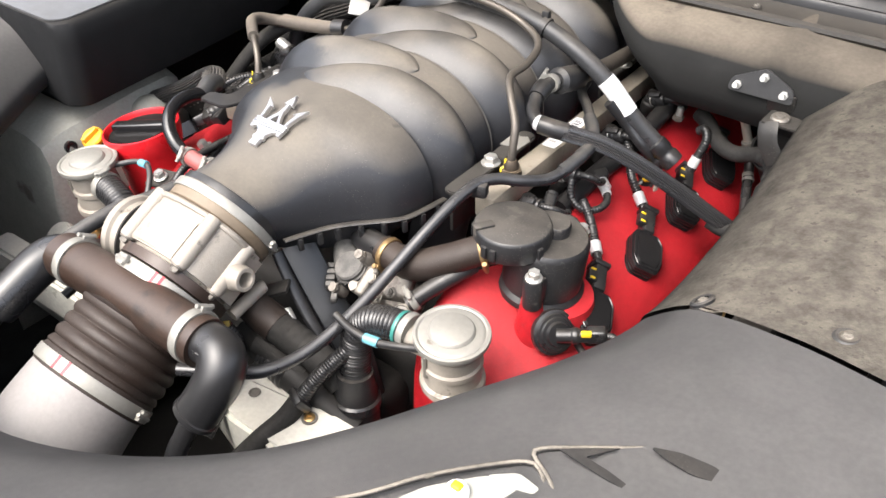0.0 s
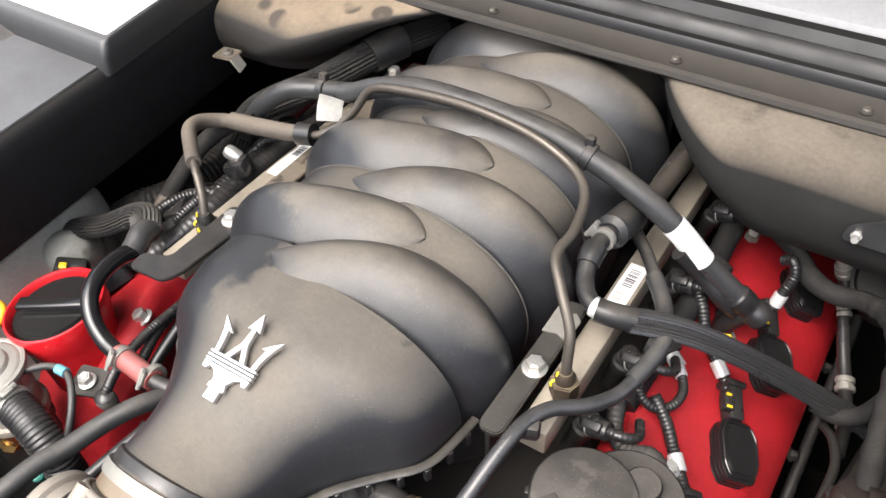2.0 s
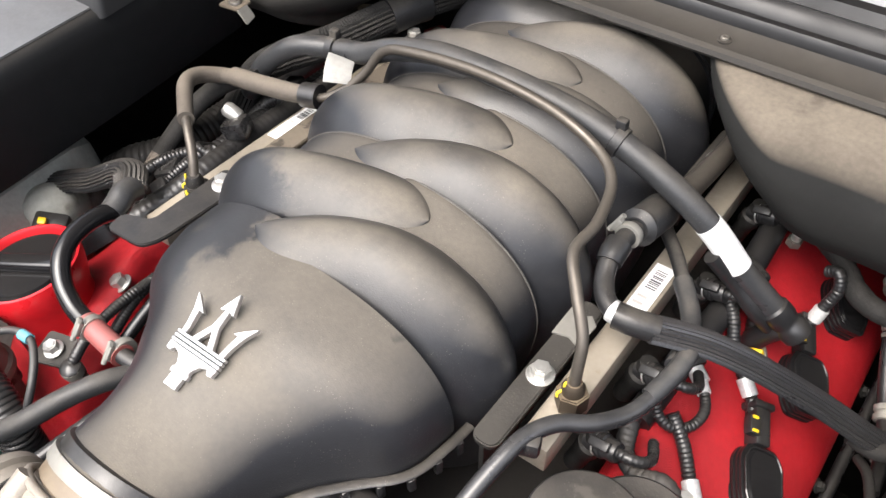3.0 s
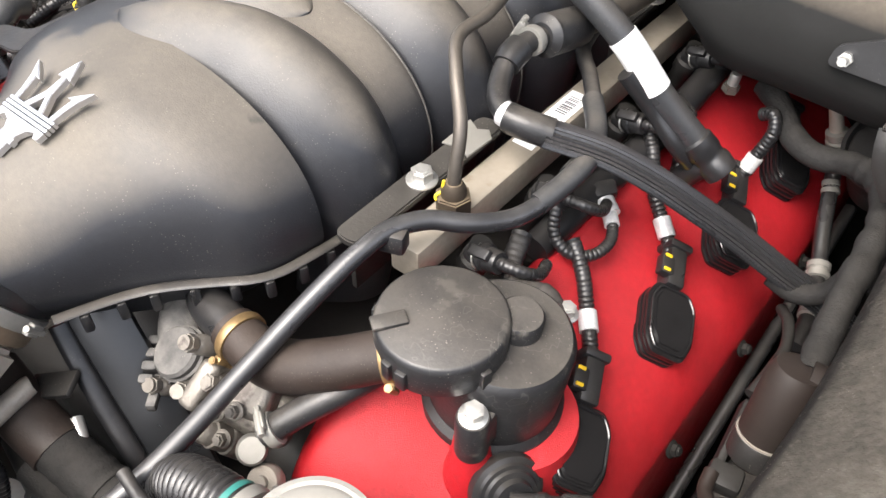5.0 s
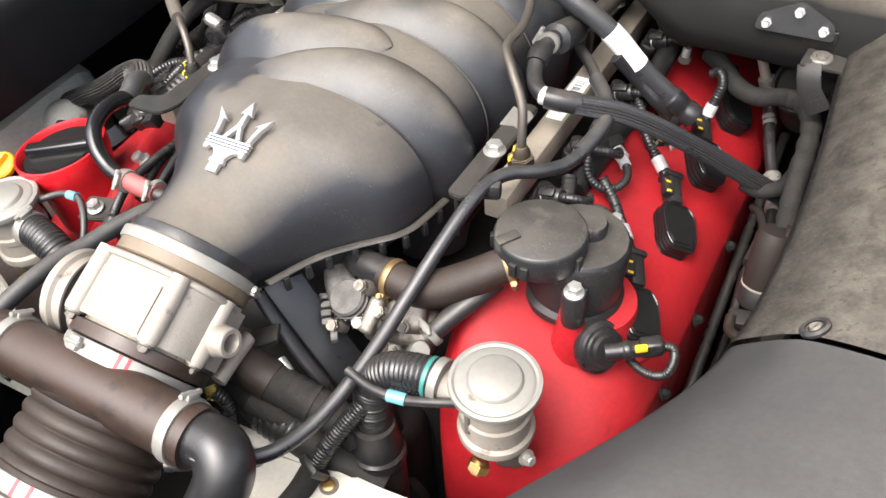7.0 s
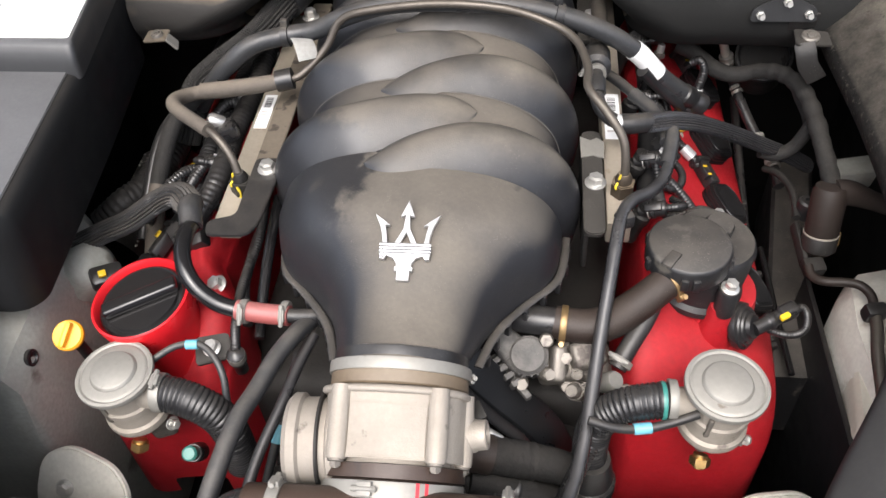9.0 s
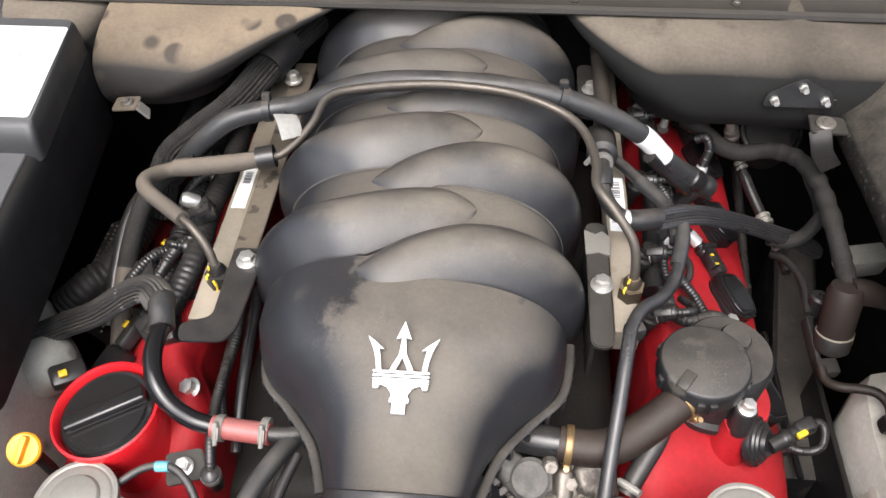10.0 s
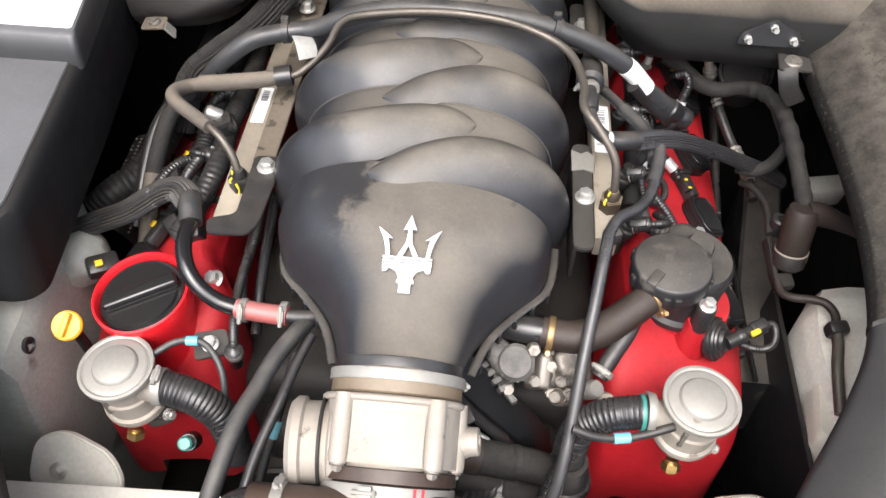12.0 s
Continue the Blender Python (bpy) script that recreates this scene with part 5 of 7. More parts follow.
# ---- fuel crossover pipe ----
fp = thing("fuel_pipe", (0, 0.13, 0.88), "dusty steel fuel pipe with brown heat sleeves", "pipe")
part("pipe", tube([(-0.177, -0.004, 0.796), (-0.183, 0.004, 0.812), (-0.198, 0.016, 0.826), (-0.225, 0.037, 0.826), (-0.251, 0.060, 0.823), (-0.257, 0.078, 0.818), (-0.247, 0.098, 0.811), (-0.215, 0.105, 0.812), (-0.154, 0.114, 0.817), (-0.132, 0.122, 0.826), (-0.112, 0.134, 0.845), (-0.098, 0.142, 0.867), (-0.07, 0.1395, 0.880), (-0.003, 0.1375, 0.889), (0.06, 0.1335, 0.887), (0.105, 0.126, 0.876), (0.128, 0.106, 0.871), (0.138, 0.07, 0.868), (0.138, 0.042, 0.866), (0.152, 0.022, 0.858), (0.168, 0.006, 0.840), (0.172, -0.003, 0.818), (0.172, -0.004, 0.806)], 0.0039, seg=14), M_PIPE, fp)
part("heat_sleeve", tube([(-0.205, 0.021, 0.8275, 0.0068), (-0.225, 0.037, 0.826, 0.0068), (-0.250, 0.059, 0.823, 0.0071), (-0.2575, 0.078, 0.818, 0.0074), (-0.249, 0.097, 0.811, 0.0072), (-0.232, 0.103, 0.811, 0.0071)], 0.008, seg=16), M_SLEEVE, fp, "dusty brown heat sleeve")
part("heat_sleeve", tube([(-0.240, 0.102, 0.811, 0.0084), (-0.215, 0.105, 0.812, 0.0086), (-0.18, 0.110, 0.8145, 0.0083), (-0.164, 0.1125, 0.8165, 0.0078)], 0.009, seg=16), M_SLEEVE, fp, "dusty brown heat sleeve")
part("clip", tube([(-0.164, 0.113, 0.8165), (-0.148, 0.116, 0.8185)], 0.0108, seg=14), M_BLACK, fp)

# ---- vacuum hose over the manifold ----
vh = thing("brake_vacuum_hose", (0, 0.145, 0.87), "grey-black rubber vacuum hose with white paper tape", "hose")
VACUUM = spline([(-0.262, 0.135, 0.768), (-0.242, 0.130, 0.796), (-0.218, 0.130, 0.823), (-0.19, 0.138, 0.842), (-0.157, 0.149, 0.846), (-0.125, 0.151, 0.852), (-0.09, 0.150, 0.869), (-0.045, 0.149, 0.882), (0.016, 0.149, 0.884), (0.07, 0.147, 0.881), (0.112, 0.144, 0.874), (0.155, 0.143, 0.857), (0.189, 0.147, 0.832), (0.215, 0.155, 0.800), (0.240, 0.161, 0.776), (0.262, 0.165, 0.757)], 0.004)
part("hose", tube([tuple(p) for p in VACUUM], 0.0094, seg=22), M_RUBBER_GREY, vh)
for at, d in (((-0.157, 0.149, 0.846), (1, 0.05, 0.1)), ((0.112, 0.144, 0.874), (1, 0, -0.3))):
    m = frame_along(at, d)
    bm = lathe([(0.0095, -0.004), (0.0112, -0.0035), (0.0112, 0.0035), (0.0095, 0.004)], m, 28)
    block((0.008, 0.007, 0.009), Matrix.Translation(Vector(at) + Vector((0, 0.002, 0.0128))), 0.0015, 2, bm)
    part("cable_clip", bm, M_BLACK_DUSTY, vh)
part("tape", tube([tuple(p) for p in VACUUM if 0.184 < p[0] < 0.2145], 0.0099, seg=24), M_WHITE, vh, "white paper tape")
flag = tube([(-0.1385, 0.1375, 0.850), (-0.134, 0.130, 0.8495), (-0.131, 0.1235, 0.845), (-0.129, 0.119, 0.8385)], 0.0115, seg=16, flat=0.06, side=(0.1, 0.5, 0.85))
part("tape_flag", flag, M_PAPER_OLD, vh, "grubby folded paper tape")
part("end_collar", lathe([(0.0096, -0.01), (0.0115, -0.008), (0.0115, 0.002), (0.0104, 0.004), (0.0104, 0.008), (0.0118, 0.010), (0.0115, 0.020), (0.0, 0.022)], frame_along((0.250, 0.163, 0.767), (0.75, 0.13, -0.6)), 28), M_BLACK, vh)

# ---- right loom: regulator, elbow and braided sleeve ----
reg = thing("pressure_damper", (0.148, 0.12, 0.83), "dark round pressure damper on the fuel rail", "damper")
part("body", lathe([(0.008, -0.03), (0.0125, -0.026), (0.0135, -0.02), (0.0135, 0.008), (0.0128, 0.010), (0.0138, 0.011), (0.0138, 0.014), (0.0115, 0.016), (0.009, 0.018), (0.0, 0.018)], frame_along((0.150, 0.128, 0.832), (-0.05, -0.95, 0.25)), 32), M_BLACK_DUSTY, reg)
part("pipe", tube([(0.152, 0.15, 0.826), (0.156, 0.20, 0.82), (0.158, 0.26, 0.815), (0.158, 0.32, 0.81)], 0.0085, seg=16), M_PIPE, reg)
lm = thing("braided_hose", (0.25, 0.09, 0.79), "black braided hose with a ribbed sleeve", "hose", group="braided hoses")
part("elbow", tube([(0.149, 0.112, 0.836), (0.148, 0.095, 0.839), (0.1475, 0.080, 0.836), (0.151, 0.066, 0.829), (0.159, 0.054, 0.825), (0.170, 0.048, 0.822)], 0.0068, seg=18), M_RUBBER, lm)
part("quick_coupling", tube([(0.1478, 0.090, 0.839, 0.0092), (0.1476, 0.082, 0.8368, 0.0094), (0.1485, 0.075, 0.834, 0.0086)], 0.009, seg=18), M_BLACK, lm)
clamp_ring(lm, (0.1485, 0.102, 0.8382), (0, 1, -0.1), 0.0078, 0.006, M_ZINC, (-1, 0, 0.5))
part("tape", tube([(0.166, 0.0495, 0.8225), (0.1715, 0.0487, 0.822)], 0.0078, seg=18), M_SILVER_TAG, lm, "white tape band")


def ribbed_sleeve(points, width, flat, count=22):
    """A flattened braided sleeve with ribs along it."""
    bm = bmesh.new()
    line = spline(points, 0.0013)
    way = np.gradient(line, axis=0)
    way /= np.linalg.norm(way, axis=1)[:, None]
    up = np.array((0, 0, 1.0))
    loops, runs = [], np.concatenate([[0.0], np.cumsum(np.linalg.norm(np.diff(line, axis=0), axis=1))])
    for p, d, run in zip(line, way, runs):
        u = up - d * np.dot(up, d)
        u /= np.linalg.norm(u)
        s = np.cross(d, u)
        loop = []
        for i in range(count * 4):
            a = 2 * math.pi * i / (count * 4)
            weave = math.cos(a * count / 2 + run * 1150) * math.cos(a * count / 2 - run * 1150)
            r = width * (1 + 0.035 * math.cos(a * count) + 0.06 * weave)
            loop.append(p + r * (math.cos(a) * s + flat * math.sin(a) * u))
        loops.append(loop)
    vs = rings(bm, loops)
    bm.faces.new(vs[0][::-1])
    bm.faces.new(vs[-1])
    return bm


part("cuff", tube([(0.170, 0.048, 0.822), (0.182, 0.050, 0.821), (0.196, 0.056, 0.818)], 0.0092, seg=20), M_RUBBER, lm)
part("sleeve", ribbed_sleeve([(0.192, 0.054, 0.8185), (0.222, 0.072, 0.808), (0.248, 0.087, 0.793), (0.273, 0.101, 0.775), (0.30, 0.116, 0.754), (0.33, 0.13, 0.731), (0.358, 0.144, 0.709), (0.385, 0.15, 0.69)], 0.0105, 0.68), M_LOOM, lm)

# ---- black tube from the injector loom to the front ----
bt = thing("breather_pipe", (0.15, -0.1, 0.78), "thin shiny black plastic breather pipe", "pipe")
part("pipe", tube([(0.2165, 0.043, 0.802), (0.214, 0.026, 0.798), (0.207, 0.004, 0.796), (0.194, -0.018, 0.801), (0.178, -0.033, 0.805), (0.168, -0.052, 0.806), (0.163, -0.075, 0.801), (0.157, -0.11, 0.786), (0.150, -0.15, 0.765), (0.145, -0.182, 0.749), (0.139, -0.22, 0.735), (0.131, -0.255, 0.727), (0.118, -0.285, 0.726), (0.095, -0.305, 0.728), (0.06, -0.325, 0.726)], 0.0056, seg=16), M_TUBE, bt)
bm = block((0.016, 0.012, 0.014), pose(0.170, -0.053, 0.801, 0, 0, 20), 0.003, 2)
part("clip", bm, M_BLACK_DUSTY, bt)
part("end_boot", tube([(0.212, 0.022, 0.797), (0.2165, 0.040, 0.802), (0.2185, 0.056, 0.806), (0.2165, 0.072, 0.806)], 0.0066, seg=16), M_RUBBER_GREY, bt)
t = thing("injector_plug", (0.212, 0.1, 0.75), "black injector plug with a silver tape tag", "plug")
part("body", block((0.012, 0.022, 0.012), pose(0.212, 0.100, 0.752, 10, 20, -40), 0.003), M_BLACK, t)
part("tag", tube([(0.218, 0.097, 0.750), (0.227, 0.091, 0.747)], 0.0062, seg=16), M_SILVER_TAG, t, "silver-white tape tag")
t = thing("wiring_harness", (0.2, 0.13, 0.80), "dusty taped wiring harness along the fuel rail", "harness", group="harnesses")
part("trunk", tube([(0.146, 0.185, 0.806), (0.154, 0.159, 0.806), (0.173, 0.137, 0.805), (0.191, 0.114, 0.803)], 0.0052, seg=16), M_RUBBER, t)
part("trunk_tape", tube([(0.187, 0.118, 0.8035), (0.199, 0.103, 0.802), (0.208, 0.088, 0.801), (0.213, 0.07, 0.80), (0.2145, 0.05, 0.80)], 0.0068, seg=16), M_RUBBER_GREY, t, "dusty grey cloth tape")
part("branch", tube([(0.205, 0.02, 0.77), (0.212, 0.0, 0.762), (0.228, -0.012, 0.766), (0.243, -0.012, 0.772), (0.255, -0.018, 0.770)], 0.0062, seg=14, ripple=0.0008, pitch=0.0045), M_RUBBER, t)
part("branch", tube([(0.196, 0.14, 0.815), (0.215, 0.15, 0.79), (0.235, 0.152, 0.77), (0.245, 0.16, 0.755)], 0.006, seg=14), M_BLACK, t)
def injector(x, y, z, way, label):
    """A fuel injector under its rail, with a ribbed plug that points outwards."""
    i = thing("injector", (x, y, z - 0.03), label, "injector", group="injectors")
    d = Vector((way * 0.86, -0.12, 0.28)).normalized()
    part("stem", lathe([(0.0075, 0), (0.0075, 0.022), (0.009, 0.024), (0.009, 0.032), (0.007, 0.034), (0.007, 0.046), (0.0, 0.046)], frame_along((x - way * 0.004, y, z - 0.034), (way * 0.3, 0, 1)), 20), M_DARK, i)
    m = frame_along((x + way * 0.002, y, z), d, 35)
    bm = lathe([(0.0062, 0.0), (0.0068, 0.004), (0.0068, 0.010), (0.0084, 0.011), (0.0084, 0.014), (0.0072, 0.015), (0.0072, 0.0225), (0.0064, 0.024), (0.0, 0.0245)], m, 22)
    plug = part("plug", bm, M_BLACK, i)
    part("latch", block((0.0066, 0.0046, 0.015), m @ pose(0, 0.0082, 0.014), 0.0012), M_BLACK, plug)
    part("wire_clip", tube([m @ Vector((0.0078 * math.cos(a), 0.0078 * math.sin(a), 0.0085)) for a in np.linspace(0.3, 4.2, 9)], 0.0006, seg=6), M_STEEL, plug, "thin steel spring clip")
    e = Vector(m @ Vector((0, 0, 0.024)))
    part("lead", tube([e - d * 0.003, e + d * 0.008, e + d * 0.016 + Vector((0, 0.006, -0.006)), e + d * 0.018 + Vector((0, 0.018, -0.016)), e + d * 0.012 + Vector((0, 0.034, -0.024))], 0.0036, seg=12, ripple=0.0006, pitch=0.003), M_BLACK, i)


for y in (-0.008, 0.06, 0.155, 0.255):
    injector(0.187, y, 0.768, 1, "black fuel injector with its plug under the rail")
for y in (0.05, 0.145, 0.245):
    injector(-0.203, y, 0.758, -1, "black fuel injector with its plug under the rail")

# ---- left breather with the faded red hose ----
br = thing("breather_hose", (-0.19, -0.1, 0.78), "shiny black breather hose with a faded red joiner", "hose", group="breather hoses")
part("hose", tube([(-0.207, -0.058, 0.786), (-0.205, -0.078, 0.794), (-0.201, -0.10, 0.796), (-0.194, -0.118, 0.791), (-0.182, -0.13, 0.781), (-0.166, -0.136, 0.771), (-0.150, -0.138, 0.766)], 0.0073, seg=18), M_GLOSS, br)
part("elbow", tube([(-0.214, -0.036, 0.789), (-0.212, -0.046, 0.793), (-0.209, -0.056, 0.789), (-0.207, -0.064, 0.787)], 0.0105, seg=18), M_RUBBER_GREY, br, "dusty grey elbow")
part("joiner", tube([(-0.150, -0.138, 0.766), (-0.125, -0.140, 0.765), (-0.104, -0.142, 0.766)], 0.0086, seg=20), M_PINK, br, "faded red rubber joiner")
part("spigot", tube([(-0.108, -0.142, 0.766), (-0.09, -0.140, 0.764), (-0.074, -0.134, 0.76)], 0.0062, seg=18), M_BLACK_DUSTY, br)
for x in (-0.143, -0.108):
    clamp_ring(br, (x, -0.139, 0.7655), (1, -0.05, 0), 0.0088, 0.006, M_ZINC, (0, -0.6, 0.5))
lm = thing("braided_hose", (-0.27, -0.03, 0.76), "flattened ribbed braided sleeve", "hose", group="braided hoses")
part("sleeve", ribbed_sleeve([(-0.214, -0.040, 0.790), (-0.228, -0.028, 0.792), (-0.25, -0.026, 0.782), (-0.283, -0.034, 0.762), (-0.315, -0.035, 0.745), (-0.35, -0.04, 0.728), (-0.39, -0.05, 0.71)], 0.0128, 0.72), M_BLACK_DUSTY, lm)
h = thing("coolant_hose", (-0.125, -0.24, 0.75), "dusty black rubber hose running to the front", "hose")
part("hose", tube([(-0.088, -0.140, 0.758), (-0.096, -0.162, 0.766), (-0.106, -0.185, 0.766), (-0.115, -0.215, 0.764), (-0.123, -0.245, 0.765), (-0.130, -0.295, 0.757), (-0.136, -0.35, 0.74), (-0.14, -0.42, 0.71)], 0.0074, seg=18), M_RUBBER_GREY, h)
part("inner_line", tube([(-0.084, -0.150, 0.752), (-0.092, -0.178, 0.748), (-0.100, -0.215, 0.742), (-0.112, -0.26, 0.73), (-0.12, -0.32, 0.71)], 0.0046, seg=12), M_LOOM, h)
t = thing("vacuum_line", (-0.1, -0.2, 0.72), "thin black vacuum line with a teal clip", "vacuum line", group="vacuum lines")
part("line", tube([(-0.096, -0.165, 0.745), (-0.099, -0.19, 0.735), (-0.105, -0.22, 0.715), (-0.113, -0.25, 0.69), (-0.12, -0.28, 0.66)], 0.0038, seg=12), M_RUBBER, t)
part("clip", tube([(-0.104, -0.216, 0.718), (-0.107, -0.228, 0.709)], 0.0048, seg=12), M_BLUE, t, "blue clip")

# small fittings on the left cover
bolt(cover_l, (-0.189, -0.086, 0.735), (-0.3, -0.3, 0.85), 0.0065, 0.008)
t = thing("sensor_plug", (-0.155, -0.16, 0.73), "black sensor plug with a steel collar", "plug")
part("body", lathe([(0.006, -0.03), (0.0062, -0.012), (0.0078, -0.010), (0.0078, 0.002), (0.0055, 0.004), (0.0, 0.005)], frame_along((-0.152, -0.162, 0.735), (0.1, -0.2, 1)), 20), M_BLACK, t)
part("collar", lathe([(0.0080, -0.007), (0.0084, -0.003), (0.0080, 0.001)], frame_along((-0.152, -0.162, 0.735), (0.1, -0.2, 1)), 20), M_ZINC, t)
part("cable", tube([(-0.152, -0.16, 0.738), (-0.155, -0.14, 0.748), (-0.158, -0.11, 0.752), (-0.16, -0.07, 0.75), (-0.163, -0.03, 0.745)], 0.0042, seg=12, ripple=0.0005, pitch=0.003), M_BLACK, t)
t = thing("earth_plate", (-0.17, -0.155, 0.735), "small dark plate with a steel stud", "plate")
part("plate", plate(rounded([(-0.016, -0.012), (0.016, -0.012), (0.014, 0.012), (-0.014, 0.014)], 0.004), 0.004, pose(-0.172, -0.158, 0.735, 12, 0, 20), 0.001), M_BRACKET, t)
bolt(t, (-0.172, -0.16, 0.740), (0, -0.2, 1), 0.0055, 0.007)

# ---- black fuse box with its label ----
box = thing("fuse_box", (-0.46, 0.05, 0.70), "large black plastic box with a white label on its lid", "fuse box")
outline = rounded([(-0.62, -0.155), (-0.322, -0.155), (-0.309, -0.14), (-0.326, 0.05), (-0.346, 0.215), (-0.62, 0.215)], 0.014, 6)
own = bmesh.new()
loops = []
for z, g in ((0.776, -0.030), (0.772, -0.010), (0.774, -0.003), (0.779, -0.001), (0.85, 0.004), (0.866, 0.004), (0.872, 0.0), (0.874, -0.006)):
    loops.append([(x + (g if x > -0.6 else 0), y, z) for x, y in outline])
vs = rings(own, loops)
own.faces.new(vs[0][::-1])
own.faces.new(vs[-1])
part("case", own, M_BOX_SHADED, box)
# Added sheet that gives the case's top its painted sky-lit grey.
part("lit_top_panel", plate([(x + (-0.006 if x > -0.6 else 0), y * 0.985) for x, y in outline], 0.0016, pose(0, 0, 0.8742), 0.0008), M_BOX_LIT, box, "thin added top panel in the box's sky-lit grey")
own = bmesh.new()
base = [(-0.62, 0.040), (-0.319, 0.040), (-0.342, 0.205), (-0.62, 0.205)]
loops = [[(x - (g if x > -0.6 else 0), y + (h if y < 0.1 else 0), z) for x, y in rounded(base, 0.008, 5)] for z, g, h in ((0.868, 0, 0), (0.884, 0.0, 0.002), (0.897, 0.002, 0.008), (0.9, 0.005, 0.012))]
vs = rings(own, loops)
own.faces.new(vs[-1])
lid = part("lid", own, M_BOX_LIT, box)
lab = part("label", plate(rounded([(-0.60, 0.058), (-0.327, 0.058), (-0.345, 0.190), (-0.60, 0.190)], 0.004), 0.0008, pose(0, 0, 0.9005), 0.0), M_LABEL, box, "white warning label with small print")
words = bpy.data.curves.new("words", "FONT")
words.body, words.size, words.align_x, words.extrude = "ENGINE COMPARTMENT", 0.0048, "RIGHT", 0.0001
words.materials.append(M_INK_PALE)
words = new("words", words)
words.parent = lab
words.matrix_basis = pose(-0.347, 0.163, 0.9017, 0, 0, 0)
part("print_line", block((0.05, 0.004, 0.0004), pose(-0.43, 0.167, 0.9016), 0.0), M_INK_PALE, lab)
part("print_line", block((0.03, 0.006, 0.0004), pose(-0.385, 0.142, 0.9016, 0, 0, 12), 0.0), M_INK_PALE, lab)
for k in range(4):
    part("print_line", block((0.05 + 0.02 * (k % 2), 0.003, 0.0004), pose(-0.44, 0.130 - 0.009 * k, 0.9016), 0.0), M_INK_PALE, lab)
part("print_mark", block((0.010, 0.014, 0.0004), pose(-0.452, 0.130, 0.9016), 0.0), M_YELLOW, lab, "yellow print")
part("print_line", block((0.03, 0.004, 0.0004), pose(-0.43, 0.105, 0.9016, 0, 0, 25), 0.0), M_INK_PALE, lab)

# ---- brackets on the insulation ----
def screw_head(parent, at, k=1.0):
    part("washer", lathe([(r * k, h) for r, h in ((0.009, -0.001), (0.009, 0.0015), (0.0075, 0.003), (0.0045, 0.003), (0.004, 0.0045), (0.0, 0.005))], frame_along(at, (0, -0.1, 1)), 28), M_ALU_DULL, parent)


t = thing("panel_bracket", (-0.302, 0.167, 0.834), "bent plated steel panel bracket with a screw", "bracket", group="panel brackets")
part("tab", plate(rounded([(-0.014, -0.009), (0.010, -0.009), (0.012, 0.010), (-0.011, 0.010)], 0.003), 0.002, pose(-0.302, 0.168, 0.831, 4, 0, 8), 0.0006), M_STRAP, t)
part("flange", plate(rounded([(-0.008, -0.007), (0.008, -0.007), (0.006, 0.007), (-0.007, 0.007)], 0.002), 0.002, pose(-0.287, 0.166, 0.8262, 0, 55, 10), 0.0005), M_ZINC, t)
screw_head(t, (-0.302, 0.168, 0.8335), 0.7)
t = thing("panel_bracket", (0.357, 0.175, 0.832), "bent dusty steel panel bracket with a screw", "bracket", group="panel brackets")
part("tab", plate(rounded([(-0.014, -0.012), (0.034, -0.010), (0.034, 0.006), (0.014, 0.012), (-0.014, 0.014)], 0.003), 0.002, pose(0.357, 0.175, 0.829, 4, 0, -4), 0.0006), M_BRACKET, t)
part("upright", block((0.026, 0.002, 0.022), pose(0.351, 0.189, 0.840, 12, 0, 0), 0.0006), M_BRACKET, t)
part("strap", tube([(0.350, 0.166, 0.831), (0.352, 0.160, 0.824), (0.356, 0.157, 0.812), (0.362, 0.156, 0.804), (0.368, 0.155, 0.796)], 0.0095, seg=12, flat=0.12, side=(-0.2, -0.9, 0.5)), M_BRACKET, t)
screw_head(t, (0.357, 0.175, 0.832))
t = thing("stud_plate", (0.33, 0.19, 0.855), "dark triangular plate with three bright nuts", "plate")
m = Matrix(((1, 0, 0, 0.331), (0, 0.25, -0.97, 0.188), (0, 0.97, 0.25, 0.852), (0, 0, 0, 1)))
part("plate", plate(rounded([(-0.033, -0.010), (-0.031, 0.003), (0.0, 0.018), (0.029, 0.004), (0.031, -0.010)], 0.005, 5), 0.002, m, 0.0006), M_BLACK, t)
for x, y in ((-0.0235, -0.003), (0.0, 0.0095), (0.0215, -0.002)):
    mm = m @ Matrix.Translation((x, y, 0.002))
    bm = hexagon(0.0042, 0.004, mm)
    lathe([(0.0028, 0.004), (0.0026, 0.010), (0.0, 0.010)], mm, 14, bm)
    part("nut", bm, M_STEEL, t)

# ---- right gully ----
t = thing("harness", (0.33, 0.2, 0.75), "dusty cloth-taped wiring harness by the firewall", "harness", group="harnesses")
line = spline([(0.25, 0.262, 0.765), (0.268, 0.250, 0.762), (0.288, 0.232, 0.754), (0.308, 0.225, 0.752), (0.332, 0.218, 0.762), (0.352, 0.200, 0.770), (0.364, 0.170, 0.772), (0.368, 0.135, 0.770), (0.370, 0.09, 0.763), (0.374, 0.05, 0.75)], 0.007)
rng = random.Random(12)
part("trunk", tube([(*q, rng.uniform(0.0078, 0.0094)) for q in line], 0.0084, seg=20, ripple=0.0003, pitch=0.008), M_CLOTH, t)
part("red_tape", tube([(0.3660, 0.1447, 0.7722), (0.3664, 0.1425, 0.7720)], 0.0072, seg=18), M_REDMARK, t, "red tape")
part("branch", tube([(0.36, 0.186, 0.766), (0.366, 0.178, 0.755), (0.374, 0.168, 0.742), (0.381, 0.160, 0.722)], 0.0046, seg=12), M_CLOTH, t)
part("branch", tube([(0.325, 0.128, 0.726), (0.342, 0.128, 0.722), (0.358, 0.130, 0.732), (0.369, 0.132, 0.760)], 0.0068, seg=14), M_CLOTH, t)
t = thing("dipstick_tube", (0.33, 0.2, 0.7), "slim black tube with small crimped steel collars", "tube")
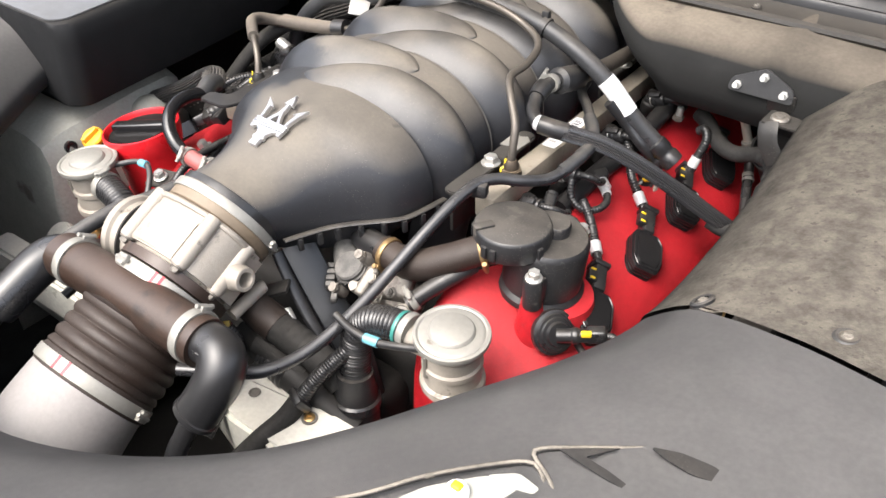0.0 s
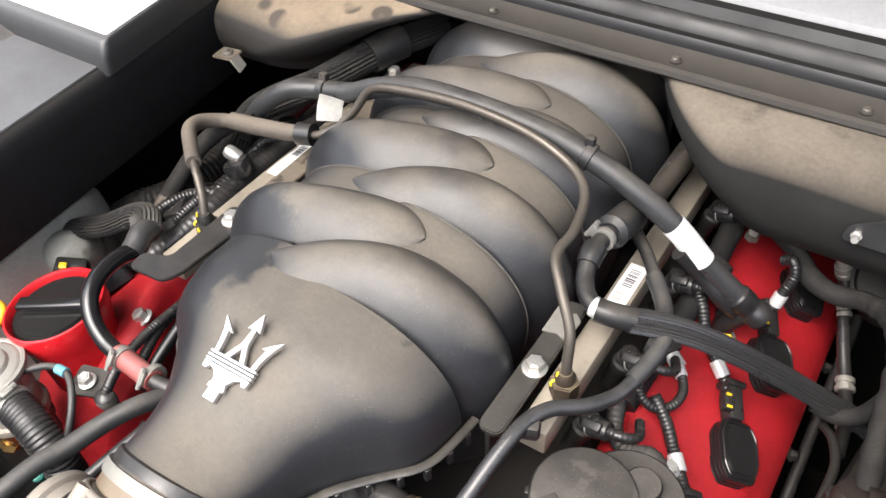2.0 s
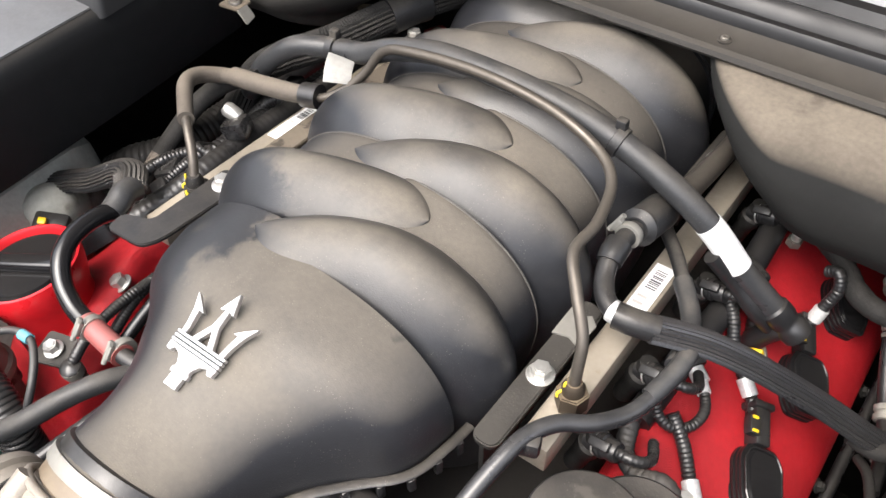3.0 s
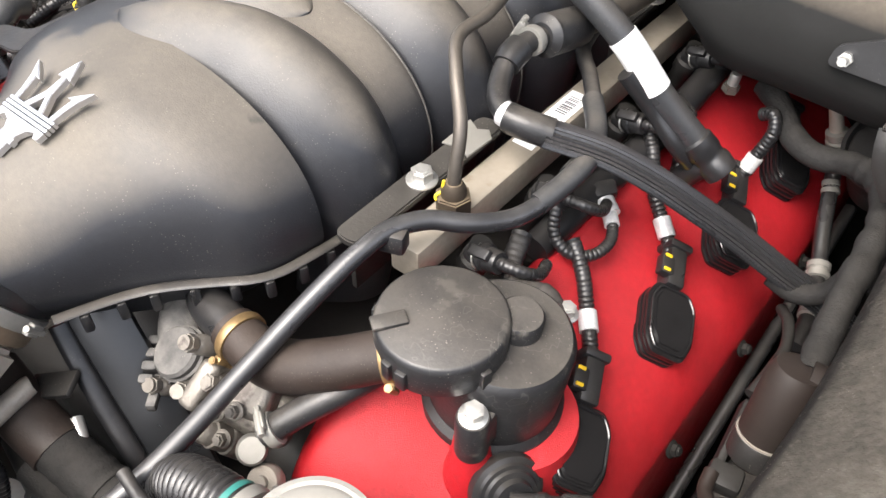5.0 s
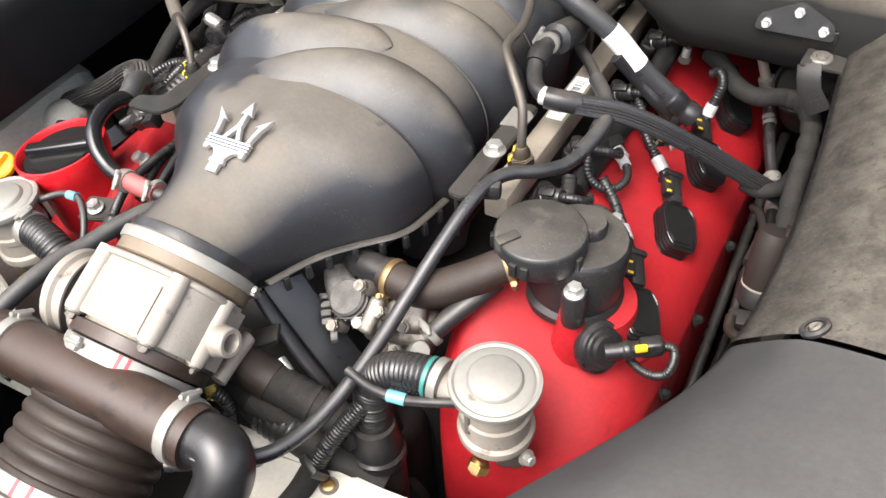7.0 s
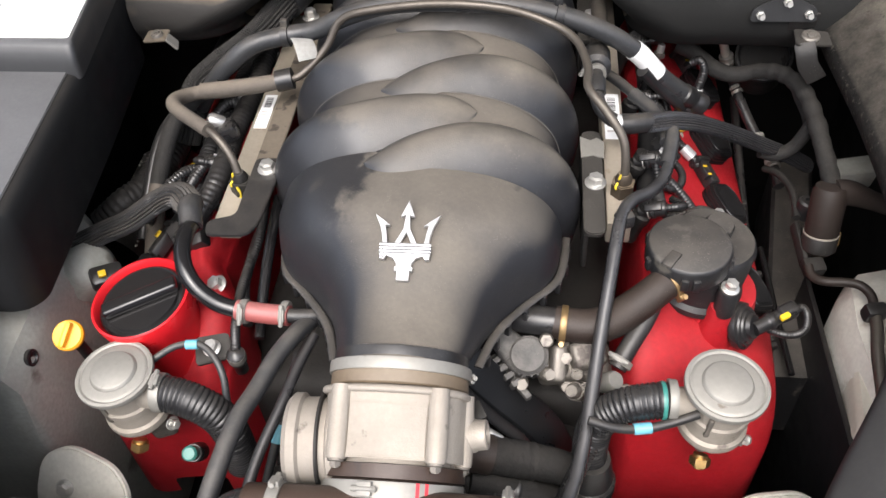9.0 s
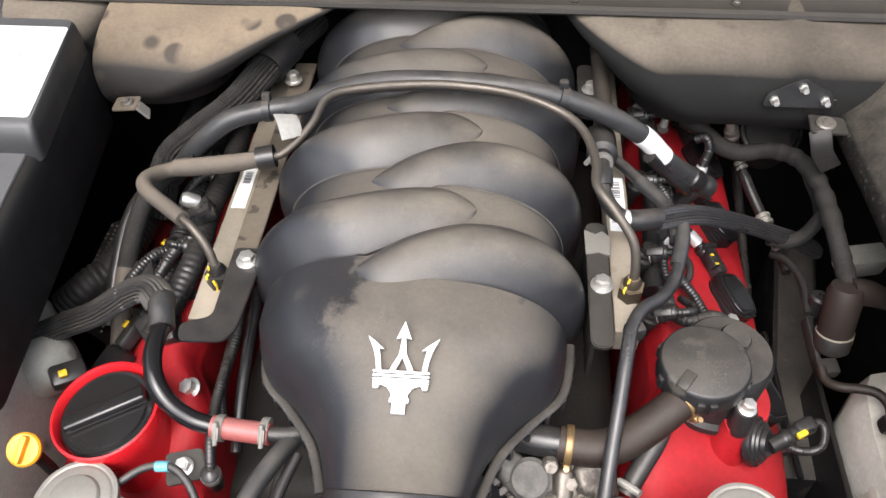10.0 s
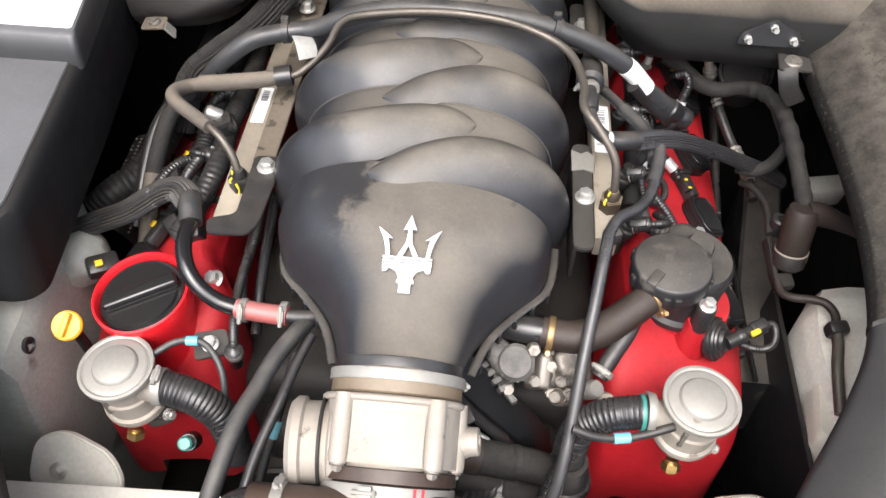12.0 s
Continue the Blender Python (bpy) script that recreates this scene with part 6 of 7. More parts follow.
part("upper", tube([(0.2955, 0.268, 0.782, 0.0036), (0.297, 0.269, 0.774, 0.0048), (0.302, 0.272, 0.757, 0.005), (0.310, 0.274, 0.734, 0.005)], 0.0048, seg=16), M_ALU, t)
part("lower", tube([(0.310, 0.274, 0.736), (0.316, 0.264, 0.722), (0.321, 0.252, 0.7125), (0.331, 0.225, 0.698), (0.343, 0.196, 0.685), (0.3527, 0.16, 0.6816), (0.356, 0.13, 0.676)], 0.0056, seg=16), M_BLACK, t)
for p, d, k in (((0.3085, 0.2735, 0.739), (0.3, 0.1, -0.9), 0.95), ((0.321, 0.252, 0.7125), (0.4, -0.75, -0.5), 0.75), ((0.343, 0.196, 0.685), (0.3, -0.85, -0.3), 0.95), ((0.3527, 0.16, 0.6816), (0.2, -0.95, -0.1), 0.85)):
    part("collar", lathe([(r * k, h * k) for r, h in ((0.0068, -0.007), (0.0085, -0.006), (0.0085, -0.002), (0.0074, -0.001), (0.0074, 0.001), (0.0088, 0.002), (0.0088, 0.006), (0.0068, 0.007))], frame_along(p, d), 24), M_ZINC, t, "crimped steel collar")
t = thing("receiver_canister", (0.373, 0.036, 0.70), "rusty brown canister with red and white paint marks", "canister")
m = frame_along((0.370, 0.030, 0.711), (0.0, 0.31, 0.95))
part("can", lathe([(0.0125, -0.022), (0.0155, -0.018), (0.0160, 0.04), (0.0135, 0.047), (0.0, 0.049)], m, 32), M_RUST, t)
part("foot_ring", lathe([(0.0150, -0.019), (0.0163, -0.018), (0.0165, -0.004), (0.0160, -0.003)], m, 32), M_BRACKET, t, "bare grey metal foot")
part("band", lathe([(0.0161, -0.003), (0.0165, -0.0027), (0.0165, -0.0015), (0.0161, -0.0012)], m, 32), M_ALU, t, "thin bright metal line")
part("mark", block((0.0016, 0.0075, 0.011), m @ pose(-0.0108, -0.0126, -0.010, 0, 0, 48), 0.0006), M_REDMARK, t, "red paint mark")
part("clip", block((0.0030, 0.008, 0.015), m @ pose(-0.0162, -0.002, -0.008, 0, 0, 8), 0.001), M_BRASS, t, "tarnished brass clip")
part("mark", block((0.0016, 0.0045, 0.024), m @ pose(-0.0103, -0.0120, 0.012, 8, 0, 48), 0.0006), M_REDMARK, t, "red paint mark")
part("arm", tube([(0.374, 0.044, 0.748, 0.013), (0.390, 0.046, 0.746, 0.012), (0.414, 0.044, 0.738, 0.009), (0.445, 0.04, 0.728, 0.008)], 0.01, seg=20), M_RUST, t)
part("plate", block((0.005, 0.046, 0.012), pose(0.354, 0.030, 0.692, 14, 10, 8), 0.0015), M_DARK, t)
part("block", block((0.020, 0.016, 0.014), pose(0.363, 0.004, 0.688, 10, 0, 10), 0.003), M_DARK, t)
part("plug", lathe([(0.0085, -0.012), (0.0095, -0.010), (0.0095, 0.006), (0.0075, 0.008), (0.004, 0.008), (0.0035, 0.005), (0.0, 0.005)], frame_along((0.362, 0.062, 0.712), (0.1, 0.1, 1)), 24), M_BLACK, t, "black screw plug")
part("pipe", tube([(0.356, 0.0, 0.694), (0.358, -0.012, 0.692), (0.366, -0.021, 0.696), (0.382, -0.025, 0.700), (0.395, -0.029, 0.701), (0.402, -0.040, 0.700), (0.402, -0.053, 0.697)], 0.0043, seg=14), M_RUST, t)
clip = part("clip", block((0.020, 0.014, 0.018), pose(0.402, -0.056, 0.696, 10, 0, 10), 0.004, 2), M_BLACK, t, "black rubber pipe clip")
part("lower_pipe", tube([(0.402, -0.055, 0.697), (0.400, -0.075, 0.695), (0.396, -0.10, 0.690), (0.394, -0.14, 0.68)], 0.0055, seg=14), M_PIPE, t)
part("upper_pipe", tube([(0.352, 0.052, 0.706), (0.354, 0.075, 0.708), (0.354, 0.098, 0.706), (0.347, 0.122, 0.702), (0.338, 0.138, 0.694)], 0.0038, seg=14), M_DARK, t)
t = thing("relay_box", (0.43, 0.14, 0.69), "small pale grey box low beside the inner wing", "box")
part("body", block((0.046, 0.024, 0.03), pose(0.428, 0.140, 0.688, 10, 0, 12), 0.004, 2), M_BODY_GREY, t)
t = thing("strut_rod", (0.35, 0.1, 0.62), "long black strut rod beside the cam cover", "rod")
part("rod", tube([(0.335, 0.302, 0.664), (0.335, 0.24, 0.643), (0.335, 0.126, 0.604), (0.336, 0.0, 0.56)], 0.0052, seg=14), M_BLACK, t)
t = thing("strut_rod", (0.352, 0.03, 0.60), "slim black rod beside the cam cover", "rod")
part("rod", tube([(0.350, 0.11, 0.60), (0.351, 0.05, 0.60), (0.351, 0.01, 0.60), (0.353, -0.06, 0.60)], 0.0032, seg=12), M_GLOSS, t)

own = bmesh.new()
vs = rings(own, [[(0.372 + 0.17 * (y - 0.11) + dx, y, 0.6 + 0.12 * (y - 0.11) + dz) for dx, dz in ((-0.012, -0.1), (-0.012, -0.004), (-0.008, 0.0), (0.030, 0.0), (0.034, -0.004), (0.034, -0.1))] for y in np.linspace(-0.05, 0.24, 12)])
own.faces.new(vs[0][::-1])
own.faces.new(vs[-1])
alone("side_member", own, M_BLACK_DUSTY, "dark painted side member deep beside the engine", "side member", kind="structure")

tank = thing("washer_tank", (0.41, -0.10, 0.45), "cream translucent plastic fluid tank beside the inner wing", "tank")
own = bmesh.new()
shape = rounded([(0.392, -0.062), (0.431, -0.052), (0.46, -0.10), (0.46, -0.17), (0.378, -0.155)], 0.010, 6)
loops = [[(0.42 + (x - 0.42) * k, -0.10 + (y + 0.10) * k, z) for x, y in shape] for z, k in ((0.45, 1.0), (0.646, 1.0), (0.655, 0.97), (0.660, 0.90), (0.661, 0.6))]
vs = rings(own, loops)
own.faces.new(vs[0][::-1])
own.faces.new(vs[-1])
part("shell", own, M_TANK, tank)
part("seam", tube([(0.395, -0.058, 0.60), (0.388, -0.09, 0.60), (0.380, -0.135, 0.60)], 0.0022, seg=10), M_TANK, tank)
part("plug", hexagon(0.0095, 0.0012, Matrix.Translation((0.404, -0.088, 0.6605))), M_BODY_GREY, tank, "grey hexagonal plug")

# ---- left gully ----
t = thing("harness", (-0.27, 0.1, 0.75), "dusty black hoses dropping beside the fuse box", "harness", group="harnesses")
part("hose", tube([(-0.225, 0.116, 0.806), (-0.250, 0.108, 0.800), (-0.272, 0.085, 0.782), (-0.282, 0.05, 0.755), (-0.284, 0.01, 0.725), (-0.284, -0.03, 0.69)], 0.0088, seg=16), M_CLOTH, t)
part("dusty_end", tube([(-0.2835, 0.035, 0.744), (-0.2842, 0.01, 0.725), (-0.284, -0.03, 0.69)], 0.0091, seg=16), M_SLEEVE, t, "dust-caked hose end")
part("drop_hose", tube([(-0.236, 0.122, 0.80), (-0.262, 0.116, 0.79), (-0.29, 0.09, 0.765), (-0.30, 0.05, 0.735), (-0.302, 0.0, 0.70)], 0.0065, seg=16), M_BLACK, t)
part("braid", ribbed_sleeve([(-0.150, 0.34, 0.822), (-0.170, 0.29, 0.822), (-0.188, 0.25, 0.818), (-0.212, 0.20, 0.808), (-0.245, 0.168, 0.795), (-0.27, 0.15, 0.775), (-0.285, 0.12, 0.73)], 0.0155, 0.9), M_CLOTH, t)
part("cuff", tube([(-0.186, 0.254, 0.8185), (-0.176, 0.278, 0.8215), (-0.17, 0.292, 0.822)], 0.0185, seg=18), M_RUBBER, t)
for i, (x, y, z) in enumerate(((-0.262, -0.02, 0.722), (-0.258, 0.082, 0.722), (-0.256, 0.185, 0.722))):
    k = thing("ignition_coil", (x, y, z), "black plastic ignition coil with a yellow-tabbed plug", "ignition coil", group="ignition coils")
    mm = Matrix.Translation((x, y, z)) @ Matrix.Diagonal((-1, 1, 1, 1)) @ COIL
    part("plug", block((0.014, 0.05, 0.014), mm @ pose(0, -0.004, 0.002), 0.003, 2), M_BLACK, k)
    part("collar", block((0.019, 0.007, 0.018), mm @ pose(0, -0.014, 0.002), 0.002, 2), M_BLACK, k)
    part("head", plate(rounded([(-0.016, 0.02), (0.016, 0.02), (0.017, 0.060), (-0.017, 0.060)], 0.005), 0.016, mm @ Matrix.Translation((0, 0, -0.008)), 0.003), M_GLOSS, k)
    part("tab", block((0.005, 0.007, 0.004), mm @ pose(0.006, 0.0, 0.009), 0.0008), M_YELLOW, k, "yellow tab")
t = thing("wiring_harness", (-0.22, 0.1, 0.76), "black wiring harness beside the fuel rail and coils", "harness", group="harnesses")
part("trunk", tube([(-0.205, 0.32, 0.77), (-0.214, 0.25, 0.768), (-0.212, 0.17, 0.764), (-0.216, 0.10, 0.763), (-0.214, 0.04, 0.762), (-0.222, 0.0, 0.752), (-0.236, -0.04, 0.74)], 0.011, seg=16, ripple=0.0008, pitch=0.006), M_BLACK, t)
part("branch", tube([(-0.214, 0.06, 0.762), (-0.232, 0.05, 0.762), (-0.246, 0.03, 0.75), (-0.256, 0.01, 0.735)], 0.006, seg=12, ripple=0.0008, pitch=0.0034), M_BLACK, t)
part("branch", tube([(-0.213, 0.15, 0.764), (-0.236, 0.14, 0.766), (-0.250, 0.125, 0.752), (-0.256, 0.11, 0.735)], 0.006, seg=12, ripple=0.0008, pitch=0.0034), M_BLACK, t)
part("branch", tube([(-0.196, -0.005, 0.752), (-0.204, 0.005, 0.744), (-0.216, 0.01, 0.738), (-0.228, 0.002, 0.73)], 0.0042, seg=12, ripple=0.0006, pitch=0.003), M_BLACK, t)
for at, turn in (((-0.238, -0.034, 0.741), 35), ((-0.222, -0.030, 0.742), 10), ((-0.243, 0.004, 0.738), 60)):
    part("connector", block((0.016, 0.030, 0.016), pose(*at, 15, -25, turn), 0.003, 2), M_BLACK, t)
t = thing("breather_pipe", (-0.165, -0.06, 0.73), "pair of thin black cables beside the manifold", "cable")
part("cable", tube([(-0.160, 0.0, 0.76), (-0.158, -0.04, 0.752), (-0.160, -0.09, 0.745), (-0.150, -0.13, 0.735)], 0.0045, seg=12, ripple=0.0006, pitch=0.003), M_BLACK, t)
part("cable", tube([(-0.146, 0.0, 0.765), (-0.143, -0.05, 0.76), (-0.141, -0.10, 0.745), (-0.138, -0.14, 0.73)], 0.005, seg=12), M_GLOSS, t)
t = thing("bleed_plug", (-0.205, 0.105, 0.785), "bright steel plug on a black connector", "plug")
part("body", block((0.024, 0.02, 0.018), pose(-0.214, 0.075, 0.782, 0, -20, 20), 0.004), M_BLACK, t)
part("cap", lathe([(0.0065, 0.0), (0.007, 0.002), (0.007, 0.013), (0.005, 0.016), (0.0, 0.016)], frame_along((-0.218, 0.082, 0.787), (-0.75, -0.2, 0.5)), 20), M_STEEL, t)
t = thing("corrugated_pipe", (-0.33, 0.05, 0.7), "dusty corrugated pipe in the dark gully", "pipe")
part("pipe", tube([(-0.352, 0.02, 0.70), (-0.33, 0.035, 0.715), (-0.31, 0.06, 0.72), (-0.30, 0.11, 0.725), (-0.298, 0.16, 0.73)], 0.016, seg=18, ripple=0.002, pitch=0.006), M_DARK, t)
t = thing("rubber_boot", (-0.33, -0.06, 0.70), "grey rubber boot beside the dark gully", "boot")
part("boot", lathe([(0.03, -0.03), (0.03, -0.005), (0.024, 0.004), (0.022, 0.02), (0.014, 0.028), (0.0, 0.03)], frame_along((-0.335, -0.055, 0.715), (0.5, -0.3, 0.6)), 32), M_BODY_GREY, t)
part("plug", block((0.03, 0.02, 0.018), pose(-0.302, -0.075, 0.728, 20, 10, 35), 0.004), M_BLACK, t)
part("tab", block((0.007, 0.006, 0.004), pose(-0.300, -0.082, 0.740, 20, 10, 35), 0.0008), M_YELLOW, t, "yellow tab")

t = thing("heat_shield", (-0.33, 0.06, 0.66), "dark dimpled foil heat shield in the gully", "heat shield")
own = bmesh.new()
rings(own, [[(-0.300 - 0.045 * u, y, 0.700 + 0.02 * math.sin(3 * u) - 0.03 * (1 - u)) for u in np.linspace(0, 1, 10)] for y in np.linspace(-0.01, 0.13, 16)], closed=False)
bmesh.ops.solidify(own, geom=own.faces[:], thickness=0.0015)
part("sheet", own, M_BRACKET, t)
own = bmesh.new()
rng = random.Random(21)
for a in range(6):
    for b in range(22):
        u, y = (a + 0.5) / 6, -0.005 + 0.006 * b + (0.003 if a % 2 else 0)
        if rng.random() < 0.75:
            lathe([(0.0016, 0.0), (0.0011, 0.0008), (0.0, 0.0011)], Matrix.Translation((-0.300 - 0.045 * u, y, 0.7012 + 0.02 * math.sin(3 * u) - 0.03 * (1 - u))), 8, own)
tagged(part("dimple", own, M_ALU_DULL, t), kind="stuff")

# ---- pump and castings below the manifold's front ----
t = thing("oil_pump_housing", (0.11, -0.14, 0.70), "grimy cast aluminium housing with steel bolts", "housing")
rng = random.Random(11)
bm = block((0.060, 0.034, 0.034), pose(0.132, -0.138, 0.712, 25, 8, 12), 0.008, 3)
block((0.030, 0.024, 0.024), pose(0.142, -0.142, 0.730, 30, 0, 20), 0.006, 3, bm)
block((0.012, 0.030, 0.040), pose(0.116, -0.148, 0.724, 35, 10, 5), 0.004, 3, bm)
part("casting", bm, M_ALU_DULL, t)
m = frame_along((0.0935, -0.152, 0.740), (-0.1, -0.5, 0.85))
part("cap", lathe([(0.0165, -0.03), (0.0165, -0.004), (0.0152, -0.003), (0.0152, 0.0), (0.0135, 0.002), (0.0, 0.0024)], m, 36), M_DUSTPLUG, t, "dusty dark round cap")
for i in range(9):
    a = radians(200 + 18 * i)
    part("cap_rib", block((0.0022, 0.0022, 0.016), m @ pose(0.0166 * math.cos(a), 0.0166 * math.sin(a), -0.014, 0, 0, math.degrees(a)), 0.0006), M_BLACK, t)
for (x, y, z), l in (((0.108, -0.147, 0.754), 0.020), ((0.089, -0.167, 0.720), 0.018), ((0.110, -0.162, 0.729), 0.020), ((0.127, -0.161, 0.711), 0.022), ((0.124, -0.152, 0.738), 0.012)):
    m = frame_along((x, y, z), (rng.uniform(-0.25, 0.25), -0.62, 0.75))
    bm = lathe([(0.0062, -0.014), (0.0058, -0.002), (0.0042, 0.0), (0.0042, l * 0.45), (0.0, l * 0.45)], m, 16)
    part("stud", bm, M_ALU_DULL, t)
    part("nut", hexagon(0.0052, 0.005, m @ Matrix.Translation((0, 0, l * 0.1))), M_ALU_DULL, t)
for x, y, z in ((0.134, -0.160, 0.728), (0.147, -0.156, 0.737), (0.142, -0.165, 0.716)):
    bolt(t, (x, y, z), (0.1, -0.7, 0.7), 0.0038, 0.005, M_ALU_DULL)
part("plug_body", tube([(0.066, -0.128, 0.738, 0.010), (0.074, -0.135, 0.735, 0.0125), (0.084, -0.143, 0.728, 0.0135), (0.092, -0.150, 0.722, 0.0125), (0.096, -0.153, 0.718, 0.010)], 0.012, seg=20, flat=0.8), M_DUSTPLUG, t, "dusty grey plastic plug")
for i in range(4):
    q = Vector((0.083, -0.142, 0.7285)).lerp(Vector((0.095, -0.152, 0.7195)), i / 3)
    part("plug_rib", lathe([(0.0125, -0.001), (0.0142, -0.0007), (0.0142, 0.0007), (0.0125, 0.001)], frame_along(q, (0.62, -0.55, -0.5)), 24), M_DUSTPLUG, t)
for (x, y, z), r, l in (((0.124, -0.147, 0.716), 0.0088, 0.018), ((0.128, -0.126, 0.722), 0.0095, 0.016), ((0.135, -0.163, 0.708), 0.0080, 0.015)):
    part("boss", lathe([(r * 1.25, -0.016), (r * 1.15, -0.004), (r, -0.003), (r, l * 0.45), (r * 0.85, l * 0.5), (r * 0.8, l * 0.85), (r * 0.6, l), (0.0, l)], frame_along((x, y, z), (-0.35, -0.55, 0.75)), 22), M_ALU_DULL, t)
part("rail", block((0.006, 0.052, 0.006), pose(0.080, -0.158, 0.716, 0, 0, 38), 0.0015), M_DUSTPLUG, t)
for i in range(4):
    part("tooth", block((0.009, 0.006, 0.012), pose(0.066 + 0.006 * i, -0.148 - 0.007 * i, 0.722, 20, 0, 38), 0.002), M_DUSTPLUG, t)
k = thing("pipe_fitting", (0.165, -0.16, 0.71), "bright hose fitting beside the pump housing", "fitting")
part("ferrule", lathe([(0.0075, -0.010), (0.0085, -0.006), (0.0085, 0.006), (0.007, 0.009), (0.0, 0.009)], frame_along((0.161, -0.161, 0.720), (0.5, -0.3, 0.8)), 22), M_ZINC, k)
part("banjo", lathe([(0.009, -0.005), (0.010, -0.003), (0.010, 0.003), (0.009, 0.005), (0.004, 0.005), (0.004, 0.008), (0.0, 0.008)], frame_along((0.175, -0.166, 0.708), (0.1, -0.6, 0.8)), 24), M_ALU, k)
k = thing("belt_guard", (0.1, -0.18, 0.62), "satin black plastic belt guard below the manifold", "guard")
own = bmesh.new()
across, out = Vector((0.0165, 0.026, 0.0)).normalized(), Vector((0.62, -0.38, 0.68)).normalized()
loops = []
for q in spline([(0.044, -0.166, 0.750), (0.0527, -0.168, 0.740), (0.078, -0.172, 0.710), (0.1046, -0.176, 0.680), (0.122, -0.179, 0.65), (0.135, -0.181, 0.60)], 0.006):
    q = Vector(q)
    loops.append([q + across * a + out * b for a, b in ((-0.0170, -0.005), (-0.0168, -0.002), (-0.0155, 0.0), (-0.010, 0.0014), (0.0, 0.002), (0.010, 0.0014), (0.0155, 0.0), (0.0168, -0.002), (0.0170, -0.005))])
vs = rings(own, loops)
own.faces.new(vs[0][::-1])
own.faces.new(vs[-1])
part("panel", own, M_GUARD, k)
part("side_web", tube([(0.034, -0.184, 0.748), (0.045, -0.187, 0.732), (0.070, -0.192, 0.702), (0.096, -0.196, 0.672), (0.114, -0.199, 0.63)], 0.006, seg=12, flat=0.5), M_BLACK, k)
h = thing("water_hose", (0.08, -0.22, 0.68), "thick brown-black water hose with a ribbed coupling", "hose")
part("hose", tube([(0.010, -0.222, 0.722), (0.040, -0.2235, 0.710), (0.066, -0.2225, 0.700)], 0.0165, seg=24), M_BROWN_DARK, h)
part("coupling", tube([(0.060, -0.2225, 0.702), (0.078, -0.2215, 0.696), (0.100, -0.2195, 0.688)], 0.0152, seg=24, ripple=0.0010, pitch=0.0085), M_CLOTH, h, "black ribbed coupling")
part("outlet", tube([(0.098, -0.2195, 0.689), (0.118, -0.2175, 0.679), (0.136, -0.2155, 0.665)], 0.0145, seg=24), M_CLOTH, h)
part("lower_hose", tube([(0.050, -0.236, 0.682), (0.076, -0.2345, 0.675), (0.10, -0.232, 0.664)], 0.0105, seg=18), M_CLOTH, h)
b = thing("bracket_plate", (0.035, -0.205, 0.70), "small dark bracket with a steel screw", "bracket")
part("plate", block((0.036, 0.016, 0.004), pose(0.045, -0.205, 0.722, 10, -25, 25), 0.001), M_BRACKET, b)
part("screw", lathe([(0.0042, 0.0), (0.0042, 0.012), (0.0032, 0.014), (0.0, 0.014)], frame_along((0.063, -0.207, 0.708), (0.7, -0.3, -0.2)), 16), M_STEEL, b)
h = thing("coolant_hose", (0.17, -0.15, 0.73), "black rubber hose under the oil separator", "hose")
part("hose", tube([(0.198, -0.100, 0.757), (0.189, -0.120, 0.752), (0.177, -0.138, 0.743), (0.166, -0.155, 0.732)], 0.0078, seg=16), M_RUBBER, h)
clamp_ring(h, (0.169, -0.151, 0.735), (0.5, 0.75, 0.45), 0.0082, 0.006, M_ZINC)
t = thing("water_pipe", (0.1, -0.25, 0.68), "dark thick water pipe below the throttle body", "pipe")
part("pipe", tube([(0.02, -0.225, 0.672), (0.07, -0.235, 0.668), (0.11, -0.235, 0.655), (0.16, -0.23, 0.63)], 0.0145, seg=20), M_DARK, t)
part("sleeve", tube([(0.058, -0.233, 0.669), (0.09, -0.235, 0.663)], 0.0165, seg=20, ripple=0.002, pitch=0.006), M_BLACK, t)
t = thing("front_loom", (0.12, -0.257, 0.66), "black corrugated loom clipped to the crossmember", "harness", group="harnesses")
part("conduit", tube([(0.158, -0.192, 0.727), (0.150, -0.206, 0.716), (0.138, -0.225, 0.70), (0.128, -0.243, 0.683), (0.122, -0.255, 0.669)], 0.0070, seg=18, ripple=0.0010, pitch=0.0027), M_BLACK, t)
part("hose", tube([(0.122, -0.255, 0.669), (0.117, -0.272, 0.655), (0.112, -0.30, 0.648), (0.11, -0.34, 0.64)], 0.0095, seg=18), M_CLOTH, t)
part("clip", block((0.022, 0.009, 0.021), pose(0.122, -0.256, 0.668, 30, 0, -25), 0.004, 2), M_BLACK, t)
t = thing("sensor_cable", (0.07, -0.28, 0.70), "black corrugated sensor cable below the throttle body", "cable")
part("conduit", tube([(0.034, -0.2535, 0.706), (0.041, -0.252, 0.697), (0.0445, -0.2535, 0.683), (0.047, -0.260, 0.668), (0.055, -0.276, 0.659), (0.062, -0.295, 0.655), (0.066, -0.32, 0.64)], 0.0050, seg=12, ripple=0.0008, pitch=0.0030), M_BLACK, t)
part("tape", tube([(0.0300, -0.2525, 0.7090), (0.0330, -0.2545, 0.7060), (0.0350, -0.2545, 0.7005)], 0.0046, seg=10, flat=0.7), M_TORN_TAPE, t, "torn yellow-brown tape")
part("tape", tube([(0.0290, -0.2560, 0.7010), (0.0318, -0.2572, 0.7005)], 0.0024, seg=8), M_TORN_TAPE, t, "torn yellow-brown tape")


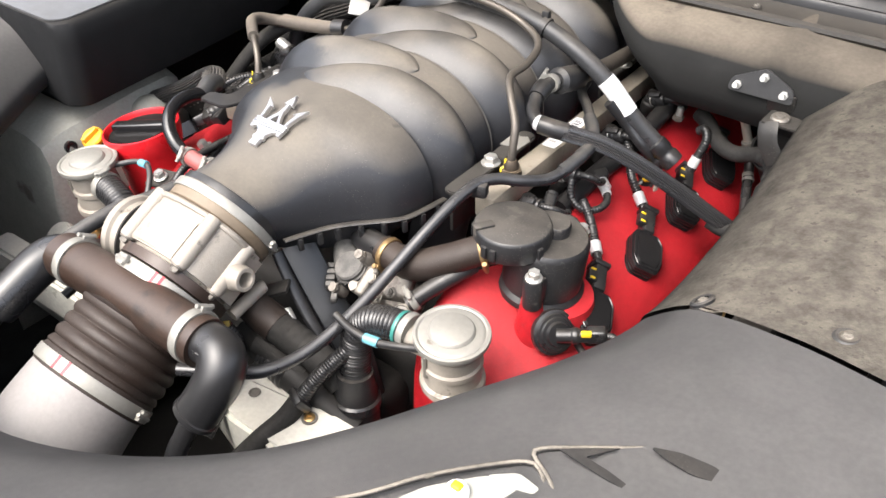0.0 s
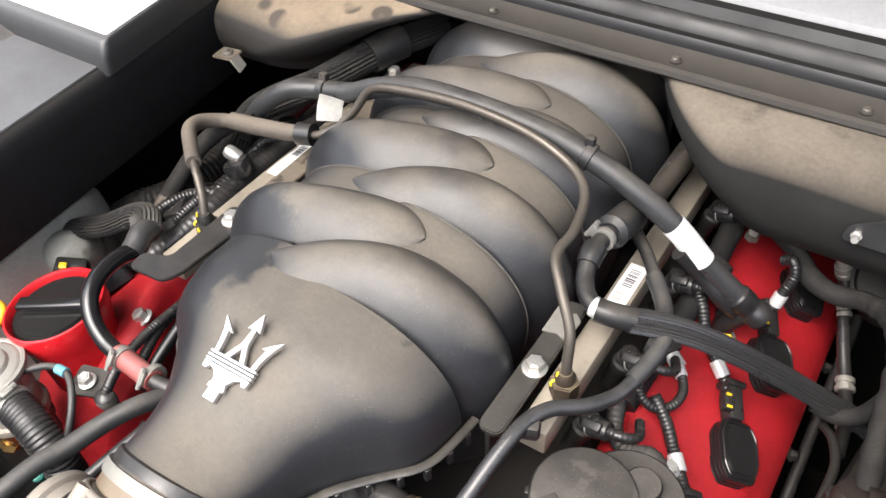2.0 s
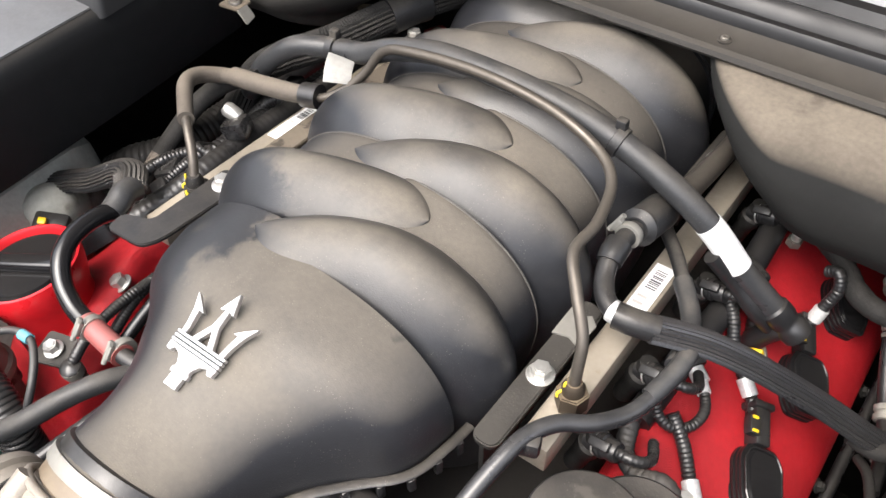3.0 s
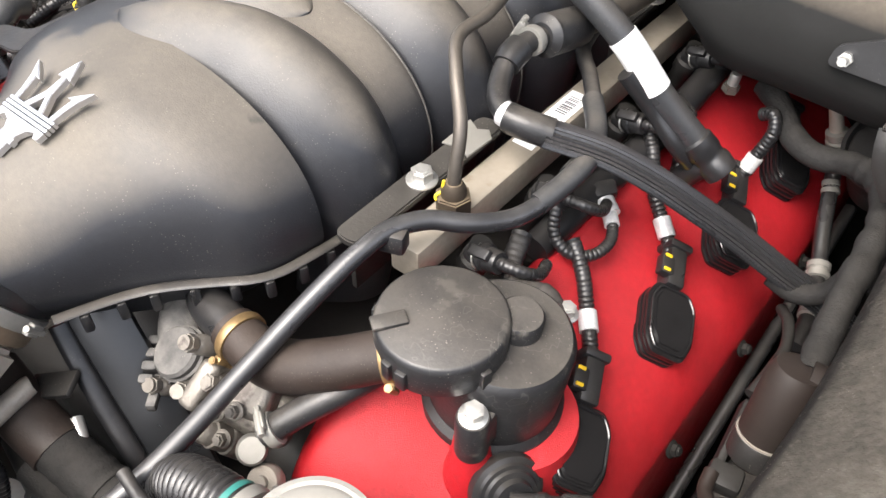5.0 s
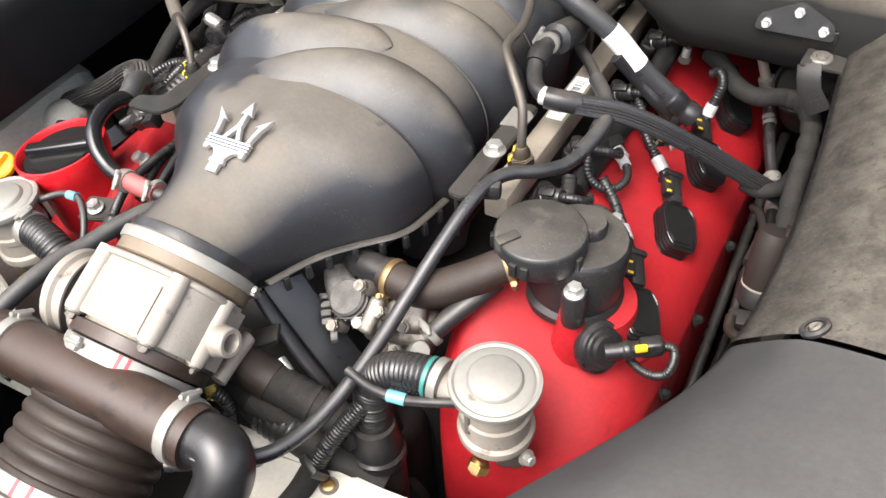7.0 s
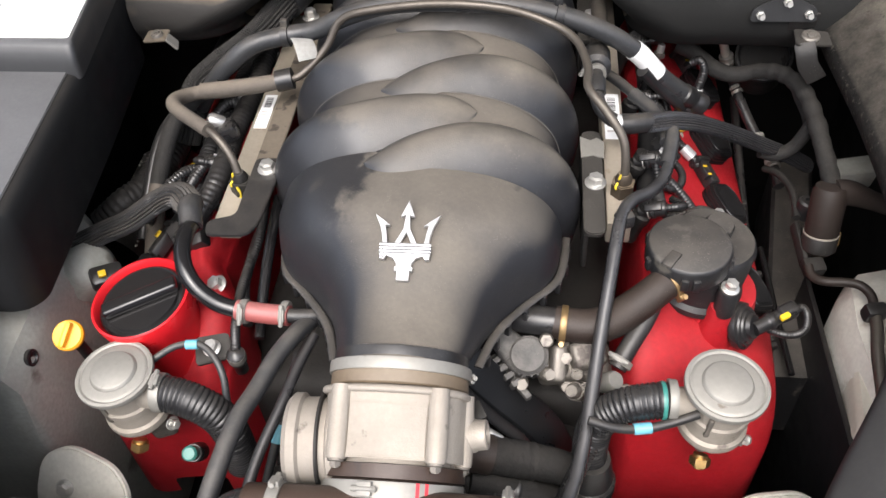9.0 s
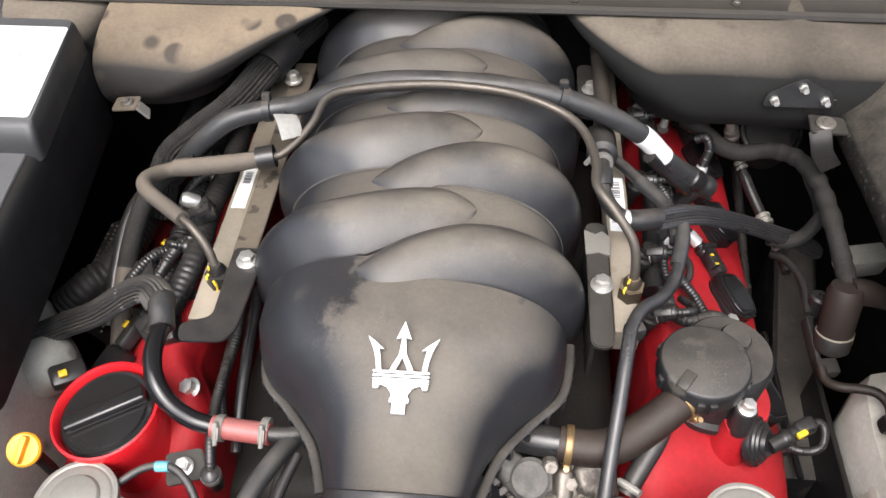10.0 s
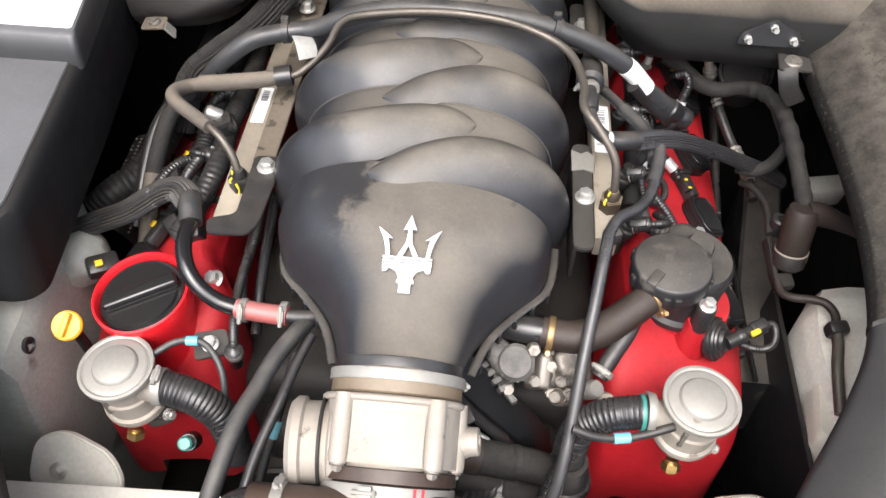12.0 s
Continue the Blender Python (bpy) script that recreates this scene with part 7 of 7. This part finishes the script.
# ---- seam flange of the manifold, with its snap clips ----
SEAMLINE = [(0.054, -0.192, 0.776), (0.060, -0.172, 0.774), (0.067, -0.155, 0.773), (0.077, -0.14, 0.773), (0.096, -0.118, 0.772), (0.109, -0.105, 0.772), (0.1165, -0.09, 0.771), (0.1205, -0.066, 0.770), (0.122, -0.045, 0.768)]
for s in (-1, 1):
    part("seam_flange", tube([(s * (x + 0.002), y, z) for x, y, z in SEAMLINE], 0.0036, seg=12, flat=0.32), M_BLACK_DUSTY, manifold)
    line = spline([(s * (x + 0.004), y, z - 0.008) for x, y, z in SEAMLINE], 0.006)
    for p in line[2:-2:3]:
        part("snap_clip", block((0.005, 0.0055, 0.013), pose(*p, 0, 0, -s * 25), 0.0015), M_BLACK, manifold)

# ---- emblem: a plain three-pronged badge ----
badge = bmesh.new()
O = Vector((0.0, -0.135, 0.8510))
yaxis = Vector((0, 0.060, 0.0215)).normalized()
zaxis = Vector((1, 0, 0)).cross(yaxis).normalized()
BADGE = Matrix(((1, yaxis.x, zaxis.x, O.x), (0, yaxis.y, zaxis.y, O.y), (0, yaxis.z, zaxis.z, O.z), (0, 0, 0, 1)))
side = [(0.0138, -0.002), (0.0172, -0.002), (0.0182, 0.005), (0.0203, 0.0125), (0.0248, 0.0220), (0.0182, 0.0172), (0.0128, 0.0128), (0.0164, 0.0132), (0.0150, 0.006)]
mid = [(-0.0085, -0.002), (-0.0025, 0.010), (-0.0014, 0.0215), (-0.0052, 0.0205), (0.0, 0.0335), (0.0052, 0.0205), (0.0014, 0.0215), (0.0025, 0.010), (0.0085, -0.002), (0.0045, -0.002), (0.0, 0.0075), (-0.0045, -0.002)]
low = [(-0.019, -0.0095), (-0.0185, -0.014), (-0.0155, -0.0145), (-0.0135, -0.0115), (-0.0085, -0.0135), (-0.0055, -0.018), (-0.0055, -0.0205), (-0.0065, -0.0205), (-0.0065, -0.0235), (-0.0045, -0.0235), (-0.0045, -0.031),
       (0.0045, -0.031), (0.0045, -0.0235), (0.0065, -0.0235), (0.0065, -0.0205), (0.0055, -0.0205), (0.0055, -0.018), (0.0085, -0.0135), (0.0135, -0.0115), (0.0155, -0.0145), (0.0185, -0.014), (0.019, -0.0095)]
plate(low, 0.0042, BADGE, 0.0005, badge)
for k in range(3):
    block((0.039, 0.0022, 0.0044), BADGE @ pose(0, -0.0026 - 0.0026 * k, 0.0021), 0.0006, 2, badge)
emblem = part("emblem", badge, M_EMBLEM, manifold, "bright silver three-pronged emblem", smooth=False)
for outline in (side, [(-x, y) for x, y in side][::-1], mid):
    part("prong", plate(outline, 0.0042, BADGE, 0.0005), M_EMBLEM, emblem, smooth=False)

# ---- slots and headlamp opening in the front trim ----
t = thing("trim_opening", (0.39, -0.35, 0.858), "grey trim opening over pale body metal", "trim opening")
m = Matrix.Translation((0, 0, 0.8595))
part("body_metal", plate(rounded([(0.352, -0.386), (0.36, -0.37), (0.378, -0.349), (0.392, -0.337), (0.403, -0.336), (0.417, -0.341), (0.428, -0.359), (0.365, -0.405)], 0.004), 0.002, m, 0.0004), M_BODY_GREY, t, "pale painted body metal")
part("slot", plate(rounded([(0.382, -0.346), (0.395, -0.335), (0.409, -0.337), (0.408, -0.342), (0.395, -0.345)], 0.003), 0.001, Matrix.Translation((0, 0, 0.862)), 0.0002), M_BODY_GREY, t)
part("slot", plate(rounded([(0.405, -0.312), (0.416, -0.303), (0.431, -0.292), (0.419, -0.308), (0.433, -0.309), (0.451, -0.312), (0.446, -0.315), (0.427, -0.314)], 0.001), 0.001, Matrix.Translation((0, 0, 0.866)), 0.0002), M_BLACK, t)
part("slot", plate(rounded([(0.444, -0.285), (0.459, -0.279), (0.476, -0.277), (0.492, -0.281), (0.484, -0.286), (0.468, -0.289), (0.455, -0.288)], 0.003), 0.001, Matrix.Translation((0, 0, 0.870)), 0.0002), M_BLACK, t)
part("rim", tube([(0.319, -0.408, 0.856), (0.336, -0.391, 0.858), (0.356, -0.364, 0.860), (0.377, -0.341, 0.861), (0.393, -0.326, 0.861), (0.402, -0.326, 0.861), (0.417, -0.341, 0.861)], 0.0016, seg=10), M_TRIM_DUSTY, t)
part("rim", tube([(0.421, -0.338, 0.862), (0.408, -0.328, 0.862), (0.393, -0.317, 0.861), (0.411, -0.302, 0.862), (0.429, -0.29, 0.863), (0.45, -0.277, 0.865), (0.468, -0.272, 0.866), (0.484, -0.274, 0.867), (0.496, -0.282, 0.867)], 0.0016, seg=10), M_TRIM_DUSTY, t)
k = part("fastener", lathe([(0.0065, 0.0), (0.0065, 0.004), (0.005, 0.006), (0.0, 0.0065)], Matrix.Translation((0.376, -0.364, 0.861)), 20), M_LABEL, t, "white plastic fastener")
part("fastener_pin", block((0.006, 0.005, 0.003), pose(0.376, -0.364, 0.868), 0.001), M_ORANGE, k, "orange pin")

# ---- connectors at the rear of the cam cover ----
t = thing("hose_connector", (0.235, 0.16, 0.72), "black round connector with a yellow lock and metal ring", "connector")
m = frame_along((0.236, 0.163, 0.712), (-0.35, -0.35, 0.85))
part("ring", lathe([(0.015, -0.004), (0.0175, -0.003), (0.0175, 0.001), (0.015, 0.002), (0.0135, 0.0)], m, 32), M_ALU, t, "dull metal ring")
part("barrel", lathe([(0.014, -0.01), (0.0142, 0.004), (0.0125, 0.006), (0.0125, 0.016), (0.0105, 0.018), (0.0, 0.018)], m, 28), M_BLACK, t)
part("spout", tube([(0.236, 0.162, 0.724), (0.244, 0.163, 0.742), (0.254, 0.163, 0.756), (0.262, 0.165, 0.757)], 0.0085, seg=16), M_BLACK, t)
part("lock", block((0.010, 0.005, 0.006), frame_along((0.246, 0.150, 0.735), (-0.35, -0.5, 0.8), 40), 0.0015), M_YELLOW, t, "yellow lock tab")
for at, d, n in (((0.229, 0.254, 0.755), (0.1, 0.0, 1), "cover_stud"),):
    t = thing(n, at, "bright steel stud at the rear of the cam cover", "stud")
    part("shank", lathe([(0.0042, 0.0), (0.0042, 0.014), (0.0035, 0.0155), (0.0, 0.0155)], frame_along(at, d), 16), M_STEEL, t)
    part("nut", hexagon(0.0065, 0.006, frame_along(at, d)), M_ALU_DULL, t)
t = thing("rear_duct", (0.34, 0.27, 0.74), "dark round duct end under the insulation pad", "duct")
part("rim", lathe([(0.028, -0.004), (0.031, -0.003), (0.031, 0.003), (0.028, 0.004), (0.026, 0.0)], frame_along((0.345, 0.262, 0.752), (-0.1, -0.5, 0.8)), 36), M_BLACK, t)
part("wall", lathe([(0.027, -0.05), (0.0275, 0.0), (0.025, 0.0), (0.025, -0.045), (0.0, -0.045)], frame_along((0.345, 0.262, 0.752), (-0.1, -0.5, 0.8)), 32), M_DARK, t)

# ---- further looms beside the rails ----
t = thing("wiring_harness", (-0.26, 0.15, 0.74), "bundle of black looms over the cam cover", "harness", group="harnesses")
part("trunk", tube([(-0.225, 0.33, 0.765), (-0.232, 0.27, 0.760), (-0.236, 0.20, 0.752), (-0.240, 0.13, 0.750), (-0.243, 0.06, 0.744), (-0.246, 0.02, 0.735)], 0.0105, seg=16, ripple=0.0008, pitch=0.005), M_SEAL, t)
part("trunk", tube([(-0.285, 0.33, 0.735), (-0.290, 0.25, 0.732), (-0.297, 0.17, 0.725), (-0.300, 0.09, 0.72), (-0.303, 0.02, 0.71)], 0.0125, seg=16), M_SEAL, t)
part("branch", tube([(-0.243, 0.06, 0.746), (-0.258, 0.045, 0.752), (-0.272, 0.02, 0.748), (-0.282, -0.01, 0.735)], 0.0055, seg=12, ripple=0.0008, pitch=0.0036), M_BLACK, t)
part("plug", block((0.022, 0.03, 0.018), pose(-0.262, 0.03, 0.742, 10, -20, 20), 0.004), M_BLACK, t)
part("plug", block((0.020, 0.03, 0.018), pose(-0.238, 0.165, 0.762, 0, -15, 10), 0.004), M_BLACK, t)
t = thing("wiring_harness", (0.225, 0.2, 0.74), "bundle of black looms behind the fuel rail", "harness", group="harnesses")
part("trunk", tube([(0.205, 0.33, 0.762), (0.210, 0.27, 0.760), (0.212, 0.21, 0.756), (0.211, 0.15, 0.752), (0.207, 0.10, 0.748), (0.203, 0.04, 0.74)], 0.0105, seg=16), M_SEAL, t)
part("branch", tube([(0.211, 0.20, 0.760), (0.222, 0.19, 0.757), (0.232, 0.178, 0.742), (0.236, 0.168, 0.726)], 0.0055, seg=12, ripple=0.0008, pitch=0.0036), M_BLACK, t)
part("plug", block((0.024, 0.026, 0.020), pose(0.216, 0.185, 0.766, 0, 20, -15), 0.005, 3), M_BLACK, t)
part("plug", lathe([(0.013, -0.012), (0.014, -0.008), (0.014, 0.006), (0.011, 0.010), (0.0, 0.010)], frame_along((0.206, 0.265, 0.765), (-0.2, -0.6, 0.8)), 24), M_BLACK, t)

# ---- small fittings low in the bay ----
for x, y, z, mat in ((0.134, -0.258, 0.655, M_BRASS),):
    s = thing("body_screw", (x, y, z), "small screw in the pale crossmember", "screw", group="body screws")
    part("head", lathe([(0.0052, -0.001), (0.0052, 0.0012), (0.004, 0.002), (0.002, 0.002), (0.0015, 0.0008), (0.0, 0.0008)], Matrix.Translation((x, y, z)), 18), mat, s)
    part("washer", lathe([(0.0075, -0.001), (0.0075, 0.0004), (0.0055, 0.0006)], Matrix.Translation((x, y, z)), 20), M_ALU_DULL, s)
for at in ((-0.191, -0.222, 0.672),):
    s = thing("hose_coupling", at, "small teal and black hose coupling", "coupling", group="hose couplings")
    part("collar", lathe([(0.0062, -0.008), (0.0066, -0.006), (0.0066, 0.004), (0.005, 0.006), (0.0, 0.006)], frame_along(at, (0.1, -0.5, 0.8)), 20), M_TEAL, s, "teal collar")
    part("stem", lathe([(0.0085, -0.030), (0.0085, -0.012), (0.0075, -0.008), (0.0, -0.008)], frame_along(at, (0.1, -0.5, 0.8)), 20), M_BLACK, s)
